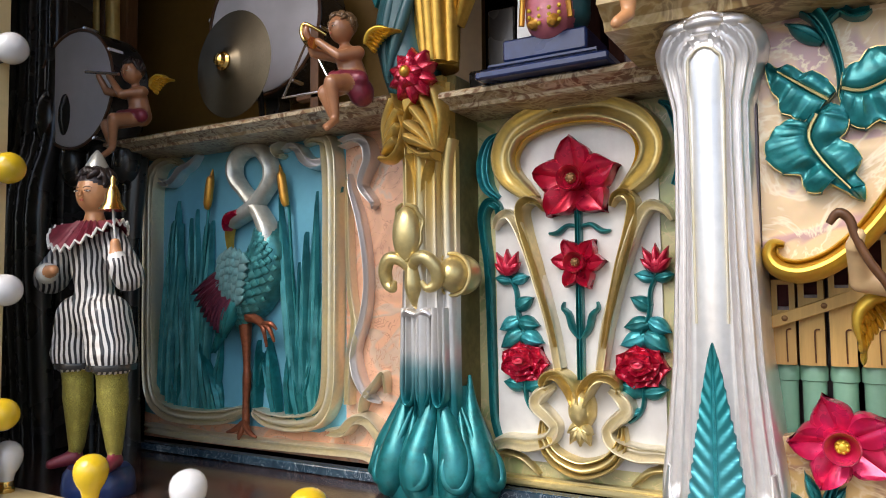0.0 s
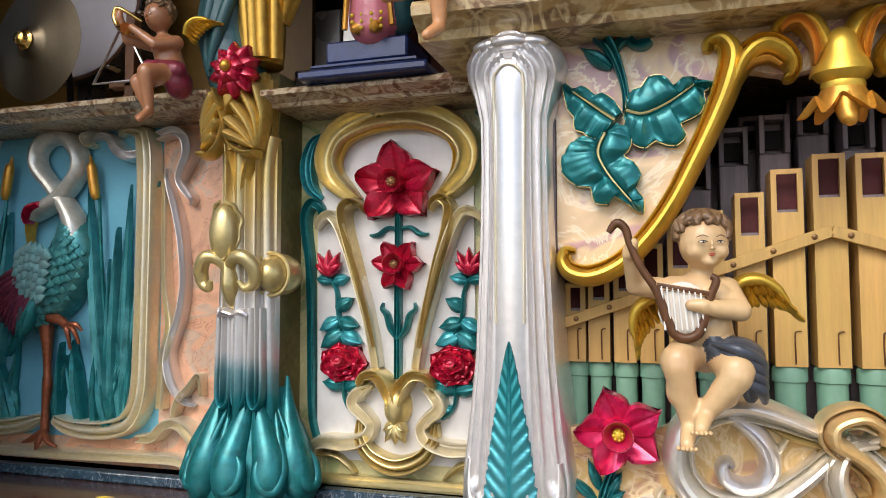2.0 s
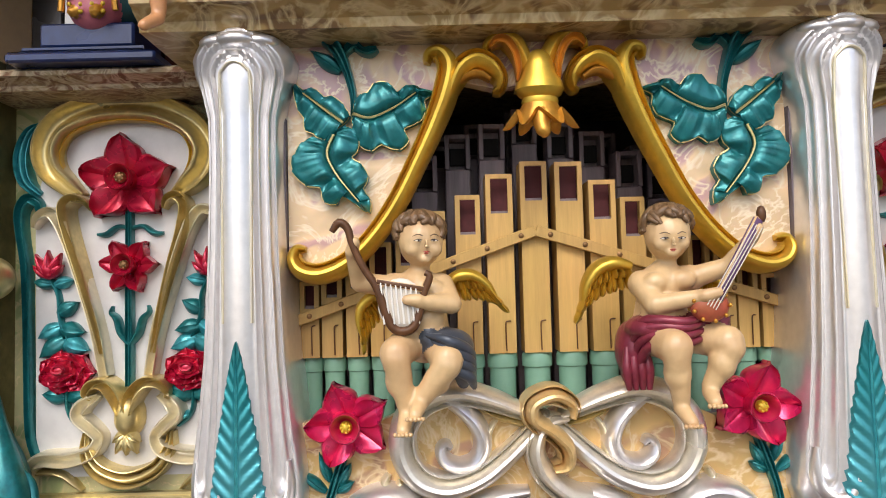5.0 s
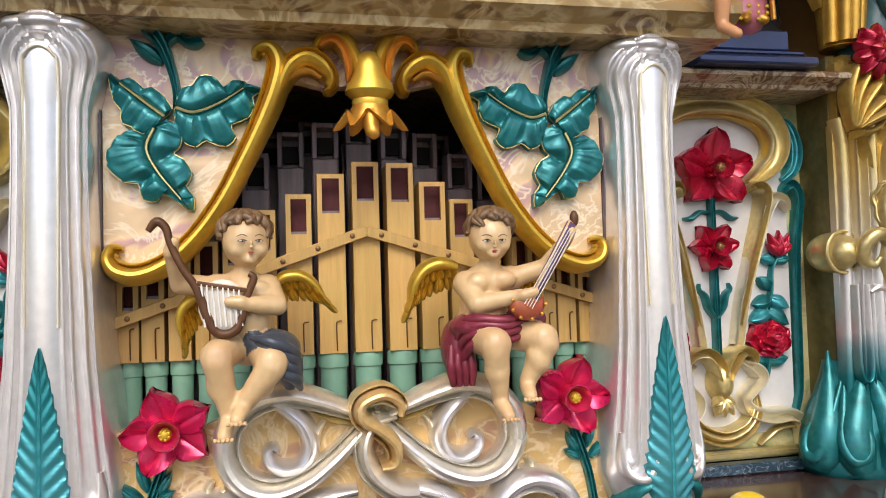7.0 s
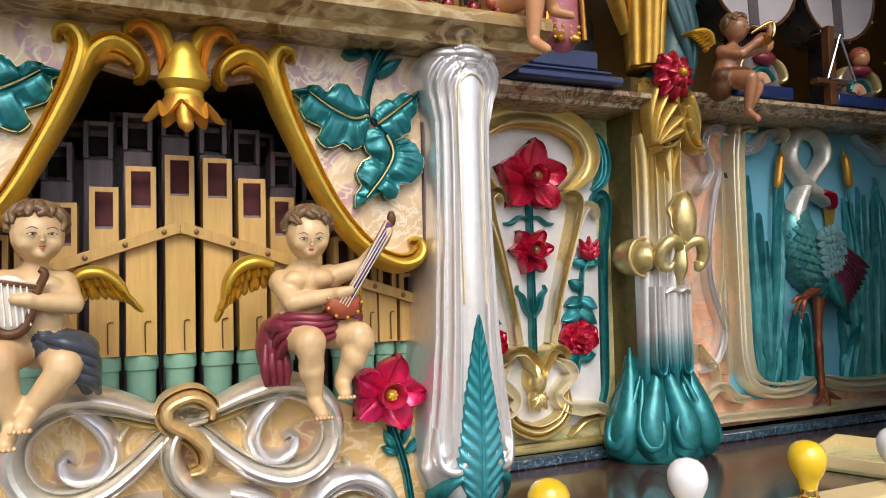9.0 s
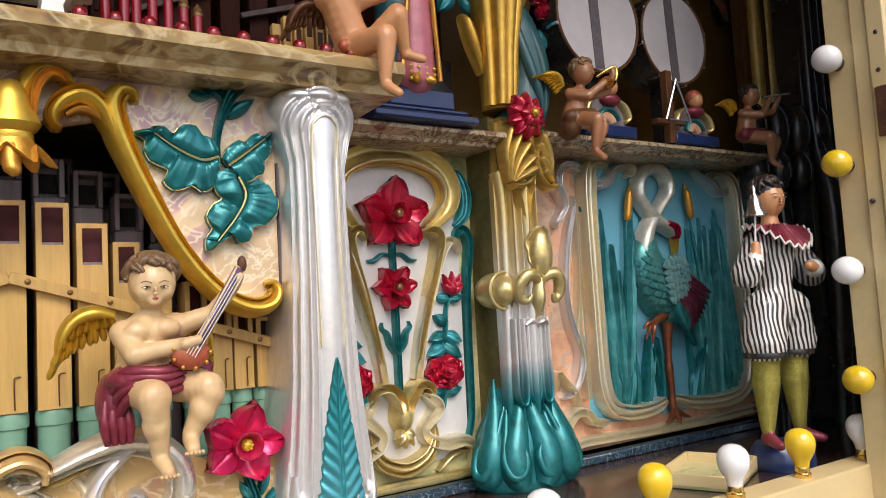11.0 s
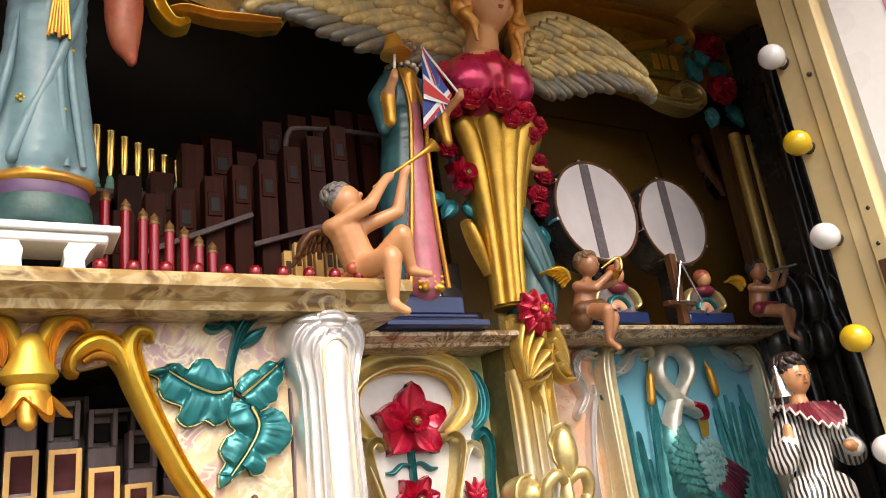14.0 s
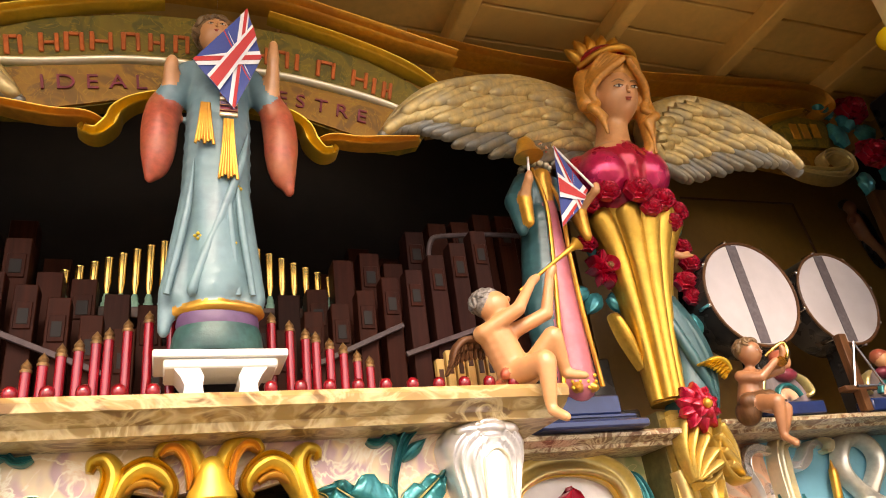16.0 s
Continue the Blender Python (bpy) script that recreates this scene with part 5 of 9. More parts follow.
    def clown_bits(bm, slot):
        def at(x, y, z):
            return (cx_ + x, -0.10 + y, z)
        face(bm, slot, at(0, -0.008, 1.752), 0.035, (-0.4, -1, -0.05), SKINWARM)
        hair_curls(bm, slot, at(0, 0.005, 1.772), 0.036, HAIRDARK, 34, 20, -0.1)
        rim, inner = [], []
        for k in range(96):
            a = 2 * math.pi * k / 96
            f = math.sin(24 * a)
            rim.append(at(0.092 * math.cos(a), 0.062 * math.sin(a) - 0.012, 1.668 + 0.020 * math.cos(2 * a) + 0.006 * f + 0.012 * math.sin(a)))
            inner.append(at(0.034 * math.cos(a), 0.030 * math.sin(a), 1.694 + 0.002 * f))
        for lift in (0.0, -0.004):
            va, vb = ([bm.verts.new((q[0], q[1], q[2] + lift)) for q in ring] for ring in (rim, inner))
            for k in range(96):
                bm.faces.new((va[k], va[(k + 1) % 96], vb[(k + 1) % 96], vb[k])).material_index = slot(MAROON)
        tube(bm, rim, 0.0028, 6, 1, slot(WHITE), True)
        if s < 0:
            lathe(bm, [(0.024, 1.798), (0.023, 1.808), (0.012, 1.830), (0.003, 1.842)], cx_, -0.095, 14, slot(CRANE_NECK))
        lathe(bm, [(0.026, 1.708), (0.024, 1.713), (0.016, 1.724), (0.013, 1.742), (0.009, 1.752), (0.005, 1.758), (0.006, 1.768), (0.002, 1.775)], cx_ - 0.106, -0.135, 18, slot(STEEL if s > 0 else BRASS))
        tube(bm, [at(-0.106, -0.035, 1.715), at(-0.118, -0.036, 1.640)], 0.002, 6, 1, slot(WHITE))
        for e in (-1, 1):
            lathe(bm, [(0.046, 1.398), (0.047, 1.404), (0.046, 1.410)], cx_ + e * 0.052 - 0.012, -0.10, 18, slot(BLACK))
    statue("clown_statue", [
        e_((cx_, -0.10, 1.752), (0.034, 0.036, 0.042), SKINWARM), e_((cx_ + 0.002, -0.092, 1.772), (0.037, 0.038, 0.034), HAIRDARK), c_((cx_, -0.098, 1.715), (cx_, -0.098, 1.69), 0.018, 0.026, SKINWARM),
        e_((cx_, -0.10, 1.672), (0.074, 0.048, 0.012), MAROON),
        c_((cx_, -0.098, 1.640), (cx_ - 0.004, -0.098, 1.56), 0.055, 0.042, STRIPE), c_((cx_ - 0.05, -0.098, 1.655), (cx_ + 0.055, -0.098, 1.655), 0.034, 0.034, STRIPE),
        c_((cx_ - 0.004, -0.098, 1.56), (cx_ - 0.006, -0.095, 1.50), 0.041, 0.055, STRIPE),
        c_((cx_ - 0.048, -0.10, 1.50), (cx_ - 0.064, -0.10, 1.43), 0.054, 0.055, STRIPE), c_((cx_ + 0.036, -0.10, 1.50), (cx_ + 0.048, -0.10, 1.43), 0.054, 0.055, STRIPE),
        c_((cx_ + 0.070, -0.098, 1.645), (cx_ + 0.128, -0.105, 1.585), 0.034, 0.040, STRIPE), c_((cx_ + 0.128, -0.108, 1.582), (cx_ + 0.088, -0.140, 1.590), 0.038, 0.026, STRIPE), c_((cx_ + 0.082, -0.145, 1.59), (cx_ + 0.070, -0.150, 1.592), 0.024, 0.022, WHITE), hand((cx_ + 0.06, -0.155, 1.593), (cx_ + 0.04, -0.158, 1.596), 0.015, SKINWARM),
        c_((cx_ - 0.062, -0.098, 1.645), (cx_ - 0.122, -0.108, 1.582), 0.032, 0.034, STRIPE), c_((cx_ - 0.122, -0.112, 1.580), (cx_ - 0.122, -0.130, 1.602), 0.032, 0.026, STRIPE), c_((cx_ - 0.122, -0.132, 1.604), (cx_ - 0.120, -0.134, 1.614), 0.022, 0.020, WHITE), hand((cx_ - 0.120, -0.136, 1.62), (cx_ - 0.118, -0.137, 1.645), 0.014, SKINWARM),
        c_((cx_ - 0.064, -0.10, 1.40), (cx_ - 0.064, -0.096, 1.34), 0.034, 0.034, GLITTER), c_((cx_ - 0.064, -0.096, 1.34), (cx_ - 0.070, -0.095, 1.245), 0.034, 0.018, GLITTER),
        c_((cx_ + 0.044, -0.10, 1.40), (cx_ + 0.044, -0.096, 1.34), 0.034, 0.034, GLITTER), c_((cx_ + 0.044, -0.096, 1.34), (cx_ + 0.048, -0.095, 1.240), 0.034, 0.018, GLITTER),
        c_((cx_ - 0.072, -0.095, 1.222), (cx_ - 0.090, -0.135, 1.212), 0.018, 0.012, MAROON), c_((cx_ + 0.052, -0.095, 1.217), (cx_ + 0.078, -0.130, 1.206), 0.018, 0.012, MAROON)],
        clown_bits, "clown figure in striped suit and maroon ruff holding a bell", "statue", 0.0042, "clown figures", slim=0.9)
    b = B()
    lathe(b, [(0.078, 1.1505), (0.080, 1.158), (0.076, 1.190), (0.066, 1.203), (0.0005, 1.204)], cx_ - 0.01, -0.085, 28, sy=0.8)
    solo("plinth", b, NAVY, "round navy blue plinth under the clown figure", "plinth", "clown plinths")

    # gilt herm pedestal, bust and wings
    SHIFT = Matrix.Translation((-0.058, -1.127, 1.649)) @ Matrix.Scale(1.06, 4) @ Matrix.Translation((0.058, 1.127, -1.649))
    hp = thing("herm_pedestal", (0.905, 0.12, 1.97), "gilt fluted pedestal flaring up to a winged bust", "pedestal", "herm pedestals")
    b = B()
    lathe(b, [(0.044, 1.965), (0.046, 2.0), (0.050, 2.10), (0.060, 2.20), (0.074, 2.30), (0.092, 2.37), (0.100, 2.395), (0.06, 2.40)], 0.915, 0.12, 28, sy=0.9)
    part("core", b, AMBER, hp)
    for k in range(5):
        u = (k - 2) / 2
        b = B()
        ribbon(b, [(0.900 + 0.028 * u, 1.968, .012), (0.905 + 0.032 * u, 2.08, .013), (0.912 + 0.044 * u, 2.20, .017), (0.918 + 0.062 * u, 2.30, .023), (0.922 + 0.084 * u, 2.36, .028), (0.924 + 0.100 * u, 2.385, .027), (0.926 + 0.108 * u, 2.394, .014)], 0.026, lambda x, z, u=u: 0.12 - 0.9 * float(np.interp(z, [1.97, 2.1, 2.2, 2.3, 2.4], [.044, .050, .058, .072, .095])) * math.sqrt(max(0.05, 1 - 0.8 * u * u)), ROUND, 6)
        part("flute", b, AMBER, hp)
    for e in (-1, 1):
        b = B()
        ribbon(b, [(0.905 + e * 0.040, 2.04, .006), (0.905 + e * 0.060, 2.10, .014), (0.908 + e * 0.078, 2.145, .013), (0.908 + e * 0.086, 2.16, .006), (0.91 + e * 0.074, 2.165, .003)], 0.03, 0.125, ROUND, 5)
        part("side_curl", b, AMBER, hp)

    SHIFT = Matrix.Translation((-0.058, -1.127, 1.649)) @ Matrix.Scale(1.12, 4) @ Matrix.Translation((0.058, 1.127, -1.649))

    def bust_bits(bm, slot):
        face(bm, slot, (0.841, -0.060, 2.607), 0.056, (-0.06, -1, -0.22), SKINWARM)
        for e in (-1, 1):
            for k in range(6):
                t = k / 5
                x0, w = 0.846 + e * (0.012 + 0.030 * t), 0.057 + 0.010 * t
                low = 2.530 - 0.030 * t if e < 0 else 2.520 - 0.060 * t
                tube(bm, [(0.846 + e * 0.006, -0.116 + 0.022 * t, 2.668 + 0.026 * t), (x0, -0.116 + 0.020 * t, 2.664 + 0.022 * t), (0.846 + e * w, -0.088 + 0.026 * t, 2.632 + 0.012 * t), (0.846 + e * (w + 0.014), -0.066 + 0.02 * t, 2.605), (0.846 + e * (w + 0.004), -0.062 + 0.01 * t, 2.58), (0.846 + e * (w + 0.016), -0.070, 2.56), (0.846 + e * (w - 0.004), -0.068, 2.54), (0.846 + e * (w + 0.008 - 0.020 * t), -0.066, low)], [0.006, 0.009, 0.010, 0.010, 0.010, 0.009, 0.008, 0.003], 8, 5, slot(HAIRGOLD))
        tube(bm, [(0.776, -0.045, 2.694), (0.806, -0.088, 2.704), (0.850, -0.108, 2.710), (0.896, -0.088, 2.712), (0.924, -0.045, 2.706)], [0.006, 0.009, 0.010, 0.009, 0.006], 10, 5, slot(DEEPGOLD))
        for k in range(5):
            a = radians(62 + 22 * k)
            petal(bm, 0.838 + 0.042 * math.cos(a), 2.712 + 0.03 * math.sin(a), -0.062 + 0.008 * k, math.degrees(a), 0.050, 0.017, 0.016, 0.3, 0.3, 0.4, 0.5, 6, 5, mi=slot(DEEPGOLD))
    statue("bust_statue", [
        e_((0.852, -0.035, 2.718), (0.064, 0.060, 0.042), CRIMSON),
        e_((0.842, -0.052, 2.608), (0.050, 0.059, 0.064), SKINWARM), e_((0.846, -0.040, 2.662), (0.070, 0.068, 0.050), HAIRGOLD), e_((0.848, -0.012, 2.625), (0.068, 0.052, 0.070), HAIRGOLD),
        c_((0.780, -0.045, 2.66), (0.770, -0.045, 2.59), 0.024, 0.020, HAIRGOLD), c_((0.912, -0.045, 2.66), (0.922, -0.045, 2.59), 0.024, 0.024, HAIRGOLD), c_((0.922, -0.045, 2.59), (0.898, -0.058, 2.475), 0.024, 0.012, HAIRGOLD),
        c_((0.838, -0.030, 2.565), (0.826, -0.020, 2.48), 0.034, 0.042, SKINWARM), e_((0.828, -0.028, 2.478), (0.058, 0.040, 0.020), SKINWARM),
        c_((0.760, 0.02, 2.452), (0.930, 0.02, 2.470), 0.040, 0.042, CRIMSON), c_((0.835, -0.005, 2.450), (0.855, 0.03, 2.39), 0.070, 0.080, CRIMSON),
        e_((0.790, -0.022, 2.425), (0.058, 0.048, 0.056), ROSE), e_((0.892, -0.022, 2.432), (0.058, 0.048, 0.056), ROSE), c_((0.79, -0.012, 2.445), (0.90, -0.012, 2.452), 0.050, 0.050, CRIMSON), c_((0.80, 0.02, 2.43), (0.945, 0.05, 2.36), 0.05, 0.055, CRIMSON), c_((0.95, 0.05, 2.42), (0.955, 0.06, 2.34), 0.040, 0.036, CRIMSON)],
        bust_bits, "bust of a golden haired woman in crimson cap and bodice", "statue", 0.0055, "winged busts")
    # garland of roses under the bust
    ga = thing("rose_garland", (0.85, 0.0, 2.36), "crimson carved roses hung round the pedestal with green leaves", "carving", "rose garlands")
    for x, y, z, r in ((0.770, -0.035, 2.372, .034), (0.832, -0.055, 2.366, .038), (0.895, -0.045, 2.356, .034), (0.945, -0.015, 2.345, .034), (0.735, -0.015, 2.350, .026), (0.862, -0.045, 2.335, .028), (0.925, -0.02, 2.318, .028)):
        rosette(ga, x, z, y, r * 0.95, CRIMSON, "rose")
    for x, y, z, r, kd in ((0.778, 0.05, 2.232, .044, 1), (0.760, 0.06, 2.300, .026, 0), (1.000, 0.06, 2.300, .028, 0), (1.012, 0.06, 2.262, .028, 0), (0.985, 0.06, 2.215, .032, 0), (0.995, 0.06, 2.18, .026, 0)):
        if kd:
            flower(ga, x, z, y, r, 8, 10, CRIMSON, "rose", r * 0.6, 0.6, 0.32)
        else:
            rosette(ga, x, z, y, r, CRIMSON, "rose")
    for x, z, a, l in ((0.775, 2.19, 230, .055), (0.80, 2.19, 320, .06), (0.75, 2.20, 200, .05), (0.790, 2.28, 80, .06), (0.965, 2.31, 120, .06), (0.955, 2.25, 200, .055), (0.960, 2.19, 240, .06), (1.005, 2.34, 60, .06), (1.0, 2.15, 280, .05), (0.98, 2.34, 100, .07), (0.955, 2.21, 170, .05)):
        b = B()
        petal(b, x, z, 0.085, a, l, l * 0.34, 0.02, 0.8)
        part("leaf", b, TEALLITE, ga)
    SHIFT = None
    # dark drapery trailing beside the pedestal, with a small hand above it
    b = B()
    tube(b, [(0.985, 0.19, 2.26), (1.020, 0.185, 2.17), (1.045, 0.19, 2.08), (1.030, 0.19, 2.00), (1.015, 0.195, 1.946)], [0.032, 0.050, 0.058, 0.058, 0.056], 18, 6)
    tube(b, [(0.985, 0.150, 2.20), (1.000, 0.138, 2.12), (1.025, 0.132, 2.04), (1.050, 0.138, 1.97)], [0.006, 0.012, 0.012, 0.006], 10, 5)
    tube(b, [(1.020, 0.145, 2.19), (1.045, 0.138, 2.11), (1.060, 0.142, 2.03), (1.055, 0.150, 1.96)], [0.005, 0.011, 0.011, 0.006], 10, 5)
    solo("drapery_carving", b, DUSKBLUE, "dark blue carved drapery beside the pedestal", "carving", "draperies")
    statue("arm_carving", [c_((1.035, 0.18, 2.36), (1.085, 0.16, 2.335), 0.014, 0.009, SKINWARM), c_((1.085, 0.16, 2.335), (1.11, 0.158, 2.345), 0.007, 0.004, SKINWARM), c_((1.088, 0.16, 2.333), (1.118, 0.155, 2.335), 0.007, 0.004, SKINWARM)],
           None, "small carved arm stretched over the drum", "statue", 0.003, "carved arms")
    def SHIFT(co):
        """Wings spring from behind the shoulders and bend forward to their tips."""
        k = 1.0 + 0.14 * max(0.0, min(1.0, (co.x - 0.46) / 0.3, (1.42 - co.x) / 0.4))
        return Vector((-0.058, -1.127, 1.649)) + (co - Vector((-0.058, -1.127, 1.649))) * k
    for upper, lower in (
            ([(0.800, 2.490), (0.806, 2.555), (0.783, 2.619), (0.718, 2.664), (0.622, 2.676), (0.514, 2.660), (0.423, 2.618), (0.359, 2.565), (0.312, 2.500)],
             [(0.795, 2.470), (0.757, 2.476), (0.688, 2.478), (0.596, 2.487), (0.500, 2.500), (0.420, 2.525), (0.360, 2.520), (0.312, 2.496)]),
            ([(0.985, 2.500), (0.962, 2.560), (0.995, 2.632), (1.060, 2.672), (1.162, 2.690), (1.265, 2.662), (1.361, 2.600), (1.406, 2.512)],
             [(0.995, 2.480), (1.020, 2.462), (1.075, 2.472), (1.164, 2.500), (1.290, 2.528), (1.365, 2.528), (1.406, 2.508)])):
        wg = thing("carved_wing", (upper[0][0], 0.0, upper[0][1]), "cream and silver carved wing spread behind the bust", "carving", "carved wings")
        up = np.array([p[:2] for p in cr([(x, z, 0) for x, z in upper], 8)])
        lo = np.array([p[:2] for p in cr([(x, z, 0) for x, z in lower], 8)])

        def at(t, d):
            """A place on the wing: t from the shoulder to the tip, d from the upper edge to the lower."""
            q = []
            for g in (up, lo):
                u = np.linspace(0, 1, len(g))
                q.append(np.array([np.interp(t, u, g[:, 0]), np.interp(t, u, g[:, 1])]))
            return q[0] * (1 - d) + q[1] * d
        # Backing sheet in the darker grey puts shade into the feather gaps.
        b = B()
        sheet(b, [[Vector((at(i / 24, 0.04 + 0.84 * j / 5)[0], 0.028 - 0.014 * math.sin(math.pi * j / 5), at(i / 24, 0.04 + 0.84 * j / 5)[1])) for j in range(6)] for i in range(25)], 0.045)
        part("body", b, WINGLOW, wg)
        b = B()
        ribbon(b, [(*at(t, 0.03), w) for t, w in ((0.0, .012), (0.1, .026), (0.2, .032), (0.32, .030), (0.5, .024), (0.7, .018), (0.86, .012), (1.0, .005))], 0.046, 0.026, ROUND, 7)
        part("arm", b, WING, wg)
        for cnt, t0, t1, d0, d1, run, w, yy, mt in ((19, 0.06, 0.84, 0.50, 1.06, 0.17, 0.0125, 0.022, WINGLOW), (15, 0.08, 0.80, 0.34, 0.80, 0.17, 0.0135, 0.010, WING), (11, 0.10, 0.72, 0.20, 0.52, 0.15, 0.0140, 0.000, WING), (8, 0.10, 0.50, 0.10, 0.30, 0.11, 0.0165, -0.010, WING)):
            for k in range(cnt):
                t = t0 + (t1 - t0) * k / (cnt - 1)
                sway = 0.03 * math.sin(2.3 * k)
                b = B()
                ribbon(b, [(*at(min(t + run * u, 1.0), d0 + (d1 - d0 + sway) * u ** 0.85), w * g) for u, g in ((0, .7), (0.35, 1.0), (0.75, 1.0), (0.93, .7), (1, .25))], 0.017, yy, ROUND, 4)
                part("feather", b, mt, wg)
    SHIFT = None
MIR = 1

# lady in the middle on a white stand
b = B()
box(b, -0.085, 0.105, -0.075, 0.02, 2.012, 2.024, 0.002)
box(b, -0.070, 0.090, -0.070, 0.015, 1.997, 2.012, 0.003)
for e in (-1, 1):
    pts = [(0.065, 1.997), (0.030, 1.997), (0.024, 1.985), (0.026, 1.972), (0.024, 1.9585), (0.052, 1.9585), (0.050, 1.972), (0.056, 1.985)]
    slab(b, [(0.010 + e * x, z) for x, z in pts], -0.068, 0.012)
solo("stand", b, WHITE, "small white painted stand with curved legs", "stand")


def centre_bits(bm, slot):
    face(bm, slot, (-0.004, -0.042, 2.655), 0.030, (-0.05, -1, -0.1), SKINWARM)
    hair_curls(bm, slot, (-0.006, -0.018, 2.668), 0.036, HAIR, 40, 23, -0.5)
    for k, (x, z) in enumerate(((0.0, 2.14), (0.03, 2.2), (-0.01, 2.25), (0.04, 2.3), (0.02, 2.17), (-0.035, 2.21))):
        for j in range(4):
            a = j * math.pi / 2
            blob(bm, (x * 0.8 + 0.0045 * math.cos(a), -0.071, z + 0.0045 * math.sin(a)), (0.003, 0.003, 0.003), slot(YELLOW), 6)
    for x0, z0, z1 in ((-0.022, 2.46, 2.375), (0.016, 2.43, 2.31)):
        for k in range(7):
            tube(bm, [(x0 + 0.002 * (k - 3), -0.082, z0), (x0 + 0.003 * (k - 3), -0.086, (z0 + z1) / 2), (x0 + 0.0048 * (k - 3), -0.084, z1 + 0.004 * (k % 3))], 0.0026, 6, 3, slot(DEEPGOLD))
    for k in range(6):
        box(bm, 0.001, 0.031, -0.086, -0.080, 2.435 + 0.011 * k, 2.443 + 0.011 * k, 0.001, slot((CREAM, MAROON, PURPLE)[k % 3]))
    for k in range(6):
        x0, z0 = 0.050 - 0.010 * k, 2.42 - 0.030 * k
        tube(bm, [(x0, -0.058, z0), (x0 - 0.012, -0.071, z0 - 0.07), (x0 - 0.034, -0.070, z0 - 0.15), (x0 - 0.050 + 0.004 * k, -0.064, 2.14 - 0.004 * k)], [0.001, 0.007, 0.008, 0.003], 10, 6, slot(AQUA))
    for x0, x1 in ((0.020, 0.034), (0.036, 0.056), (-0.046, -0.070)):
        tube(bm, [(x0 * 0.8, -0.062, 2.36), (x0, -0.072, 2.25), (x1, -0.060, 2.115)], [0.001, 0.006, 0.005], 8, 6, slot(AQUA))


statue("lady_statue", [
    e_((-0.004, -0.03, 2.655), (0.030, 0.032, 0.038), SKINWARM), e_((-0.006, -0.016, 2.670), (0.036, 0.036, 0.034), HAIR), c_((-0.002, -0.022, 2.625), (0.0, -0.02, 2.595), 0.015, 0.020, SKINWARM),
    c_((-0.040, -0.02, 2.565), (0.046, -0.02, 2.568), 0.030, 0.030, AQUA), c_((0.003, -0.02, 2.55), (0.003, -0.02, 2.46), 0.052, 0.056, AQUA), c_((0.003, -0.02, 2.46), (0.0, -0.022, 2.30), 0.057, 0.059, AQUA), c_((0.0, -0.022, 2.30), (0.002, -0.026, 2.16), 0.057, 0.054, AQUA), c_((0.004, -0.028, 2.20), (0.004, -0.028, 2.145), 0.047, 0.054, AQUA), c_((-0.02, -0.03, 2.22), (-0.040, -0.03, 2.118), 0.030, 0.027, AQUA), c_((0.03, -0.03, 2.20), (0.046, -0.03, 2.118), 0.028, 0.025, AQUA), c_((-0.018, -0.03, 2.33), (-0.058, -0.03, 2.125), 0.036, 0.026, AQUA), c_((0.020, -0.03, 2.33), (0.054, -0.03, 2.120), 0.034, 0.026, AQUA), c_((0.0, -0.036, 2.30), (-0.004, -0.044, 2.125), 0.044, 0.038, AQUA), e_((0.010, -0.030, 2.094), (0.070, 0.052, 0.013), DEEPGOLD), c_((-0.066, -0.03, 2.13), (-0.072, -0.032, 2.065), 0.018, 0.010, AQUA),
    c_((-0.05, -0.02, 2.565), (-0.078, -0.035, 2.50), 0.026, 0.026, AQUA), c_((-0.078, -0.035, 2.49), (-0.080, -0.055, 2.535), 0.018, 0.014, SKINWARM), hand((-0.080, -0.06, 2.545), (-0.078, -0.064, 2.56), 0.014, SKINWARM), e_((-0.094, -0.03, 2.425), (0.031, 0.030, 0.092), RUST), c_((-0.098, -0.03, 2.38), (-0.104, -0.03, 2.335), 0.024, 0.010, RUST), c_((-0.08, -0.03, 2.50), (-0.088, -0.025, 2.44), 0.024, 0.026, RUST),
    c_((0.055, -0.02, 2.568), (0.090, -0.03, 2.51), 0.026, 0.026, AQUA), c_((0.092, -0.035, 2.50), (0.096, -0.055, 2.575), 0.018, 0.013, SKINWARM), hand((0.096, -0.058, 2.59), (0.097, -0.062, 2.625), 0.013, SKINWARM), e_((0.110, -0.03, 2.425), (0.031, 0.030, 0.095), RUST), c_((0.114, -0.03, 2.38), (0.122, -0.03, 2.325), 0.024, 0.010, RUST), c_((0.094, -0.03, 2.51), (0.104, -0.025, 2.44), 0.024, 0.026, RUST)],
    centre_bits, "lady figure in aqua robe with rust sleeves on a plinth", "statue", 0.0045, smooth=10)
b = B()
lathe(b, [(0.066, 2.0245), (0.069, 2.03), (0.066, 2.056), (0.062, 2.068)], 0.006, -0.028, 32, 0, sy=0.72)
lathe(b, [(0.060, 2.068), (0.062, 2.076), (0.060, 2.090), (0.056, 2.092)], 0.006, -0.028, 32, 1, sy=0.72)
solo("plinth", b, [TEALDARK, PURPLE], "round teal plinth with a violet band", "plinth")


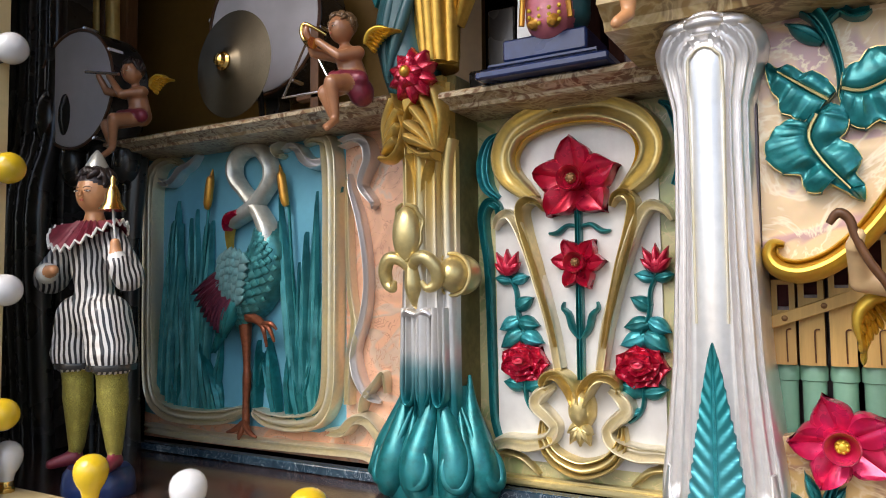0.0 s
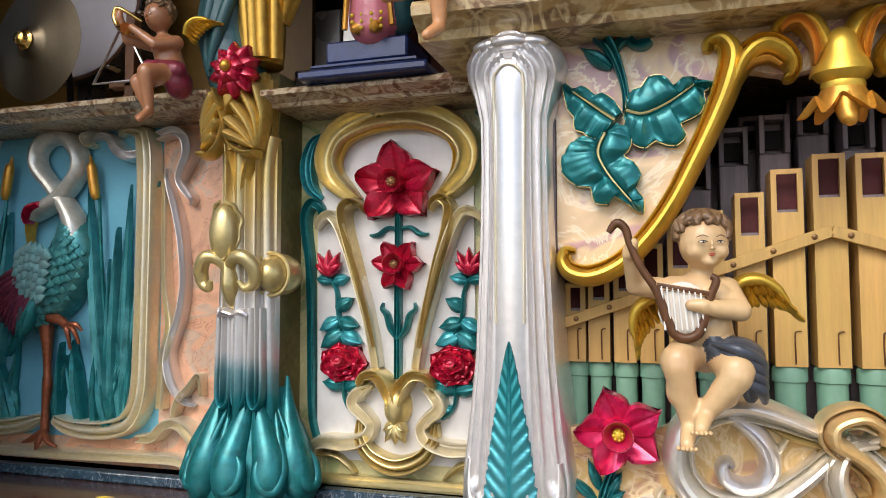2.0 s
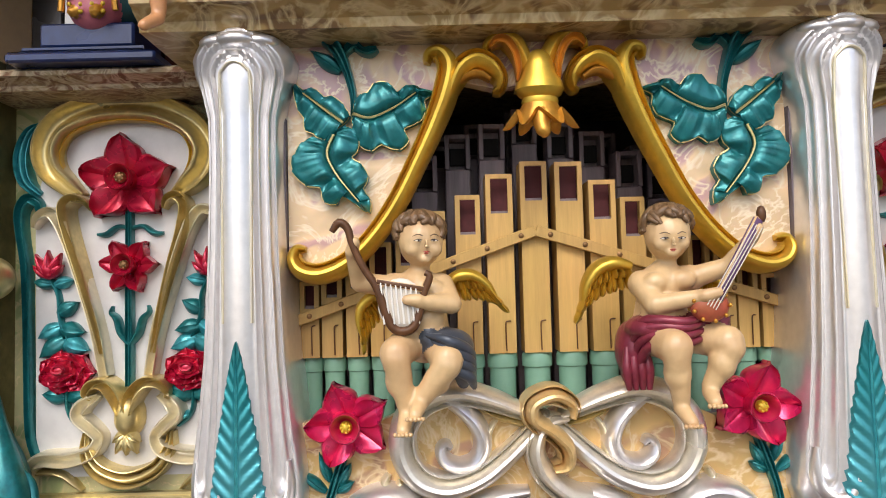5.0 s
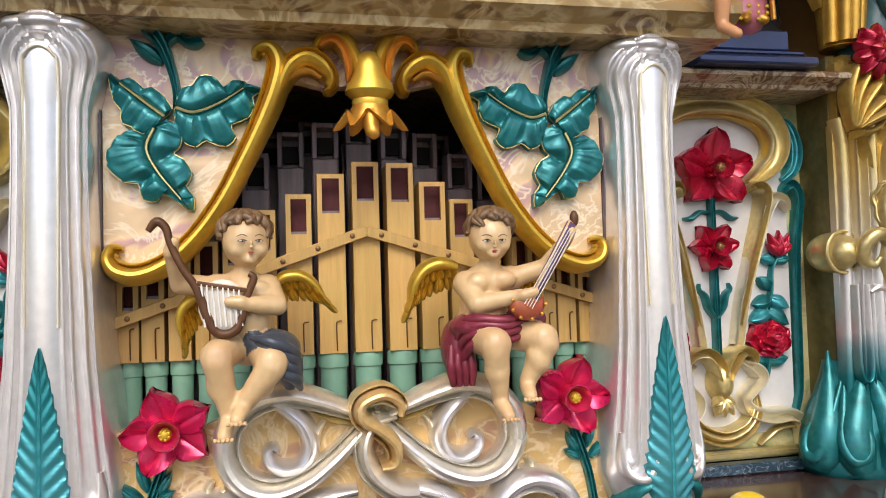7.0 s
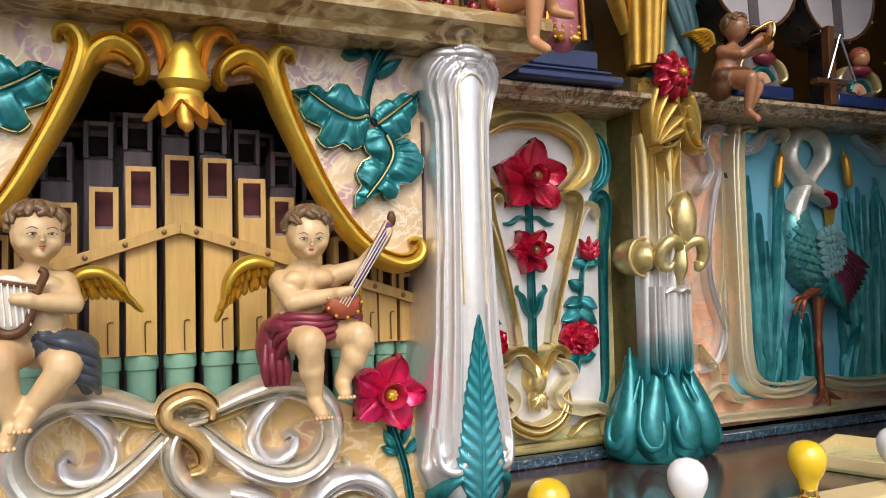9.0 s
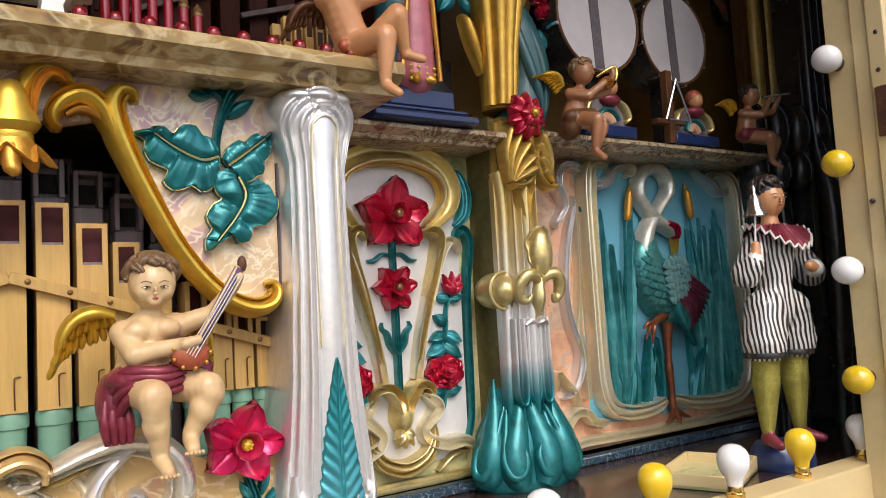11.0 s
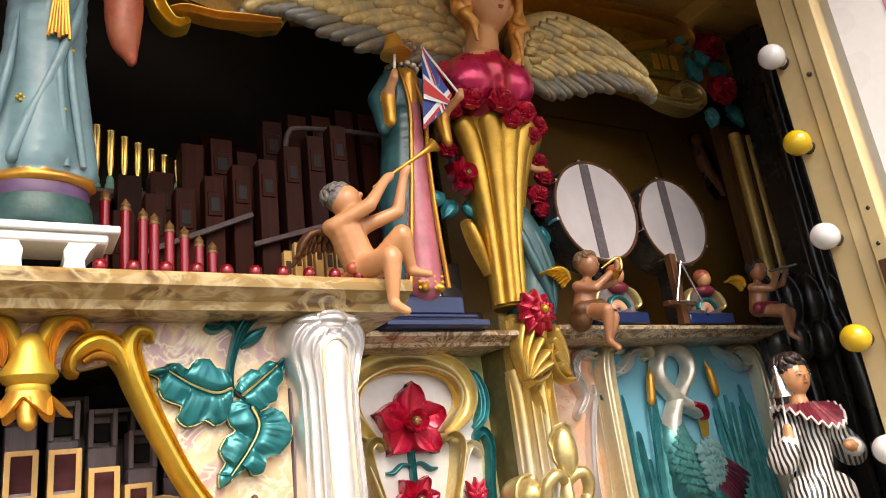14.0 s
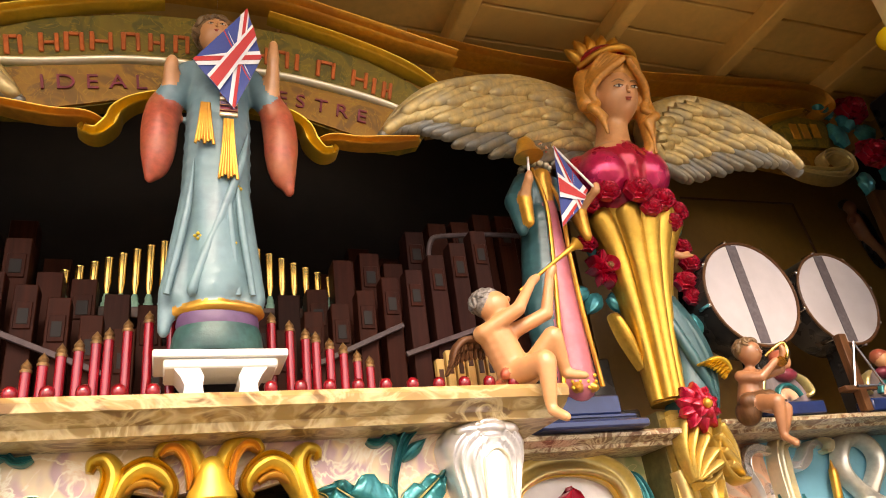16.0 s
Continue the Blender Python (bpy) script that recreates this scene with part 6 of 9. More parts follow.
def flag(name, corners, y, label, sag=0.006):
    """Small cloth flag: corners (x, z) hoist top, fly top, fly bottom, hoist bottom."""
    bm = B()
    p = [np.array(q, float) for q in corners]

    def put(u, v, lift):
        q = p[0] * (1 - u) * v + p[1] * u * v + p[2] * u * (1 - v) + p[3] * (1 - u) * (1 - v)
        return (q[0], y - lift + sag * math.sin(u * 5), q[1])

    def piece(poly, lift, mi):
        vs = [bm.verts.new(put(u, v, lift)) for u, v in poly]
        ws = [bm.verts.new(put(u, v, lift - 0.0006)) for u, v in poly]
        bm.faces.new(vs).material_index = mi
        bm.faces.new(list(reversed(ws))).material_index = mi
        for i in range(len(vs)):
            j = (i + 1) % len(vs)
            bm.faces.new((vs[i], ws[i], ws[j], vs[j])).material_index = mi
    piece([(0, 0), (1, 0), (1, 1), (0, 1)], 0.0, 0)
    for k, (w, mi) in enumerate(((0.13, 1), (0.05, 2))):
        l = 0.0012 * (k + 1)
        piece([(0, 0), (w, 0), (1, 1 - w), (1, 1), (1 - w, 1), (0, w)], l, mi)
        piece([(1, 0), (1, w), (w, 1), (0, 1), (0, 1 - w), (1 - w, 0)], l + 0.0004, mi)
    for k, (w, mi) in enumerate(((0.15, 1), (0.09, 2))):
        l = 0.0042 + 0.0012 * k
        piece([(0.5 - w * 0.7, 0), (0.5 + w * 0.7, 0), (0.5 + w * 0.7, 1), (0.5 - w * 0.7, 1)], l, mi)
        piece([(0, 0.5 - w), (1, 0.5 - w), (1, 0.5 + w), (0, 0.5 + w)], l + 0.0004, mi)
    return solo(name, bm, [FLAGBLUE, FLAGWHITE, FLAGRED], label, "flag", "hand flags", smooth=False)


flag("hand_flag", [(-0.045, 2.540), (0.046, 2.668), (0.070, 2.556), (0.024, 2.443)], -0.095, "small red, white and blue cloth flag in the figure's hand")
flag("hand_flag", [(0.731, 2.545), (0.788, 2.428), (0.762, 2.385), (0.708, 2.335)], 0.055, "small red, white and blue cloth flag hanging beside the bell ringer")

# pale tray lying on the stage
b = B()
q = Matrix.Translation((1.29, -0.04, 1.165)) @ Matrix.Rotation(radians(24), 4, 'Z')
for x0, x1, y0, y1, z0, z1, mi in ((-0.11, 0.11, -0.08, 0.08, -0.014, -0.006, 1), (-0.11, 0.11, -0.08, -0.074, -0.014, 0.016, 0), (-0.11, 0.11, 0.074, 0.08, -0.014, 0.016, 0), (-0.11, -0.104, -0.074, 0.074, -0.014, 0.016, 0), (0.104, 0.11, -0.074, 0.074, -0.014, 0.016, 0)):
    box(b, x0, x1, y0, y1, z0, z1, 0.001, mi)
b.transform(q)
solo("tray", b, [CASE, OLIVE], "shallow cream wooden tray lying on the stage floor", "tray")
# picture of a winged boy on the partition, plain
for s in (1, -1):
    MIR = s
    statue("relief_figure", [e_((2.150, 0.47, 2.720), (0.022, 0.02, 0.026), SKINDARK), c_((2.160, 0.48, 2.680), (2.175, 0.48, 2.620), 0.024, 0.026, SKINDARK), c_((2.175, 0.475, 2.610), (2.210, 0.47, 2.560), 0.020, 0.014, SKINDARK), c_((2.210, 0.47, 2.560), (2.230, 0.47, 2.510), 0.013, 0.009, SKINDARK), c_((2.150, 0.475, 2.680), (2.125, 0.465, 2.660), 0.011, 0.009, SKINDARK), c_((2.145, 0.485, 2.740), (2.155, 0.485, 2.740), 0.02, 0.02, HAIRDARK), e_((2.210, 0.49, 2.610), (0.05, 0.008, 0.12), BLACK)],
           None, "dark varnished small figure on the partition", "statue", 0.005, "wall figures")
MIR = 1

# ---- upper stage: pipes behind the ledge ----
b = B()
# This wall's near-black colour stands for the shade behind the pipes.
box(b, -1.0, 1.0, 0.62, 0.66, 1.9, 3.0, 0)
solo("wall_recess", b, DARK, "near-black back of the upper pipe recess, shade in its colour", "wall", kind="structure")


def red_pipe(x, top):
    ob = thing("organ_pipe", (x, 0.03, 1.958), "slender red lacquered pipe with a turned bronze finial", "organ pipe", "red pipes")
    b = B()
    lathe(b, [(0.0076, 1.958), (0.0076, top)], x, 0.03, 14)
    part("tube", b, REDGLOSS, ob)
    b = B()
    lathe(b, [(0.0084, top - 0.001), (0.0088, top + 0.003), (0.0066, top + 0.005), (0.0078, top + 0.009), (0.0060, top + 0.013), (0.0026, top + 0.017), (0.0004, top + 0.021)], x, 0.03, 14)
    part("finial", b, BRONZE, ob, "turned bronze finial")
    return ob


for s in (1, -1):
    MIR = s
    for i, (x, t) in enumerate(((0.060, 2.118), (0.094, 2.104), (0.124, 2.090), (0.150, 2.076), (0.167, 2.070), (0.190, 2.058), (0.213, 2.050), (0.236, 2.036), (0.257, 2.026))):
        red_pipe(x, t)
    for i in range(10):
        x = 0.082 + i * 0.0445
        ob = thing("red_knob", (x, -0.05, 1.958), "glossy red ball knob along the ledge", "knob", "red knobs")
        b = B()
        lathe(b, [(0.005, 1.957), (0.0045, 1.960), (0.0075, 1.962), (0.0098, 1.967), (0.0105, 1.972), (0.0095, 1.978), (0.0060, 1.982), (0.0004, 1.9835)], x, -0.045, 16)
        part("ball", b, REDGLOSS, ob)
    # short brass pipes
    for i in range(8):
        x = 0.082 + i * 0.026
        t = 2.405 - 0.0105 * i
        ob = thing("organ_pipe", (x, 0.34, 2.24), "small polished brass trumpet pipe with a green boot", "organ pipe", "brass pipes")
        b = B()
        lathe(b, [(0.0040, 2.285), (0.0075, 2.31), (0.0085, t), (0.0092, t + 0.001), (0.0092, t + 0.004), (0.0080, t + 0.004), (0.0078, t - 0.01)], x, 0.34, 14)
        part("bell", b, BRASS, ob)
        b = B()
        lathe(b, [(0.0095, 2.25), (0.0095, 2.268), (0.007, 2.270), (0.0075, 2.280), (0.0045, 2.288)], x, 0.34, 12)
        part("boot", b, MINT, ob, "green boot")
MIR = 1
b = B()
box(b, -0.36, 0.36, 0.31, 0.37, 2.225, 2.25, 0.003)
solo("brass_pipe_rack", b, DARKWOOD, "dark wooden rack under the brass pipes", "rack")


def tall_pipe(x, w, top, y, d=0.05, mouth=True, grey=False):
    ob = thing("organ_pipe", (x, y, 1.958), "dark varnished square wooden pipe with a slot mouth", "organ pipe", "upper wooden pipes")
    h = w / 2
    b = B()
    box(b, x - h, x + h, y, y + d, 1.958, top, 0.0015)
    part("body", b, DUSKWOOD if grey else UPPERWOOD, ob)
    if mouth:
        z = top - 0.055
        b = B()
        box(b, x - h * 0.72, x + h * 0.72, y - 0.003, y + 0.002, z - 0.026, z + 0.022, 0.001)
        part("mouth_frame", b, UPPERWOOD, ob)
        # Near-black plate on the face imitates the shaded slot.
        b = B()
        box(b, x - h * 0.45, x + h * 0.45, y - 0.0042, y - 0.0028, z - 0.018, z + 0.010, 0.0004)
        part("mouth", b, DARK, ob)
    return ob


rnd = random.Random(11)
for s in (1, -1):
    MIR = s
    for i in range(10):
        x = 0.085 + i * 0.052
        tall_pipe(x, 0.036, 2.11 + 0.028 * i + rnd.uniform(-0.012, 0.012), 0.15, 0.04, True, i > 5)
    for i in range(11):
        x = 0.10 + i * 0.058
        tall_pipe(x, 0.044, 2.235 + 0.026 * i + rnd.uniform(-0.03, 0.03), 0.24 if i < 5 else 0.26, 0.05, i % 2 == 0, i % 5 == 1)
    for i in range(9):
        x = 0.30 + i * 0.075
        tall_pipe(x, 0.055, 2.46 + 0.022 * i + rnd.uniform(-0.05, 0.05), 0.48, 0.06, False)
    # stays across the pipes
    b = B()
    beam(b, (0.16, 0.138, 2.055), (0.36, 0.138, 2.145), 0.010, 0.008)
    solo("pipe_stay", b, STAYGREY, "grey slanting rail holding the pipes", "rail")
    b = B()
    beam(b, (0.36, 0.138, 2.085), (0.60, 0.138, 2.165), 0.010, 0.008)
    solo("pipe_stay", b, STAYGREY, "grey slanting rail holding the pipes", "rail")
    for i in range(9):
        x = 0.40 + i * 0.020
        z = 2.075 - 0.006 * abs(i - 3) ** 1.2 + (0.008 if i % 2 else 0)
        ob = thing("piccolo_pipe", (x, 0.07, 1.958), "small tan wooden piccolo pipe with notched mouth", "organ pipe", "piccolo pipes")
        b = B()
        box(b, x - 0.0075, x + 0.0075, 0.07, 0.085, 1.958, z, 0.001)
        part("body", b, PIPEWOOD, ob)
        b = B()
        box(b, x - 0.0045, x + 0.0045, 0.0685, 0.0705, z - 0.045, z - 0.02, 0.0005)
        part("mouth", b, DARKWOOD, ob)
    # dark bent stay rod high in the recess
    b = B()
    tube(b, [(0.46, 0.22, 2.33), (0.47, 0.22, 2.375), (0.50, 0.22, 2.39), (0.62, 0.22, 2.40), (0.70, 0.22, 2.40)], 0.006, 8, 5)
    solo("stay_rod", b, STAYGREY, "bent grey iron stay rod", "rod")
    # pale upright board and dark block beside the bell figure
    b = B()
    slab(b, [(0.80, 1.935), (0.83, 1.935), (0.815, 2.36), (0.785, 2.36)], 0.26, 0.275)
    solo("pale_stile", b, WHITE, "narrow white painted stile", "stile")
    b = B()
    box(b, 0.84, 0.90, 0.28, 0.36, 1.935, 2.12, 0.004)
    box(b, 0.845, 0.93, 0.25, 0.28, 1.935, 1.99, 0.004)
    solo("action_box", b, BLACK, "black action box on the ledge", "box")
    b = B()
    box(b, 0.50, 0.60, 0.20, 0.30, 1.935, 2.02, 0.004)
    solo("action_block", b, STAYGREY, "grey wooden valve block on the ledge", "block")
MIR = 1

# ---- name board over the middle ----
sg = thing("name_board", (0, 0.05, 2.5), "arched green and gold name board with painted lettering", "sign")
b = B()
low = [(0.40, 2.50), (0.36, 2.485), (0.30, 2.488), (0.245, 2.505), (0.17, 2.528), (0.0, 2.548)]
top = [(0.46, 2.60), (0.40, 2.655), (0.30, 2.705), (0.15, 2.745), (0.0, 2.755)]
slab(b, low + [(-x, z) for x, z in reversed(low[:-1])] + [(-x, z) for x, z in top[:-1]] + list(reversed(top)), 0.032, 0.06)
part("board", b, SIGNGREEN, sg, "olive green ground")
b = B()
lo2 = [(0.40, 2.502), (0.30, 2.492), (0.17, 2.530), (0.0, 2.550)]
hi2 = [(0.395, 2.565), (0.30, 2.588), (0.15, 2.616), (0.0, 2.622)]
slab(b, [(x, z) for x, z in lo2] + [(-x, z) for x, z in reversed(lo2[:-1])] + [(-x, z) for x, z in hi2[:-1]] + list(reversed(hi2)), 0.026, 0.0315)
part("lower_band", b, SIGNOCHRE, sg, "ochre lower band")
b = B()
ribbon(b, [(-0.42, 2.585, .007), (-0.30, 2.600, .008), (-0.15, 2.628, .008), (0, 2.634, .008), (0.15, 2.628, .008), (0.30, 2.600, .008), (0.42, 2.560, .007)], 0.012, 0.031, ROUND, 7)
part("dividing_bead", b, CREAM, sg, "cream dividing bead")
for s in (1, -1):
    MIR = s
    b = B()
    ribbon(b, [(0.0, 2.548, .006), (0.08, 2.542, .009), (0.135, 2.522, .011), (0.165, 2.494, .013), (0.175, 2.465, .014), (0.195, 2.444, .012), (0.217, 2.452, .009), (0.216, 2.468, .004)], 0.036, 0.032, FLUTE, 7)
    part("lower_scroll", b, GOLD, sg)
    b = B()
    ribbon(b, [(0.180, 2.470, .004), (0.215, 2.480, .009), (0.27, 2.478, .010), (0.33, 2.486, .010), (0.395, 2.50, .006)], 0.03, 0.032, FLUTE, 6)
    part("lower_leaf", b, DEEPGOLD, sg)
    b = B()
    ribbon(b, [(0.0, 2.80, .012), (0.13, 2.800, .016), (0.26, 2.770, .018), (0.38, 2.740, .018), (0.50, 2.720, .014)], 0.05, 0.03, FLUTE, 6)
    part("upper_scroll", b, DEEPGOLD, sg)
    b = B()
    ribbon(b, [(0.10, 2.775, .008), (0.25, 2.735, .010), (0.38, 2.685, .011), (0.46, 2.64, .006)], 0.03, 0.032, FLUTE, 6)
    part("inner_bead", b, GOLD, sg)
MIR = 1


def words(body, x, z, size, turn, parent, mat, name):
    cu = bpy.data.curves.new(name, 'FONT')
    cu.body, cu.size, cu.extrude, cu.align_x, cu.space_character = body, size, 0.0012, 'CENTER', 1.18
    tmp = new("text", cu)
    bpy.context.view_layer.update()
    me = bpy.data.meshes.new_from_object(tmp.evaluated_get(bpy.context.evaluated_depsgraph_get()))
    bpy.data.objects.remove(tmp)
    me.transform(Matrix.Translation((x, 0.0235, z)) @ Matrix.Rotation(radians(-turn), 4, 'Y') @ Matrix.Rotation(radians(90), 4, 'X'))
    bm = B()
    bm.from_mesh(me)
    bpy.data.meshes.remove(me)
    return part(name, bm, mat, parent, smooth=False)


for ch, x, z, t in (("I", -0.288, 2.540, 9), ("D", -0.252, 2.546, 8), ("E", -0.210, 2.552, 7), ("A", -0.168, 2.558, 6), ("L", -0.130, 2.562, 5), ("E", 0.122, 2.562, -5), ("S", 0.157, 2.558, -7), ("T", 0.197, 2.552, -8), ("R", 0.238, 2.545, -9), ("E", 0.278, 2.537, -10)):
    words(ch, x, z - 0.004, 0.045, t, sg, MAROON, "letter")
for i, (x, w) in enumerate(((-0.345, .03), (-0.290, .034), (-0.250, .034), (-0.205, .04), (-0.155, .034), (-0.11, .03), (-0.065, .03), (0.085, .03), (0.125, .032), (0.158, .012), (0.215, .04), (0.285, .035), (0.318, .016), (0.342, .022))):
    z = 2.682 - 0.42 * x * x - (0.006 if x > 0.3 else 0)
    b = B()
    box(b, x - w / 2, x - w / 2 + 0.009, 0.0275, 0.0315, z - 0.022, z + 0.022, 0.0015)
    if w > 0.02:
        box(b, x + w / 2 - 0.008, x + w / 2, 0.0275, 0.0315, z - 0.022, z + 0.022, 0.0015)
        box(b, x - w / 2 + 0.009, x + w / 2 - 0.008, 0.0275, 0.0315, z + (-0.004 if i % 2 else 0.014), z + (0.003 if i % 2 else 0.022), 0.001)
    bmesh.ops.rotate(b, cent=(x, 0.03, z), matrix=Matrix.Rotation(radians(30 * x), 3, 'Y'), verts=b.verts)
    part("letter_bar", b, LETTERRED, sg)

# cornice scrolls and end panels
for s in (1, -1):
    MIR = s
    SHIFT = Matrix.Translation((-0.058, -1.127, 1.649)) @ Matrix.Scale(1.14, 4) @ Matrix.Translation((0.058, 1.127, -1.649))
    cn = thing("cornice", (1.0, 0.1, 2.75), "dark gilt cornice scroll with an ochre frieze board", "cornice", "cornices")
    b = B()
    slab(b, [(0.44, 2.56), (0.60, 2.60), (0.90, 2.62), (1.25, 2.58), (1.60, 2.54), (1.66, 2.60), (1.66, 2.78), (1.45, 2.80), (0.90, 2.79), (0.45, 2.83), (0.40, 2.70)], 0.07, 0.10)
    part("frieze", b, SIGNOCHRE, cn, "ochre frieze board")
    b = B()
    ribbon(b, [(0.40, 2.79, .014), (0.55, 2.765, .016), (0.72, 2.752, .017), (0.98, 2.755, .017), (1.25, 2.775, .018), (1.50, 2.795, .018), (1.60, 2.785, .017), (1.63, 2.755, .014), (1.60, 2.735, .009), (1.58, 2.748, .004)], 0.06, 0.07, FLUTE, 6)
    part("scroll", b, DEEPGOLD, cn)
    b = B()
    ribbon(b, [(1.10, 2.60, .010), (1.25, 2.63, .012), (1.42, 2.70, .012), (1.55, 2.745, .008)], 0.035, 0.07, FLUTE, 6)
    part("lower_scroll", b, GOLD, cn)
    b = B()
    ribbon(b, [(1.40, 2.545, .006), (1.46, 2.528, .014), (1.54, 2.525, .018), (1.60, 2.545, .018), (1.605, 2.585, .016), (1.565, 2.60, .012), (1.535, 2.58, .008), (1.55, 2.562, .004)], 0.045, 0.06, DOUBLE, 6)
    part("end_volute", b, PALEGOLD, cn)
    b = B()
    slab(b, [(1.40, 2.62), (1.60, 2.63), (1.62, 2.72), (1.50, 2.725), (1.42, 2.69)], 0.055, 0.069)
    part("plaque", b, SIGNGREEN, cn, "dark olive plaque")
    for k in range(3):
        b = B()
        box(b, 1.475 + 0.038 * k, 1.500 + 0.038 * k, 0.050, 0.0545, 2.645 + 0.006 * k, 2.695 + 0.004 * k, 0.001)
        part("letter_bar", b, DEEPGOLD, cn)
    # rose spray at the outer corner
    sp = thing("rose_spray", (1.72, 0.05, 2.65), "dark crimson carved roses with green leaves in the cornice corner", "carving", "corner sprays")
    rosette(sp, 1.70, 2.60, 0.03, 0.055, CRIMSON, "full_rose")
    rosette(sp, 1.72, 2.76, 0.05, 0.055, CRIMSON, "full_rose")
    for x, z, a, l in ((1.66, 2.64, 120, .08), (1.66, 2.60, 200, .07), (1.68, 2.70, 60, .08), (1.65, 2.74, 140, .08), (1.72, 2.68, 20, .08), (1.68, 2.55, 250, .07), (1.76, 2.58, 300, .08)):
        b = B()
        petal(b, x, z, 0.055, a, l, l * 0.36, 0.022, 0.9, lobes=0.15, count=3)
        part("leaf", b, TEALLITE, sp)
    SHIFT = None
for k, (s, x, y, z, r) in enumerate(((1, 1.262, 0.16, 2.238, 0.138), (1, 1.552, 0.17, 2.235, 0.128), (-1, 1.53, 0.30, 2.22, 0.185), (-1, 1.98, 0.10, 2.07, 0.155))):
    MIR = s
    dr = thing("snare_drum" if s > 0 else "bass_drum", (x, y, 1.931), "white skinned drum in a black rim with a grey felt strip" if s > 0 else "large white skinned bass drum in a black rim", "drum", "drums")
    m = Matrix.Translation((x, y, z)) @ Matrix.Rotation(radians(90), 4, 'X')
    b = B()
    lathe(b, [(r * 0.98, -0.10), (r, -0.098), (r, 0.0), (r * 0.99, 0.002), (r * 0.955, 0.002), (r * 0.955, -0.002), (0.0005, -0.002)], 0, 0, 56, m=m)
    part("shell", b, BLACK, dr)
    b = B()
    lathe(b, [(r * 0.955, -0.003), (r * 0.95, 0.004), (r * 0.80, 0.0035), (0.0005, 0.003)], 0, 0, 56, m=m)
    part("skin", b, DRUMSKIN, dr, "white drum skin")
    b = B()
    tube(b, [(x + r * 0.985 * math.cos(a), y - 0.004, z + r * 0.985 * math.sin(a)) for a in np.linspace(0, 2 * math.pi, 40, endpoint=False)], 0.0038, 8, 1, closed=True)
    part("hoop", b, BROWNWOOD, dr, "thin wooden hoop")
    if s > 0:
        b = B()
        slab(b, [(x - 0.022, z - r * 0.93), (x + 0.008, z - r * 0.93), (x - 0.004, z + r * 0.93), (x - 0.034, z + r * 0.93)], y - 0.006, y - 0.003)
        part("felt_strip", b, FELT, dr, "grey felt damper strip")
    for i in range(8):
        a = 2 * math.pi * (i + 0.3) / 8
        b = B()
        box(b, x + r * 1.01 * math.cos(a) - 0.005, x + r * 1.01 * math.cos(a) + 0.005, y - 0.006, y + 0.035, z + r * 1.01 * math.sin(a) - 0.005, z + r * 1.01 * math.sin(a) + 0.005, 0.0015)
        part("tension_lug", b, STEEL, dr, "small steel tension lug")
    b = B()
    box(b, x - 0.02, x + 0.02, y + 0.03, y + 0.08, 1.932, z - r * 0.97, 0.003)
    part("stand", b, BLACK, dr, "black stand")
MIR = -1
cy_ = thing("cymbal", (1.44, 0.13, 1.931), "dark bronze cymbal with a polished brass boss", "cymbal")
m = Matrix.Translation((1.455, 0.125, 2.057)) @ Matrix.Rotation(radians(4), 4, 'Z') @ Matrix.Rotation(radians(90), 4, 'X')
b = B()
lathe(b, [(0.120, 0.0), (0.1205, 0.001), (0.08, 0.008), (0.042, 0.013), (0.032, 0.016), (0.018, 0.026), (0.008, 0.029), (0.0005, 0.0295)], 0, 0, 56, m=m)
part("plate", b, CYMBAL, cy_)
b = B()
lathe(b, [(0.020, 0.024), (0.021, 0.030), (0.015, 0.034), (0.013, 0.044), (0.006, 0.047), (0.0005, 0.048)], 0, 0, 18, m=m)
part("boss", b, BRASS, cy_, "polished brass boss")
b = B()
tube(b, [(1.455, 0.13, 2.05), (1.455, 0.20, 2.05), (1.455, 0.22, 1.931)], 0.007, 8, 3)
part("arm", b, BLACK, cy_, "black iron arm")
for s, tx, ty, tz in ((-1, 1.245, 0.13, 1.962), (1, 1.46, 0.10, 1.985)):
    MIR = s
    tr_ = thing("triangle", (tx, ty, 1.95), "steel orchestral triangle on a dark stand", "triangle", "triangles")
    b = B()
    w, h = (0.068, 0.118) if s < 0 else (0.046, 0.105)
    tube(b, [(tx - w, ty, tz), (tx, ty, tz + h), (tx + w, ty, tz), (tx - w * 0.8, ty, tz - 0.001)], 0.0035, 8, 1)
    part("rod", b, STEEL, tr_)
    b = B()
    beam(b, (tx, ty + 0.03, 1.932), (tx, ty + 0.03, tz + h + 0.03), 0.022, 0.02)
    box(b, tx - 0.05, tx + 0.05, ty + 0.02, ty + 0.045, tz - 0.005, tz + 0.008, 0.002)
    part("stand", b, BROWNWOOD, tr_, "dark wooden stand")
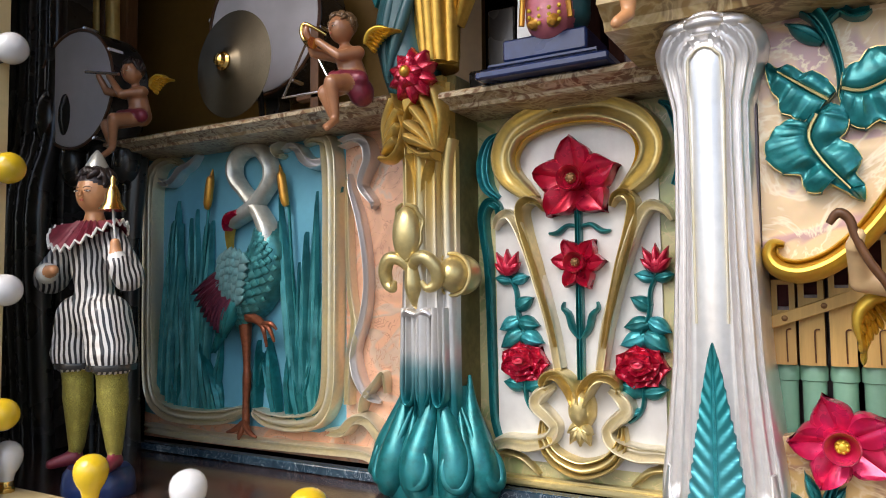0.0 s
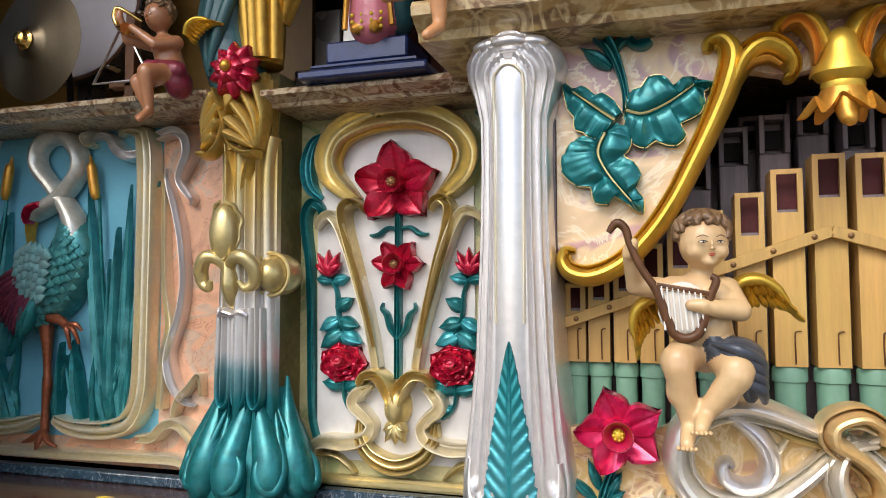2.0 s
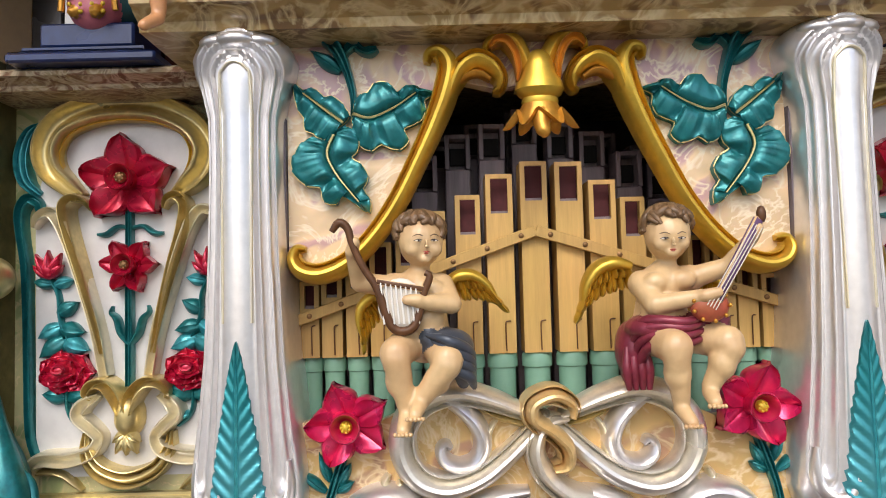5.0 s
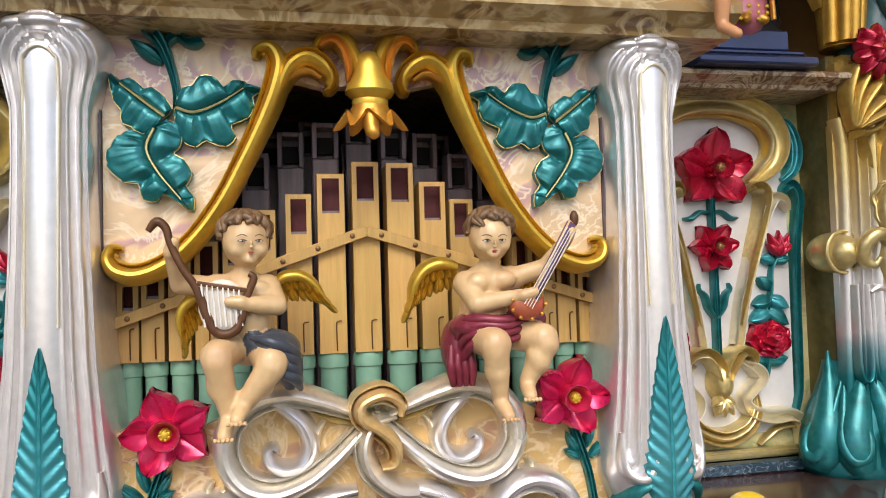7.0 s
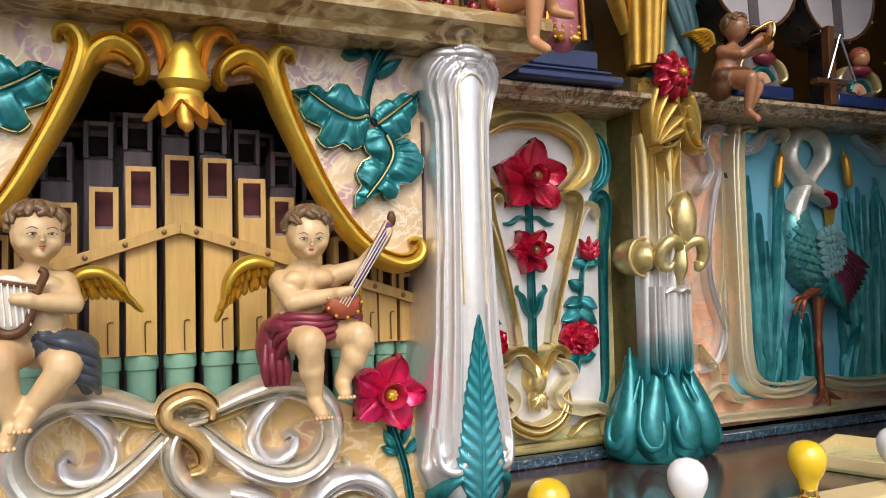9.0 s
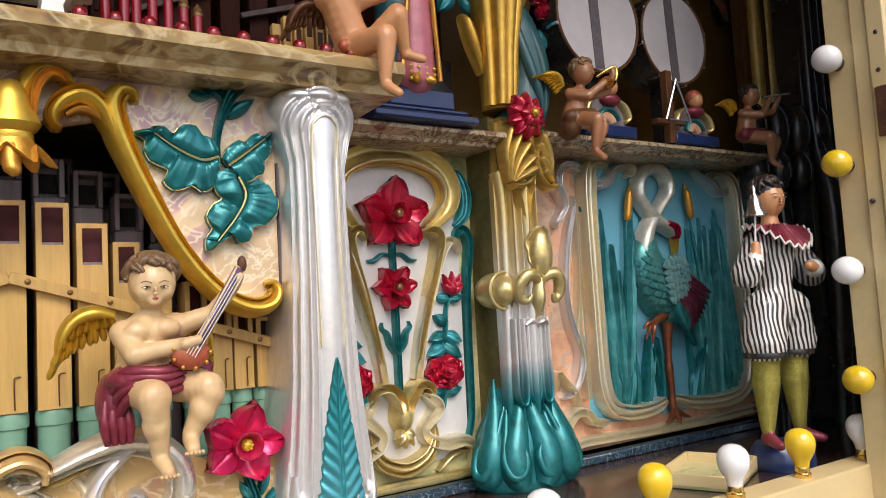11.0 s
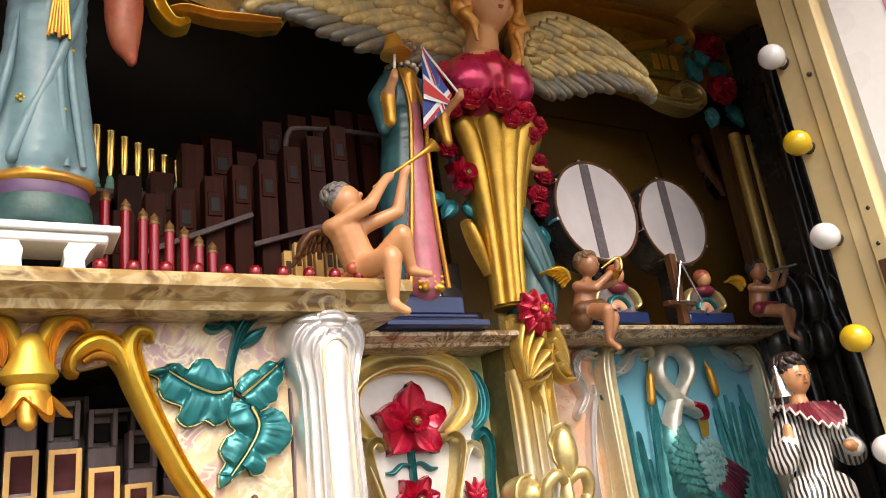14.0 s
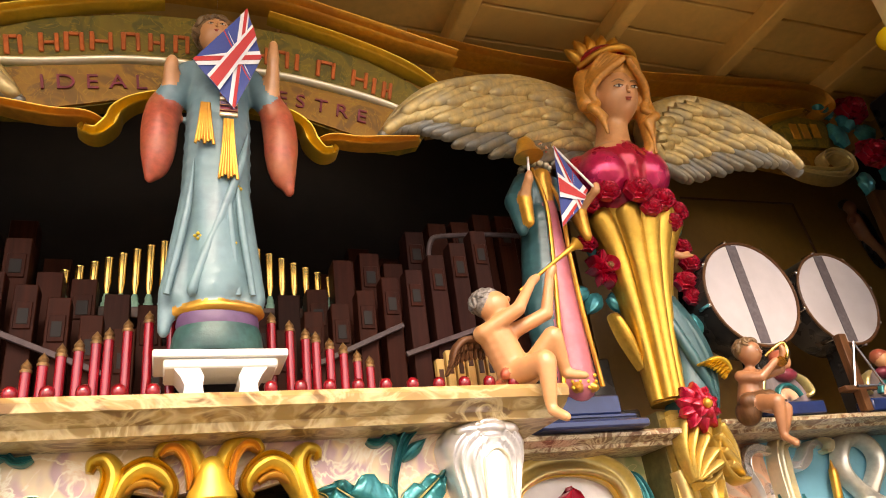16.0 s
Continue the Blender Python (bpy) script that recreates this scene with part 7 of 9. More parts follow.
# painted shield stands under the drums
MIR = 1
for x in (1.245, 1.56):
    sh = thing("shield_stand", (x, 0.14, 1.931), "small painted shield stand with scrolls beneath a drum", "stand", "shield stands")
    b = B()
    slab(b, [(x - 0.075, 1.962), (x + 0.075, 1.962), (x + 0.055, 2.0), (x + 0.03, 2.035), (x - 0.03, 2.035), (x - 0.055, 2.0)], 0.14, 0.155, bev=0.003)
    part("shield", b, GREYWOOD, sh)
    b = B()
    ribbon(b, spiral(x, 1.966, 0.04, 0.03, 15, 165, .006, .006), 0.012, 0.139, ROUND, 4)
    part("arch", b, TEAL, sh)
    b = B()
    ribbon(b, spiral(x, 1.966, 0.02, 0.016, 10, 170, .012, .012), 0.010, 0.139, ROUND, 4)
    part("lunette", b, PEACH, sh)
    for e in (-1, 1):
        b = B()
        ribbon(b, [(x + e * 0.035, 2.03, .003), (x + e * 0.06, 2.012, .008), (x + e * 0.072, 1.985, .008), (x + e * 0.06, 1.975, .004)], 0.016, 0.139, ROUND, 5)
        part("scroll", b, PALEGOLD, sh)
    b = B()
    blob(b, (x + 0.01, 0.13, 2.055), (0.020, 0.02, 0.022))
    blob(b, (x + 0.01, 0.135, 2.064), (0.024, 0.022, 0.02), 1)
    blob(b, (x + 0.012, 0.135, 2.025), (0.032, 0.02, 0.016), 2)
    part("finial_bust", b, [SKINWARM, RUST, MAROON], sh)
    b = B()
    box(b, x - 0.085, x + 0.085, 0.12, 0.17, 1.932, 1.961, 0.003)
    part("base", b, NAVY, sh, "navy base strip")
MIR = 1

# ---- middle bay: marbled boards with the pipe opening ----
ARC = [(0.372, 1.585), (0.345, 1.570), (0.300, 1.572), (0.260, 1.600), (0.225, 1.638), (0.190, 1.695), (0.160, 1.760), (0.135, 1.812), (0.110, 1.850), (0.060, 1.838), (0.0, 1.846)]
for s in (1, -1):
    MIR = s
    b = B()
    slab(b, [(0.372, 1.925)] + ARC + [(0.0, 1.925)], 0.03, 0.055)
    solo("spandrel_board", b, BUFF, "buff and pink marbled spandrel board", "board")
    b = B()
    slab(b, [(0.372, 1.15), (0.372, 1.345), (0.34, 1.352), (0.25, 1.345), (0.215, 1.36), (0.17, 1.39), (0.12, 1.392), (0.06, 1.372), (0.0, 1.362), (0.0, 1.15)], 0.03, 0.055)
    solo("base_board", b, BUFFLOW, "ochre marbled board under the pipes", "board")
    b = B()
    box(b, 0.373, 0.40, 0.02, 0.60, 1.15, 1.905, 0)
    solo("wall_chamber", b, CHAMBER, "dark side wall of the pipe chamber", "wall", kind="structure")
MIR = 1
b = B()
box(b, -0.372, 0.372, 0.56, 0.58, 1.15, 1.905, 0)
box(b, -0.372, 0.372, 0.06, 0.56, 1.30, 1.34, 0)
solo("wall_chamber", b, CHAMBER, "dark back wall of the pipe chamber", "wall", kind="structure")

# gilt swags, crown
for s in (1, -1):
    MIR = s
    sw = thing("gilt_swag", (0.25, 0.03, 1.6), "yellow gilt carved swag arching over the pipes", "carving", "gilt swags")
    b = B()
    ribbon(b, [(0.345, 1.603, .004), (0.358, 1.603, .009), (0.362, 1.588, .012), (0.350, 1.572, .015), (0.322, 1.567, .016), (0.285, 1.582, .0155), (0.247, 1.617, .015), (0.211, 1.667, .015), (0.178, 1.730, .0155), (0.152, 1.785, .017), (0.134, 1.832, .019), (0.128, 1.868, .018), (0.140, 1.890, .014), (0.157, 1.889, .010), (0.161, 1.876, .005)], 0.042, 0.03, BEADED, 7)
    part("body", b, GOLD, sw)
    b = B()
    ribbon(b, [(0.130, 1.822, .010), (0.114, 1.858, .016), (0.090, 1.874, .0175), (0.067, 1.866, .016), (0.053, 1.848, .012), (0.055, 1.833, .008), (0.064, 1.830, .003)], 0.050, 0.03, BEADED, 7)
    part("inner_curl", b, GOLD, sw)
    b = B()
    ribbon(b, [(0.126, 1.832, .004), (0.105, 1.851, .006), (0.085, 1.855, .006), (0.068, 1.845, .004)], 0.016, 0.01, ROUND, 6)
    part("throat", b, DEEPGOLD, sw, "amber shaded throat of the curl")
MIR = 1
cw = thing("gilt_calyx", (0, 0.03, 1.8), "gilt carved calyx hanging over the pipe opening", "carving")
for s in (1, -1):
    MIR = s
    b = B()
    ribbon(b, [(0.010, 1.828, .022), (0.012, 1.850, .017), (0.018, 1.874, .015), (0.030, 1.897, .0155), (0.047, 1.908, .013), (0.062, 1.905, .011), (0.072, 1.895, .008), (0.070, 1.886, .004)], 0.046, 0.022, ROUND, 7)
    part("horn", b, GOLD, cw)
    b = B()
    ribbon(b, [(0.068, 1.888, .003), (0.058, 1.896, .006), (0.045, 1.894, .0065), (0.034, 1.878, .006), (0.029, 1.856, .005), (0.030, 1.838, .002)], 0.020, -0.006, HOLLOW, 6)
    part("horn_lining", b, DEEPGOLD, cw, "coppery lining of the horn")
MIR = 1
b = B()
lathe(b, [(0.004, 1.785), (0.020, 1.792), (0.027, 1.806), (0.0255, 1.812), (0.031, 1.816), (0.036, 1.824), (0.033, 1.834), (0.026, 1.848), (0.022, 1.862), (0.018, 1.874), (0.010, 1.882), (0.002, 1.885)], 0.002, -0.006, 28, sy=0.8)
part("bell", b, GOLD, cw)
b = B()
frill = []
for lift in (0.0, 0.0035):
    for i in range(11):
        t = i / 10
        row = []
        for k in range(72):
            a = 2 * math.pi * k / 72
            f = math.cos(6 * a + 0.6) + 0.25 * math.cos(12 * a)
            r_ = 0.021 + 0.019 * t ** 1.1 + 0.0085 * t * t * f + (0.006 * (t - 0.8) / 0.2 if t > 0.8 else 0) - lift
            z_ = 1.815 - 0.042 * t - 0.013 * t * t * f + (0.008 * ((t - 0.8) / 0.2) ** 2 if t > 0.8 else 0)
            row.append(b.verts.new((0.002 + r_ * math.cos(a), -0.006 + 0.8 * r_ * math.sin(a), z_)))
        frill.append(row)
order = frill[:11] + frill[:10:-1]
for r0, r1 in zip(order, order[1:]):
    for k in range(72):
        b.faces.new((r0[k], r0[(k + 1) % 72], r1[(k + 1) % 72], r1[k]))
part("frill", b, DEEPGOLD, cw, "amber shaded hanging frill", angle=80)
b = B()
tube(b, [(0.002, -0.010, 1.805), (0.002, -0.018, 1.785), (0.001, -0.026, 1.770), (0.003, -0.032, 1.757), (0.002, -0.034, 1.750)], [0.012, 0.015, 0.012, 0.010, 0.003], 12, 5)
part("drop", b, DEEPGOLD, cw)

# vine sprays on the spandrels
for s in (1, -1):
    MIR = s
    dx = 0.006 if s > 0 else 0.0
    vs = thing("vine_spray", (0.28, 0.03, 1.8), "teal carved vine spray with gilt veins", "carving", "vine sprays")
    b = B()
    ribbon(b, [(0.271 + dx, 1.796, .005), (0.271 + dx, 1.828, .0055), (0.279 + dx, 1.864, .007), (0.293 + dx, 1.898, .010), (0.312 + dx, 1.917, .010), (0.332 + dx, 1.922, .005)], 0.026, 0.03, FLUTE, 7)
    part("stem", b, TEAL, vs)
    b = B()
    ribbon(b, [(0.285 + dx, 1.886, .003), (0.280 + dx, 1.899, .006), (0.268 + dx, 1.906, .0065), (0.256 + dx, 1.897, .006), (0.244 + dx, 1.896, .007), (0.234 + dx, 1.901, .004)], 0.020, 0.03, FLUTE, 7)
    part("tendril", b, TEAL, vs)
    b = B()
    petal(b, 0.290 + dx, 1.868, 0.03, 148 - 4, 0.055, 0.011, 0.022, 1.2)
    b.transform(Matrix.Translation((2 * (0.290 + dx), 0, 0)) @ Matrix.Diagonal((-1, 1, 1, 1)))
    part("small_leaf", b, TEAL, vs)
    lobed_leaf(vs, [(x + dx, z) for x, z in ((0.359, 1.848), (0.345, 1.840), (0.329, 1.842), (0.314, 1.829), (0.300, 1.829), (0.283, 1.812), (0.278, 1.796), (0.293, 1.782), (0.303, 1.768), (0.320, 1.765), (0.331, 1.773), (0.344, 1.781), (0.345, 1.797), (0.355, 1.814))], [(0.286 + dx, 1.788), (0.306 + dx, 1.803), (0.330 + dx, 1.822), (0.345 + dx, 1.834)], 0.03, 0.030)
    lobed_leaf(vs, [(x + dx, z) for x, z in ((0.272, 1.805), (0.264, 1.828), (0.250, 1.834), (0.236, 1.849), (0.216, 1.845), (0.206, 1.833), (0.190, 1.843), (0.172, 1.838), (0.150, 1.829), (0.164, 1.820), (0.165, 1.800), (0.176, 1.786), (0.196, 1.777), (0.190, 1.758), (0.208, 1.746), (0.230, 1.754), (0.248, 1.745), (0.264, 1.758), (0.273, 1.783))], [(0.270 + dx, 1.800), (0.246 + dx, 1.794), (0.211 + dx, 1.808), (0.178 + dx, 1.830)], 0.03, 0.034)
    lobed_leaf(vs, [(x + dx, z) for x, z in ((0.293, 1.776), (0.280, 1.783), (0.264, 1.768), (0.266, 1.746), (0.274, 1.736), (0.258, 1.724), (0.251, 1.705), (0.258, 1.690), (0.248, 1.672), (0.252, 1.654), (0.271, 1.667), (0.291, 1.680), (0.300, 1.667), (0.318, 1.674), (0.322, 1.692), (0.346, 1.698), (0.364, 1.722), (0.360, 1.744), (0.346, 1.762), (0.329, 1.768), (0.316, 1.762), (0.304, 1.773))], [(0.300 + dx, 1.770), (0.310 + dx, 1.742), (0.296 + dx, 1.710), (0.265 + dx, 1.670)], 0.03, 0.036)

# big flowers at the corners, with stalks
for s, fx, fz in ((-1, 0.286, 1.350), (1, 0.297, 1.365)):
    MIR = s
    ff = thing("carved_flower", (fx, 0.03, fz), "rose-red carved flower with a yellow centre and teal stalk", "carving", "corner flowers")
    flower(ff, fx, fz, 0.022, 0.064, 5, 74, ROSE, "blossom", 0.034, 0.60, 0.26)
    b = B()
    ribbon(b, [(fx + 0.008, fz - 0.045, .006), (fx + 0.022, fz - 0.085, .007), (fx + 0.035, fz - 0.13, .006), (fx + 0.045, fz - 0.2, .006)], 0.014, 0.03, DOUBLE, 6)
    part("stalk", b, TEAL, ff)
    for a, l, x, z in ((120, .04, 0.018, -0.092), (70, .045, 0.03, -0.085), (40, .05, 0.036, -0.1), (150, .03, 0.02, -0.1)):
        b = B()
        petal(b, fx + x, fz + z, 0.03, a, l, 0.008, 0.016, 1.1)
        part("sepal", b, TEAL, ff)
MIR = 1

# interlaced scrolls under the pipes
sc = thing("scrollwork", (0, 0.03, 1.3), "silver and cream interlaced scrolls under the pipes", "carving")
for s in (1, -1):
    MIR = s
    b = B()
    ribbon(b, [(0.020, 1.352, .008), (0.045, 1.364, .013), (0.085, 1.380, .0165), (0.130, 1.390, .019), (0.174, 1.379, .020), (0.204, 1.349, .0205), (0.208, 1.306, .021), (0.186, 1.270, .021), (0.146, 1.256, .020), (0.100, 1.268, .018), (0.060, 1.296, .016), (0.020, 1.334, .013), (-0.006, 1.358, .008)], 0.050, 0.03, BEADED, 7)
    part("outer_volute", b, SCROLL, sc)
    b = B()
    ribbon(b, [(0.160, 1.385, .006), (0.128, 1.370, .012), (0.102, 1.345, .014), (0.093, 1.316, .014), (0.104, 1.292, .013), (0.128, 1.284, .0125), (0.148, 1.293, .0115), (0.153, 1.309, .010), (0.146, 1.316, .007), (0.139, 1.309, .004)], 0.040, 0.03, ROUND, 7)
    part("inner_volute", b, SILVER, sc)
    b = B()
    ribbon(b, [(0.022, 1.340, .004), (0.050, 1.347, .007), (0.080, 1.358, .006), (0.104, 1.374, .003)], 0.026, 0.028, RIDGE, 6)
    part("rib", b, PALEGOLD, sc)
    b = B()
    ribbon(b, [(0.070, 1.352, .003), (0.084, 1.330, .0055), (0.086, 1.300, .0055), (0.098, 1.280, .003)], 0.024, 0.03, ROUND, 6)
    part("strap", b, CREAM, sc)
    b = B()
    ribbon(b, [(0.212, 1.262, .005), (0.226, 1.252, .009), (0.236, 1.262, .008), (0.230, 1.274, .004)], 0.024, 0.03, ROUND, 6)
    part("bud", b, CREAM, sc)
    b = B()
    ribbon(b, [(0.160, 1.152, .013), (0.176, 1.205, .017), (0.205, 1.236, .020), (0.242, 1.243, .020), (0.282, 1.224, .018), (0.310, 1.182, .013), (0.315, 1.155, .010)], 0.046, 0.03, BEADED, 6)
    part("lower_arc", b, SILVER, sc)
    b = B()
    ribbon(b, [(0.204, 1.155, .006), (0.216, 1.192, .009), (0.240, 1.206, .010), (0.266, 1.192, .008), (0.280, 1.158, .005)], 0.026, 0.03, ROUND, 6)
    part("lower_bead", b, CREAM, sc)
    b = B()
    ribbon(b, [(0.028, 1.246, .008), (0.070, 1.240, .013), (0.112, 1.222, .014), (0.138, 1.188, .012), (0.145, 1.155, .010)], 0.034, 0.03, BEADED, 6)
    part("tail", b, SILVER, sc)
MIR = 1
b = B()
ribbon(b, [(0.037, 1.352, .007), (0.034, 1.374, .011), (0.008, 1.388, .0135), (-0.022, 1.376, .014), (-0.023, 1.353, .0145), (0.002, 1.336, .0145), (0.023, 1.314, .0145), (0.024, 1.289, .012), (0.006, 1.281, .008)], 0.068, 0.028, BEADED, 7)
part("knot_strand", b, KNOTGILT, sc, "old gilt strand of the knot")
b = B()
ribbon(b, [(0.030, 1.350, .006), (0.004, 1.347, .011), (-0.014, 1.330, .0145), (-0.018, 1.300, .016), (-0.004, 1.270, .017), (0.026, 1.246, .016), (0.058, 1.240, .012)], 0.058, 0.028, BEADED, 7)
part("knot_strand", b, SCROLL, sc)
b = B()
ribbon(b, [(-0.010, 1.372, .004), (0.008, 1.375, .006), (0.026, 1.366, .004)], 0.05, 0.028, ROUND, 6)
part("knot_bead", b, CREAM, sc)

# ---- wooden front pipes ----


def front_pipe(x, w, top, y=0.088, bottom=1.438):
    ob = thing("organ_pipe", (x, y, 1.345), "gilded square wooden organ pipe on a mint green foot", "organ pipe", "front wooden pipes")
    h, t = w / 2, 0.006
    mz1, mz0 = top - 0.007, top - 0.007 - min(0.055, (top - bottom) * 0.3)
    b = B()
    zm, i0, i1 = (mz0 + mz1) / 2, x - h + 0.0075, x + h - 0.0075
    slab(b, [(x - h, zm), (x - h, bottom), (x + h, bottom), (x + h, top), (x - h, top), (x - h, zm + 0.0002), (i0, zm + 0.0002), (i0, mz1), (i1, mz1), (i1, mz0), (i0, mz0), (i0, zm)], y, y + t)
    part("front", b, PIPEWOOD, ob)
    for x0 in (x - h, x + h - 0.004):
        b = B()
        box(b, x0, x0 + 0.004, y + t, y + 0.05, bottom, top, 0.0005)
        part("side", b, PIPEWOOD, ob)
    b = B()
    box(b, x - h, x + h, y + 0.05, y + 0.055, bottom, top, 0.0005)
    part("back", b, PIPEWOOD, ob)
    b = B()
    box(b, x - h + 0.0042, x + h - 0.0042, y + 0.026, y + 0.030, mz0 - 0.01, mz1 + 0.006, 0.001)
    part("languid", b, DARKRED, ob, "dark red felted mouth block")
    b = B()
    box(b, x - h + 0.0042, x + h - 0.0042, y + 0.0062, y + 0.0255, mz0 - 0.004, mz0 + 0.0045, 0.0006)
    part("sill", b, GREYWOOD, ob, "lead grey mouth sill")
    b = B()
    tube(b, [(x + h * 0.25, y - 0.002, 1.442), (x + h * 0.22, y - 0.003, 1.48), (x + h * 0.3, y - 0.003, 1.487), (x + h * 0.62, y - 0.002, 1.488)], 0.0011, 6, 4)
    part("tuning_wire", b, BROWNWOOD, ob, "bent iron tuning wire")
    b = B()
    r = h * 1.06
    lathe(b, [(r * 0.9, 1.33), (r * 0.93, 1.415), (r * 1.06, 1.416), (r * 1.08, 1.422), (r * 1.06, 1.433), (r * 0.98, 1.437)], x, y + 0.024, 20)
    part("foot", b, MINT, ob, "mint green painted pipe foot")
    return ob


for x, w, top in ((-0.354, .030, 1.557), (-0.319, .032, 1.581), (-0.281, .032, 1.600), (-0.242, .034, 1.615), (-0.200, .036, 1.640), (-0.158, .037, 1.662), (-0.104, .039, 1.686), (-0.054, .042, 1.718), (0.0005, .042, 1.737), (0.0555, .043, 1.735), (0.1075, .042, 1.705), (0.1545, .038, 1.677), (0.200, .036, 1.645), (0.255, .034, 1.614), (0.294, .032, 1.588), (0.329, .031, 1.566), (0.365, .029, 1.552)):
    front_pipe(x, w, top)


def back_pipe(x, w, top, y):
    ob = thing("organ_pipe", (x, y, 1.34), "lead grey square wooden pipe with an open mouth", "organ pipe", "rear wooden pipes")
    h = w / 2
    b = B()
    box(b, x - h, x + h, y, y + 0.05, 1.34, top - 0.06, 0.002)
    part("body", b, GREYWOOD, ob)
    for x0 in (x - h, x + h - 0.008):
        b = B()
        box(b, x0, x0 + 0.008, y - 0.004, y + 0.05, top - 0.06, top, 0.001)
        part("stile", b, GREYWOOD, ob)
    b = B()
    box(b, x - h + 0.008, x + h - 0.008, y - 0.004, y + 0.05, top - 0.008, top, 0.001)
    part("cap", b, GREYWOOD, ob)
    b = B()
    box(b, x - h + 0.008, x + h - 0.008, y + 0.03, y + 0.05, top - 0.06, top - 0.008, 0.001)
    part("back", b, GREYWOOD, ob)
    # Near-black plate paints in the shade of the open mouth.
    b = B()
    box(b, x - h * 0.6, x + h * 0.6, y + 0.02, y + 0.028, top - 0.05, top - 0.02, 0.001)
    part("mouth", b, DARK, ob)
    return ob


for i in range(13):
    x = -0.345 + i * 0.0575
    top = 1.845 - 0.62 * abs(x) ** 1.25 - (0.012 if i % 2 else 0)
    back_pipe(x, 0.044, top, 0.17 if i % 2 else 0.19)
for i in range(9):
    x = -0.30 + i * 0.075
    back_pipe(x, 0.05, 1.86 - 0.3 * abs(x), 0.27)

b = B()
for s in (1, -1):
    beam(b, (0, 0.079, 1.627), (0.378 * s, 0.079, 1.507 if s > 0 else 1.494), 0.017, 0.010, 0.0012)
st = solo("pipe_rail", b, PIPEWOOD, "gilded chevron rail screwed across the pipes", "rail")
for s in (1, -1):
    for t in (0.06, 0.2, 0.34, 0.5, 0.66, 0.8, 0.93):
        b = B()
        lathe(b, [(0.0042, 0), (0.0042, 0.0012), (0.0028, 0.0022), (0.0004, 0.0024)], 0, 0, 10, m=Matrix.Translation((0.378 * s * t, 0.0738, 1.627 - (0.12 if s > 0 else 0.133) * t)) @ Matrix.Rotation(radians(90), 4, 'X'))
        part("screw", b, BRONZE, st, "dull bronze screw head")

# ---- silver columns beside the middle bay ----
SH = [(1.150, .050), (1.185, .058), (1.215, .070), (1.245, .080), (1.285, .079), (1.36, .070), (1.45, .061), (1.60, .054), (1.72, .051), (1.79, .052), (1.83, .061), (1.858, .071), (1.880, .074), (1.898, .066), (1.912, .050), (1.9195, .030)]


def half_at(z):
    return float(np.interp(z, [a for a, _ in SH], [c for _, c in SH]))


COLX = 0.427


def mould_at(u, z):
    """Depth of the nested arched mouldings: ridges run up the shaft, arch over at the top and turn round at the foot."""
    q = abs(u)
    if z > 1.83:
        q = math.hypot(u, (z - 1.83) / 0.085)
    d = abs(q - 0.68)
    if z < 1.285:
        d = math.hypot(q - 0.68, (1.285 - z) / 0.16)
    g = 0.0075 * math.exp(-(d / 0.055) ** 2) - 0.0035 * math.exp(-((d - 0.115) / 0.04) ** 2) + 0.0065 * math.exp(-((d - 0.185) / 0.035) ** 2) - 0.003 * math.exp(-((d - 0.255) / 0.04) ** 2)
    return g - (0.004 if q < 0.36 else 0.0) * (1 - (q / 0.36) ** 2)


def col_y(x, z):
    u = max(-1.0, min(1.0, (x - COLX) / half_at(z)))
    return 0.012 - 0.062 * math.sqrt(max(0.0, 1 - u * u * 0.96)) - 0.2 * (half_at(z) - 0.05)


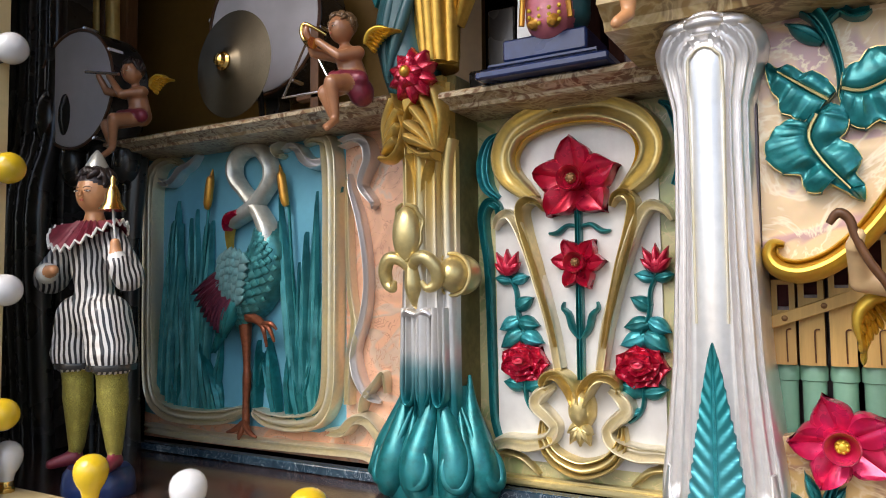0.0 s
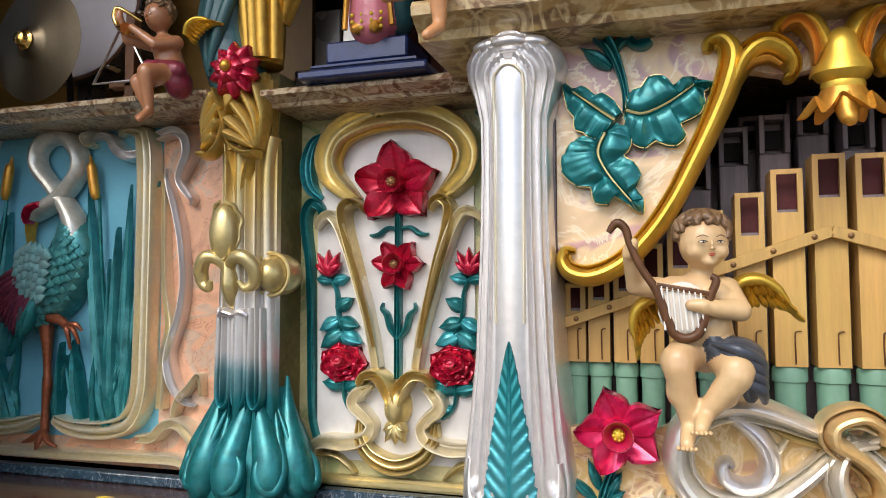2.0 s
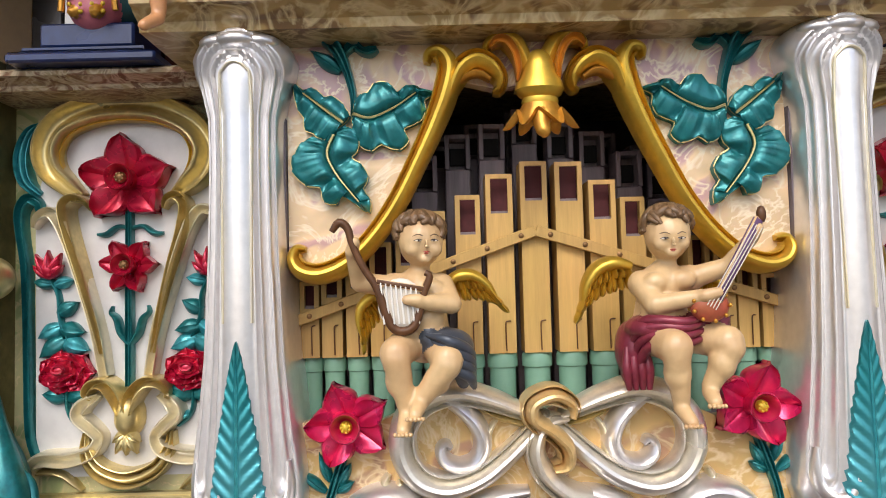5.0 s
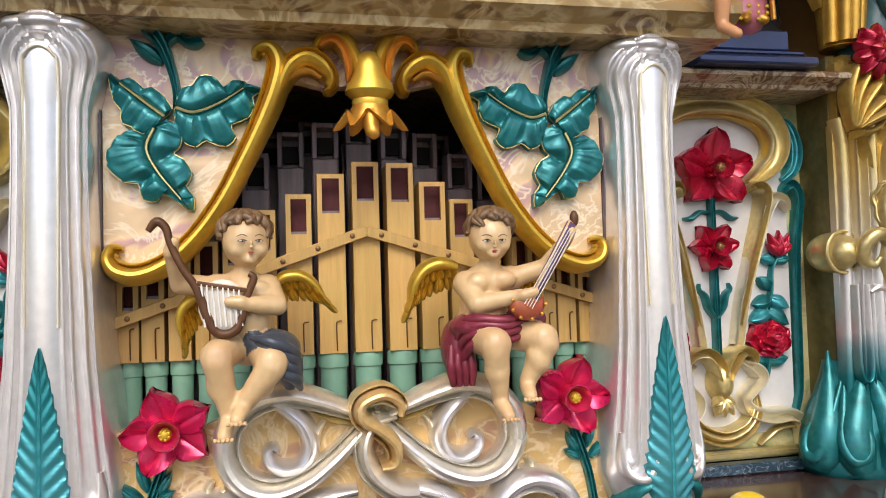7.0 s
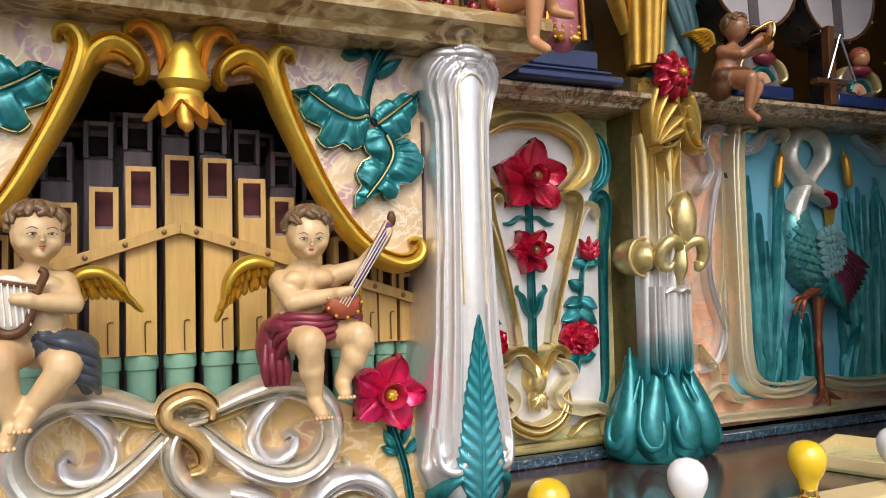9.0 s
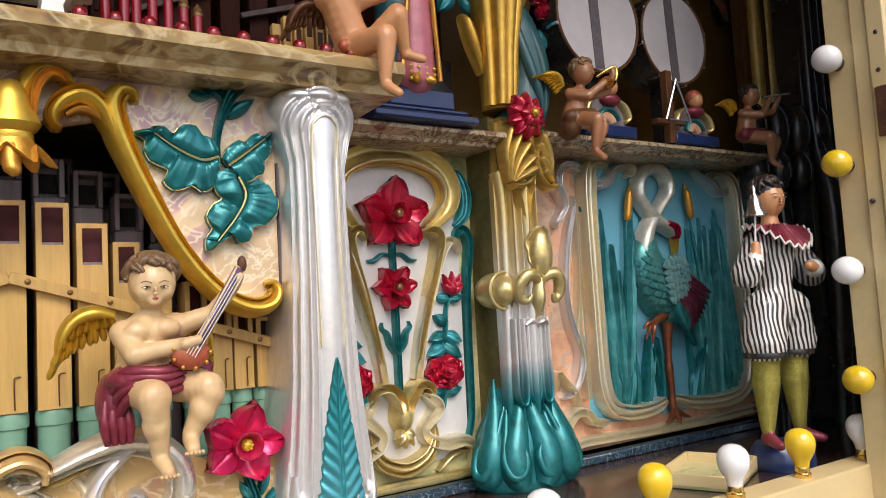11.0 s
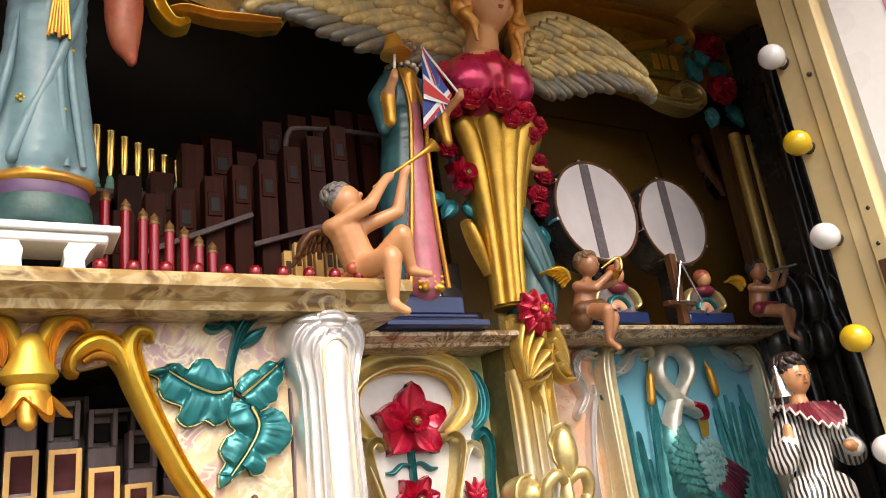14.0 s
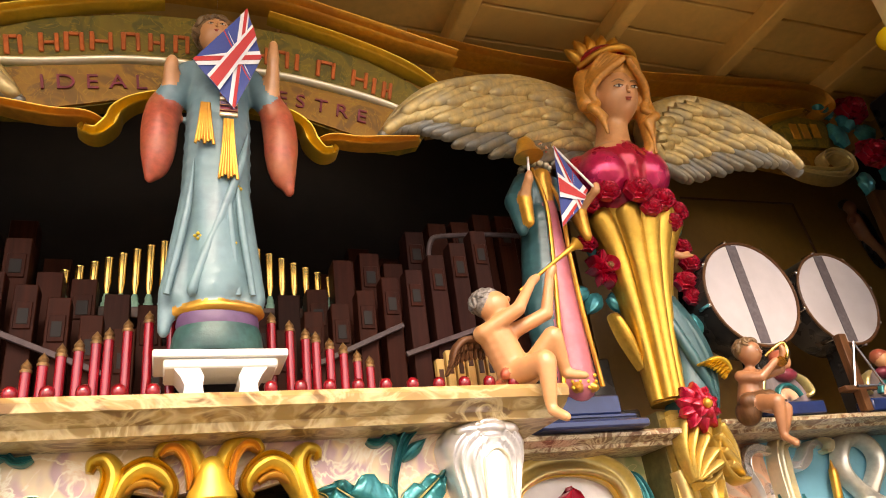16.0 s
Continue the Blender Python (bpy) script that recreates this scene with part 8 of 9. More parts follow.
for s in (1, -1):
    MIR = s
    dz = 0.0 if s > 0 else 0.02
    co = thing("silver_column", (COLX, 0, 1.15), "silver bronzed carved column with arched flutes and a turquoise leaf", "column", "silver columns")
    b = B()
    zs = [z for z in np.linspace(1.15, 1.9195, 150)]
    rows = []
    for z in zs:
        hw = half_at(z)
        row = [Vector((COLX - hw, 0.10, z))]
        for j in range(81):
            u = -1 + 2 * j / 80
            x = COLX + u * hw
            row.append(Vector((x, col_y(x, z) + mould_at(u, z), z)))
        row.append(Vector((COLX + hw, 0.10, z)))
        rows.append([b.verts.new(v) for v in row])
    for i in range(len(rows) - 1):
        for j in range(len(rows[0]) - 1):
            b.faces.new((rows[i][j], rows[i][j + 1], rows[i + 1][j + 1], rows[i + 1][j]))
        b.faces.new((rows[i][0], rows[i + 1][0], rows[i + 1][-1], rows[i][-1]))
    b.faces.new(rows[0])
    b.faces.new(rows[-1])
    part("shaft", b, COLUMN_FADE, co, angle=75)
    b = B()
    ribbon(b, [(COLX - 0.020, 1.50, .0016), (COLX - 0.021, 1.70, .0018), (COLX - 0.022, 1.83, .0020), (COLX - 0.016, 1.853, .0020), (COLX, 1.862, .0020), (COLX + 0.016, 1.853, .0020), (COLX + 0.022, 1.83, .0020), (COLX + 0.021, 1.70, .0018), (COLX + 0.020, 1.50, .0016)], 0.003, lambda x, z: col_y(x, z) - 0.002, ROUND, 5)
    part("centre_line", b, CREAM, co, "thin cream line round the centre flute")
    for u in (-1, 0, 1):
        b = B()
        blob(b, (COLX + u * 0.026, -0.036 + 0.012 * abs(u), 1.896), (0.032, 0.028, 0.014), seg=16)
        part("capital_lobe", b, SILVER, co)
    # turquoise feathered leaf
    tip = 1.484 if s > 0 else 1.476
    b = B()
    rows = []
    for i in range(73):
        u = i / 72
        z = 1.175 + (tip - 1.175) * u
        w = (0.047 * (1 - u) ** 0.80 * min(1, 0.35 + 3 * u) + 0.0006) * (1 + 0.13 * ((u * 15) % 1.0 - 0.5) * (1 if u < 0.97 else 0))
        row = []
        for j in range(21):
            v = -1 + j / 10
            zz = z + 0.012 * abs(v) * (1 - u)
            x = COLX + v * w
            h = 0.0045 + 0.005 * (1 - u) * (1 - v * v) + 0.0030 * math.sin((u * 15 - abs(v) * 1.1) * 2 * math.pi) * abs(v) ** 0.5 * (1 - u) ** 0.4 - 0.005 * math.exp(-(v / 0.12) ** 2) * (1 - u) ** 0.5
            row.append(Vector((x, col_y(x, zz) - 0.004 - max(h, 0.001), zz)))
        rows.append(row)
    sheet(b, rows, 0.0)
    lf = part("leaf", b, LEAF_FADE, co, "turquoise feathered leaf", angle=70)
    b = B()
    ribbon(b, [(COLX, 1.185, .0028), (COLX, 1.30, .0028), (COLX, 1.40, .002), (COLX, tip - 0.03, .0006)], 0.004, lambda x, z: col_y(x, z) - 0.008, RIDGE, 6)
    part("rib", b, TEALLITE, lf)
    # teal foot
    b = B()
    lathe(b, [(0.060, 1.1502), (0.063, 1.158), (0.060, 1.168), (0.055, 1.176), (0.056, 1.20), (0.045, 1.215)], COLX, 0.0, 28, sy=0.85)
    part("foot", b, TEAL, co, "dark teal foot")
    for e in (-1, 1):
        b = B()
        ribbon(b, [(COLX + e * 0.020, 1.32, .003), (COLX + e * 0.022, 1.275, .006), (COLX + e * 0.036, 1.247, .008), (COLX + e * 0.056, 1.248, .008), (COLX + e * 0.066, 1.270, .0065), (COLX + e * 0.064, 1.31, .003)], 0.010, lambda x, z: col_y(x, z) - 0.001, ROUND, 6)
        part("foot_curl", b, SILVER, co)
        b = B()
        ribbon(b, [(COLX + e * 0.030, 1.236, .006), (COLX + e * 0.052, 1.222, .010), (COLX + e * 0.062, 1.196, .010), (COLX + e * 0.052, 1.172, .006)], 0.016, lambda x, z: col_y(x, z) + 0.002, ROUND, 6)
        part("foot_leaf", b, TEAL, co)

    # ---- gilt and silver pier between the rose and crane panels ----
    PX = 0.985
    pi_ = thing("gilt_pier", (PX, 0.2, 1.15), "gilt and silver carved pier with lily bud, on a teal foot", "pier", "gilt piers")
    b = B()
    box(b, 0.928, 1.045, 0.19, 0.498, 1.15, 1.97, 0.004)
    part("core", b, PIERSIDE, pi_, "dark bronze gilt core")
    zs = [1.30, 1.36, 1.45, 1.56, 1.66, 1.78, 1.84]
    hw = [.066, .061, .057, .054, .050, .050, .060]
    for k, u in enumerate((-0.86, -0.44, 0.0, 0.44, 0.86)):
        b = B()
        ribbon(b, [(PX + u * h, z, .0125) for z, h in zip(zs, hw)], 0.020 + 0.012 * (1 - abs(u)), 0.192 - 0.020 * (1 - u * u), HOLLOW if k % 2 else ROUND, 4)
        part("reed", b, PIER_FADE, pi_)
    b = B()
    box(b, 0.925, 1.045, 0.17, 0.21, 1.30, 1.84, 0.012, seg=3)
    part("shaft", b, PIER_FADE, pi_)
    # long looped flutes, rounded at their lower ends
    for u in (-0.036, -0.002, 0.032):
        b = B()
        ribbon(b, [(PX + u - 0.0115, 1.515, .0036), (PX + u - 0.0125, 1.43, .0042), (PX + u - 0.0135, 1.365, .0046), (PX + u - 0.009, 1.338, .005), (PX + u, 1.330, .005), (PX + u + 0.009, 1.338, .005), (PX + u + 0.0135, 1.365, .0046), (PX + u + 0.0125, 1.43, .0042), (PX + u + 0.0115, 1.515, .0036)], 0.016, 0.160, ROUND, 6)
        part("looped_flute", b, PIER_FADE, pi_)
    # lily bud with curled sepals
    b = B()
    blob(b, (PX + 0.022, 0.135, 1.655), (0.029, 0.026, 0.056), seg=20)
    bud = part("bud", b, PALEGOLD, pi_)
    for e in (-1, 1):
        b = B()
        tube(b, [(PX + 0.022 + e * w_, 0.124 + 0.03 * (w_ / 0.036) ** 2, z_) for w_, z_ in ((0.004, 1.604), (0.014, 1.618), (0.026, 1.640), (0.027, 1.660), (0.030, 1.680), (0.023, 1.697), (0.020, 1.706), (0.004, 1.713))], [0.003, 0.004, 0.005, 0.004, 0.005, 0.004, 0.0045, 0.003], 8, 4)
        part("bud_rim", b, PALEGOLD, bud)
    b = B()
    ribbon(b, [(PX + 0.02, 1.628, .010), (PX + 0.015, 1.595, .016), (PX + 0.012, 1.555, .020), (PX + 0.010, 1.522, .010), (PX + 0.010, 1.512, .004)], 0.045, 0.165, ROUND, 6)
    part("tongue", b, PALEGOLD, pi_)
    for e, sp in ((-1, 1.1), (1, 1.0)):
        b = B()
        tube(b, [(PX + 0.016, 0.140, 1.585), (PX + 0.016 + e * 0.016 * sp, 0.128, 1.606), (PX + 0.016 + e * 0.038 * sp, 0.124, 1.609), (PX + 0.016 + e * 0.054 * sp, 0.132, 1.588), (PX + 0.016 + e * 0.052 * sp, 0.138, 1.562), (PX + 0.016 + e * 0.036 * sp, 0.132, 1.552), (PX + 0.016 + e * 0.028 * sp, 0.126, 1.566)], [0.008, 0.0115, 0.0135, 0.014, 0.012, 0.008, 0.004], 12, 5)
        part("curled_sepal", b, PALEGOLD, pi_)
    b = B()
    blob(b, (PX - 0.058, 0.20, 1.578), (0.036, 0.062, 0.040), seg=24)
    for yy in (0.17,):
        tube(b, [(PX - 0.058 + 0.036 * math.cos(a), yy, 1.578 + 0.040 * math.sin(a)) for a in np.linspace(0, 6.28, 24, endpoint=False)], 0.004, 8, 1, closed=True)
    part("side_curl", b, PALEGOLD, pi_)
    b = B()
    ribbon(b, [(PX - 0.022, 1.500, .006), (PX - 0.01, 1.508, .009), (PX + 0.01, 1.503, .009), (PX + 0.03, 1.508, .009), (PX + 0.042, 1.500, .006)], 0.022, 0.16, ROUND, 5)
    part("collar", b, SILVER, pi_, "silver collar under the lily")
    # capital leaf and rosette
    b = B()
    box(b, 0.93, 1.045, 0.155, 0.30, 1.80, 1.965, 0.016, seg=3)
    cap = part("capital", b, OCHREGOLD, pi_)
    # two furled acanthus leaves, their lobes fanned from the lower corners
    for fx, fz, heads in ((0.945, 1.812, ((0.950, 1.938), (0.972, 1.922), (0.992, 1.900), (1.004, 1.870), (1.003, 1.842))), (1.062, 1.816, ((1.040, 1.925), (1.024, 1.902), (1.022, 1.870), (1.026, 1.840)))):
        for k, (hx, hz) in enumerate(heads):
            b = B()
            mx, mz = (fx + hx) / 2 + 0.10 * (fz - hz) * (1 if fx < PX else -1), (fz + hz) / 2
            ribbon(b, [(fx, fz, .004), (mx, mz, .009), (hx * 0.85 + mx * 0.15, hz * 0.85 + mz * 0.15, .0115), (hx, hz, .007)], 0.034, 0.160 - 0.004 * k, ROUND, 6)
            part("leaf_lobe", b, OCHREGOLD, cap)
        b = B()
        ribbon(b, [(heads[0][0], heads[0][1] + 0.008, .004), (heads[2][0] * 0.5 + 0.5 * 1.013, heads[2][1], .004), (1.013 + (0.0 if fx < PX else 0.004), 1.865, .004), (heads[-1][0], heads[-1][1] - 0.014, .005), ((fx + heads[-1][0]) / 2, 1.806, .006), (fx, fz - 0.010, .008)], 0.040, 0.156, ROUND, 6)
        part("leaf_rim", b, OCHREGOLD, cap)
    b = B()
    ribbon(b, [(PX - 0.03, 1.81, .01), (PX - 0.01, 1.77, .010), (PX - 0.002, 1.70, .008)], 0.03, 0.17, RIDGE, 5)
    ribbon(b, [(PX + 0.03, 1.81, .01), (PX + 0.012, 1.77, .010), (PX + 0.006, 1.70, .008)], 0.03, 0.17, RIDGE, 5)
    part("neck_rib", b, OCHREGOLD, cap)
    # teal foot with looped leaves
    b = B()
    foot_line = [(0.116, 1.1502), (0.124, 1.162), (0.122, 1.180), (0.121, 1.205), (0.116, 1.235), (0.104, 1.268), (0.088, 1.300), (0.076, 1.330), (0.067, 1.365)]
    lathe(b, foot_line, PX, 0.22, 36, sy=0.75)
    ft = part("foot", b, [TEAL], pi_, "dark teal looped foot")
    for i in range(5):
        a0 = math.pi * (1 + (i + 0.5) / 5) + 0.05 * math.sin(2.3 * i)
        e = 1 if i % 2 else -1

        def on_foot(da, z_, out):
            r_ = float(np.interp(z_, [q for _, q in foot_line], [q for q, _ in foot_line])) + out
            return (PX + r_ * math.cos(a0 + e * da), 0.22 + 0.75 * r_ * math.sin(a0 + e * da), z_)
        b = B()
        tube(b, [on_foot(*q) for q in ((0.20, 1.385, 0.002), (0.12, 1.335, 0.0), (0.0, 1.285, -0.006), (-0.08, 1.235, -0.008), (-0.04, 1.195, -0.006), (0.06, 1.165, -0.006))], [0.003, 0.012, 0.024, 0.033, 0.034, 0.022], 16, 6)
        part("foot_bulb", b, TEAL, ft)
        b = B()
        tube(b, [on_foot(*q) for q in ((-0.30, 1.330, 0.002), (-0.24, 1.275, 0.008), (-0.22, 1.225, 0.016), (-0.08, 1.190, 0.022), (0.10, 1.196, 0.022), (0.16, 1.228, 0.018), (0.08, 1.252, 0.018))], [0.003, 0.008, 0.010, 0.011, 0.010, 0.008, 0.003], 10, 5)
        part("foot_leaf", b, TEAL, ft)
    # rosette
    ro = thing("carved_rosette", (PX, 0.12, 1.96), "crimson ten-petalled carved rosette", "carving", "pier rosettes")
    rz, rx = 1.957, 0.982
    for ring, (cnt, rad, yo, hi) in enumerate(((10, .054, 0.128, .024), (6, .032, 0.110, .020))):
        for i in range(cnt):
            b = B()
            petal(b, rx, rz, yo, 18 + 36 * ring + 360 * i / cnt, rad, rad * (0.33 if ring == 0 else 0.5), hi, -0.7, 0.12, 0.3, 0.6, 7, 6)
            part("petal", b, CRIMSON, ro)
    b = B()
    blob(b, (rx, 0.09, rz), (0.011, 0.010, 0.011))
    part("boss", b, DEEPGOLD, ro, "gilt boss")
MIR = 1

# ---- rose panels ----
RX = 0.712


def mx(pts):
    return [(2 * RX - p[0], *p[1:]) for p in pts]


for s in (1, -1):
    MIR = s
    rp = thing("carved_rose_relief", (RX, 0.28, 1.15), "white carved panel with crimson roses and pale gilt scrolls", "panel", "rose panels")
    b = B()
    slab(b, [(0.50, 1.172), (0.93, 1.172), (0.93, 1.903), (0.50, 1.903)], 0.285, 0.31)
    part("ground_board", b, OLIVE, rp, "olive marbled ground board")
    b = B()
    slab(b, [(0.56, 1.25), (0.60, 1.22), (0.82, 1.22), (0.885, 1.27), (0.888, 1.70), (0.868, 1.80), (0.82, 1.865), (0.715, 1.885), (0.61, 1.865), (0.565, 1.80)], 0.279, 0.286)
    part("white_board", b, PANELWHITE, rp, "white painted field")
    b = B()
    ribbon(b, [(0.795, 1.722, .010), (0.822, 1.744, .019), (0.850, 1.775, .024), (0.856, 1.815, .026), (0.832, 1.855, .027), (0.775, 1.880, .027), (0.712, 1.886, .027), (0.650, 1.878, .027), (0.594, 1.850, .027), (0.568, 1.81, .026), (0.575, 1.77, .024), (0.602, 1.742, .019), (0.629, 1.722, .010)], 0.040, 0.279, FLUTE, 7)
    arch = part("arch_moulding", b, PALEGOLD, rp)
    b = B()
    ribbon(b, [(0.818, 1.755, .004), (0.835, 1.785, .007), (0.833, 1.815, .008), (0.812, 1.845, .009), (0.765, 1.862, .009), (0.712, 1.867, .009), (0.66, 1.862, .009), (0.612, 1.842, .009), (0.592, 1.812, .008), (0.592, 1.782, .007), (0.607, 1.755, .004)], 0.014, 0.262, HOLLOW, 6)
    part("arch_lining", b, GOLD, arch, "bright gilt lining of the arch")
    for f in (lambda q: q, mx):
        b = B()
        ribbon(b, f([(0.884, 1.668, .004), (0.872, 1.687, .009), (0.848, 1.694, .012), (0.829, 1.672, .0125), (0.808, 1.62, .012), (0.784, 1.545, .0115), (0.765, 1.475, .011), (0.752, 1.40, .010)]), 0.034, 0.279, FLUTE, 7)
        part("outer_strap", b, CREAM, rp)
        b = B()
        ribbon(b, f([(0.777, 1.698, .003), (0.787, 1.714, .007), (0.806, 1.718, .010), (0.820, 1.700, .010), (0.812, 1.655, .009), (0.793, 1.59, .008), (0.772, 1.51, .006), (0.757, 1.44, .004)]), 0.046, 0.279, FLUTE, 7)
        part("inner_strap", b, PALEGOLD, rp)
        b = B()
        ribbon(b, f([(0.716, 1.335, .010), (0.728, 1.368, .013), (0.748, 1.388, .012), (0.772, 1.386, .010), (0.785, 1.370, .007), (0.779, 1.358, .003)]), 0.048, 0.279, FLUTE, 7)
        part("calyx_curl", b, PALEGOLD, rp)
        b = B()
        ribbon(b, f([(0.765, 1.365, .006), (0.790, 1.350, .014), (0.798, 1.330, .014), (0.775, 1.308, .013), (0.762, 1.29, .012), (0.775, 1.268, .014), (0.815, 1.256, .016), (0.862, 1.256, .014), (0.888, 1.24, .012), (0.894, 1.205, .012), (0.896, 1.176, .010)]), 0.034, 0.279, FLUTE, 7)
        part("base_volute", b, CREAM, rp)
        b = B()
        ribbon(b, f([(0.895, 1.225, .004), (0.865, 1.230, .006), (0.835, 1.225, .007), (0.815, 1.210, .006), (0.800, 1.196, .003)]), 0.02, 0.283, ROUND, 6)
        part("base_curl", b, PALEGOLD, rp)
    b = B()
    ribbon(b, [(0.636, 1.300, .006), (0.640, 1.265, .012), (0.664, 1.234, .016), (0.712, 1.218, .018), (0.760, 1.234, .016), (0.784, 1.265, .012), (0.788, 1.300, .006)], 0.036, 0.279, DOUBLE, 7)
    part("cup", b, PALEGOLD, rp)
    b = B()
    ribbon(b, [(0.712, 1.372, .008), (0.712, 1.345, .024), (0.712, 1.318, .026), (0.712, 1.300, .018), (0.712, 1.288, .008)], 0.042, 0.279, ROUND, 6)
    tul = part("tulip", b, PALEGOLD, rp)
    for a, l in ((-90, .04), (-62, .042), (-118, .042), (-35, .03), (-145, .03)):
        b = B()
        petal(b, 0.712, 1.300, 0.262, a, l, 0.010, 0.020, 0.6)
        part("tulip_tip", b, PALEGOLD, tul)
    b = B()
    box(b, 0.52, 0.905, 0.262, 0.287, 1.1725, 1.192, 0.006, seg=2)
    part("bottom_rail", b, PALEGOLD, rp)
    # teal vine up the outer edge
    b = B()
    ribbon(b, [(0.878, 1.248, .006), (0.893, 1.30, .0065), (0.896, 1.40, .007), (0.898, 1.50, .007), (0.901, 1.60, .008), (0.909, 1.66, .009), (0.910, 1.700, .010), (0.895, 1.722, .011), (0.878, 1.712, .009), (0.880, 1.695, .004)], 0.024, 0.283, FLUTE, 7)
    part("vine", b, TEAL, rp)
    b = B()
    ribbon(b, [(0.877, 1.730, .006), (0.901, 1.755, .013), (0.908, 1.80, .014), (0.895, 1.845, .010), (0.872, 1.862, .003)], 0.026, 0.285, DOUBLE, 7)
    part("vine_leaf", b, TEALLITE, rp)
    b = B()
    ribbon(b, [(0.536, 1.730, .006), (0.520, 1.765, .012), (0.518, 1.81, .014), (0.535, 1.865, .010), (0.56, 1.885, .003)], 0.026, 0.285, DOUBLE, 7)
    part("vine_leaf", b, TEALLITE, rp)
    # stem
    b = B()
    ribbon(b, [(0.712, 1.70, .006), (0.712, 1.62, .006), (0.712, 1.50, .0065), (0.712, 1.38, .0065)], 0.018, 0.279, DOUBLE, 5)
    stem = part("stem", b, TEAL, rp)
    for f in (lambda q: q, mx):
        b = B()
        ribbon(b, f([(0.714, 1.665, .004), (0.735, 1.668, .005), (0.755, 1.655, .006), (0.772, 1.655, .003)]), 0.014, 0.279, ROUND, 5)
        part("sprig", b, TEAL, stem)
        b = B()
        ribbon(b, f([(0.714, 1.455, .004), (0.728, 1.475, .006), (0.735, 1.500, .006), (0.746, 1.512, .004), (0.744, 1.524, .002)]), 0.022, 0.279, ROUND, 5)
        part("calyx_arm", b, TEAL, stem)
    flower(rp, 0.713, 1.752, 0.276, 0.086, 5, 88, CRIMSON, "rose_blossom", 0.036, 0.60, 0.22)
    flower(rp, 0.711, 1.597, 0.276, 0.053, 6, 62, CRIMSON, "rose_blossom", 0.028, 0.60, 0.30)
    for f in (lambda x: x, lambda x: 2 * RX - x):
        e = 1 if f(1.0) == 1.0 else -1
        # bud, leaves and full rose on each side
        b = B()
        blob(b, (f(0.855), 0.265, 1.592), (0.016, 0.014, 0.018))
        bud = part("rosebud", b, CRIMSON, rp)
        for a in (90, 62, 118, 40, 140):
            b = B()
            petal(b, f(0.855), 1.578, 0.266, a, 0.05 if a in (90, 62, 118) else 0.036, 0.009, 0.016, 1.0)
            part("petal", b, CRIMSON, bud)
        b = B()
        ribbon(b, [(f(0.857), 1.575, .004), (f(0.842), 1.545, .0045), (f(0.838), 1.50, .0045), (f(0.822), 1.455, .0045), (f(0.826), 1.36, .0045), (f(0.818), 1.325, .004), (f(0.798), 1.308, .004)], 0.014, 0.279, ROUND, 5)
        sg = part("twig", b, TEAL, rp)
        for x, z, a, l in ((0.852, 1.566, 10, .035), (0.848, 1.566, 168, .035), (0.842, 1.512, 150, .042), (0.838, 1.49, -28, .045), (0.838, 1.486, 190, .046), (0.830, 1.466, -35, .055), (0.832, 1.462, 200, .050), (0.826, 1.362, 165, .050), (0.826, 1.362, 10, .045), (0.820, 1.330, 200, .022), (0.803, 1.318, 60, .018)):
            b = B()
            petal(b, f(x), z, 0.277, a if e > 0 else 180 - a, l, l * 0.34, 0.018, 0.9)
            part("rose_leaf", b, TEAL if a % 4 else TEALLITE, sg)
        rosette(rp, f(0.824), 1.408, 0.276, 0.050, CRIMSON, "full_rose")

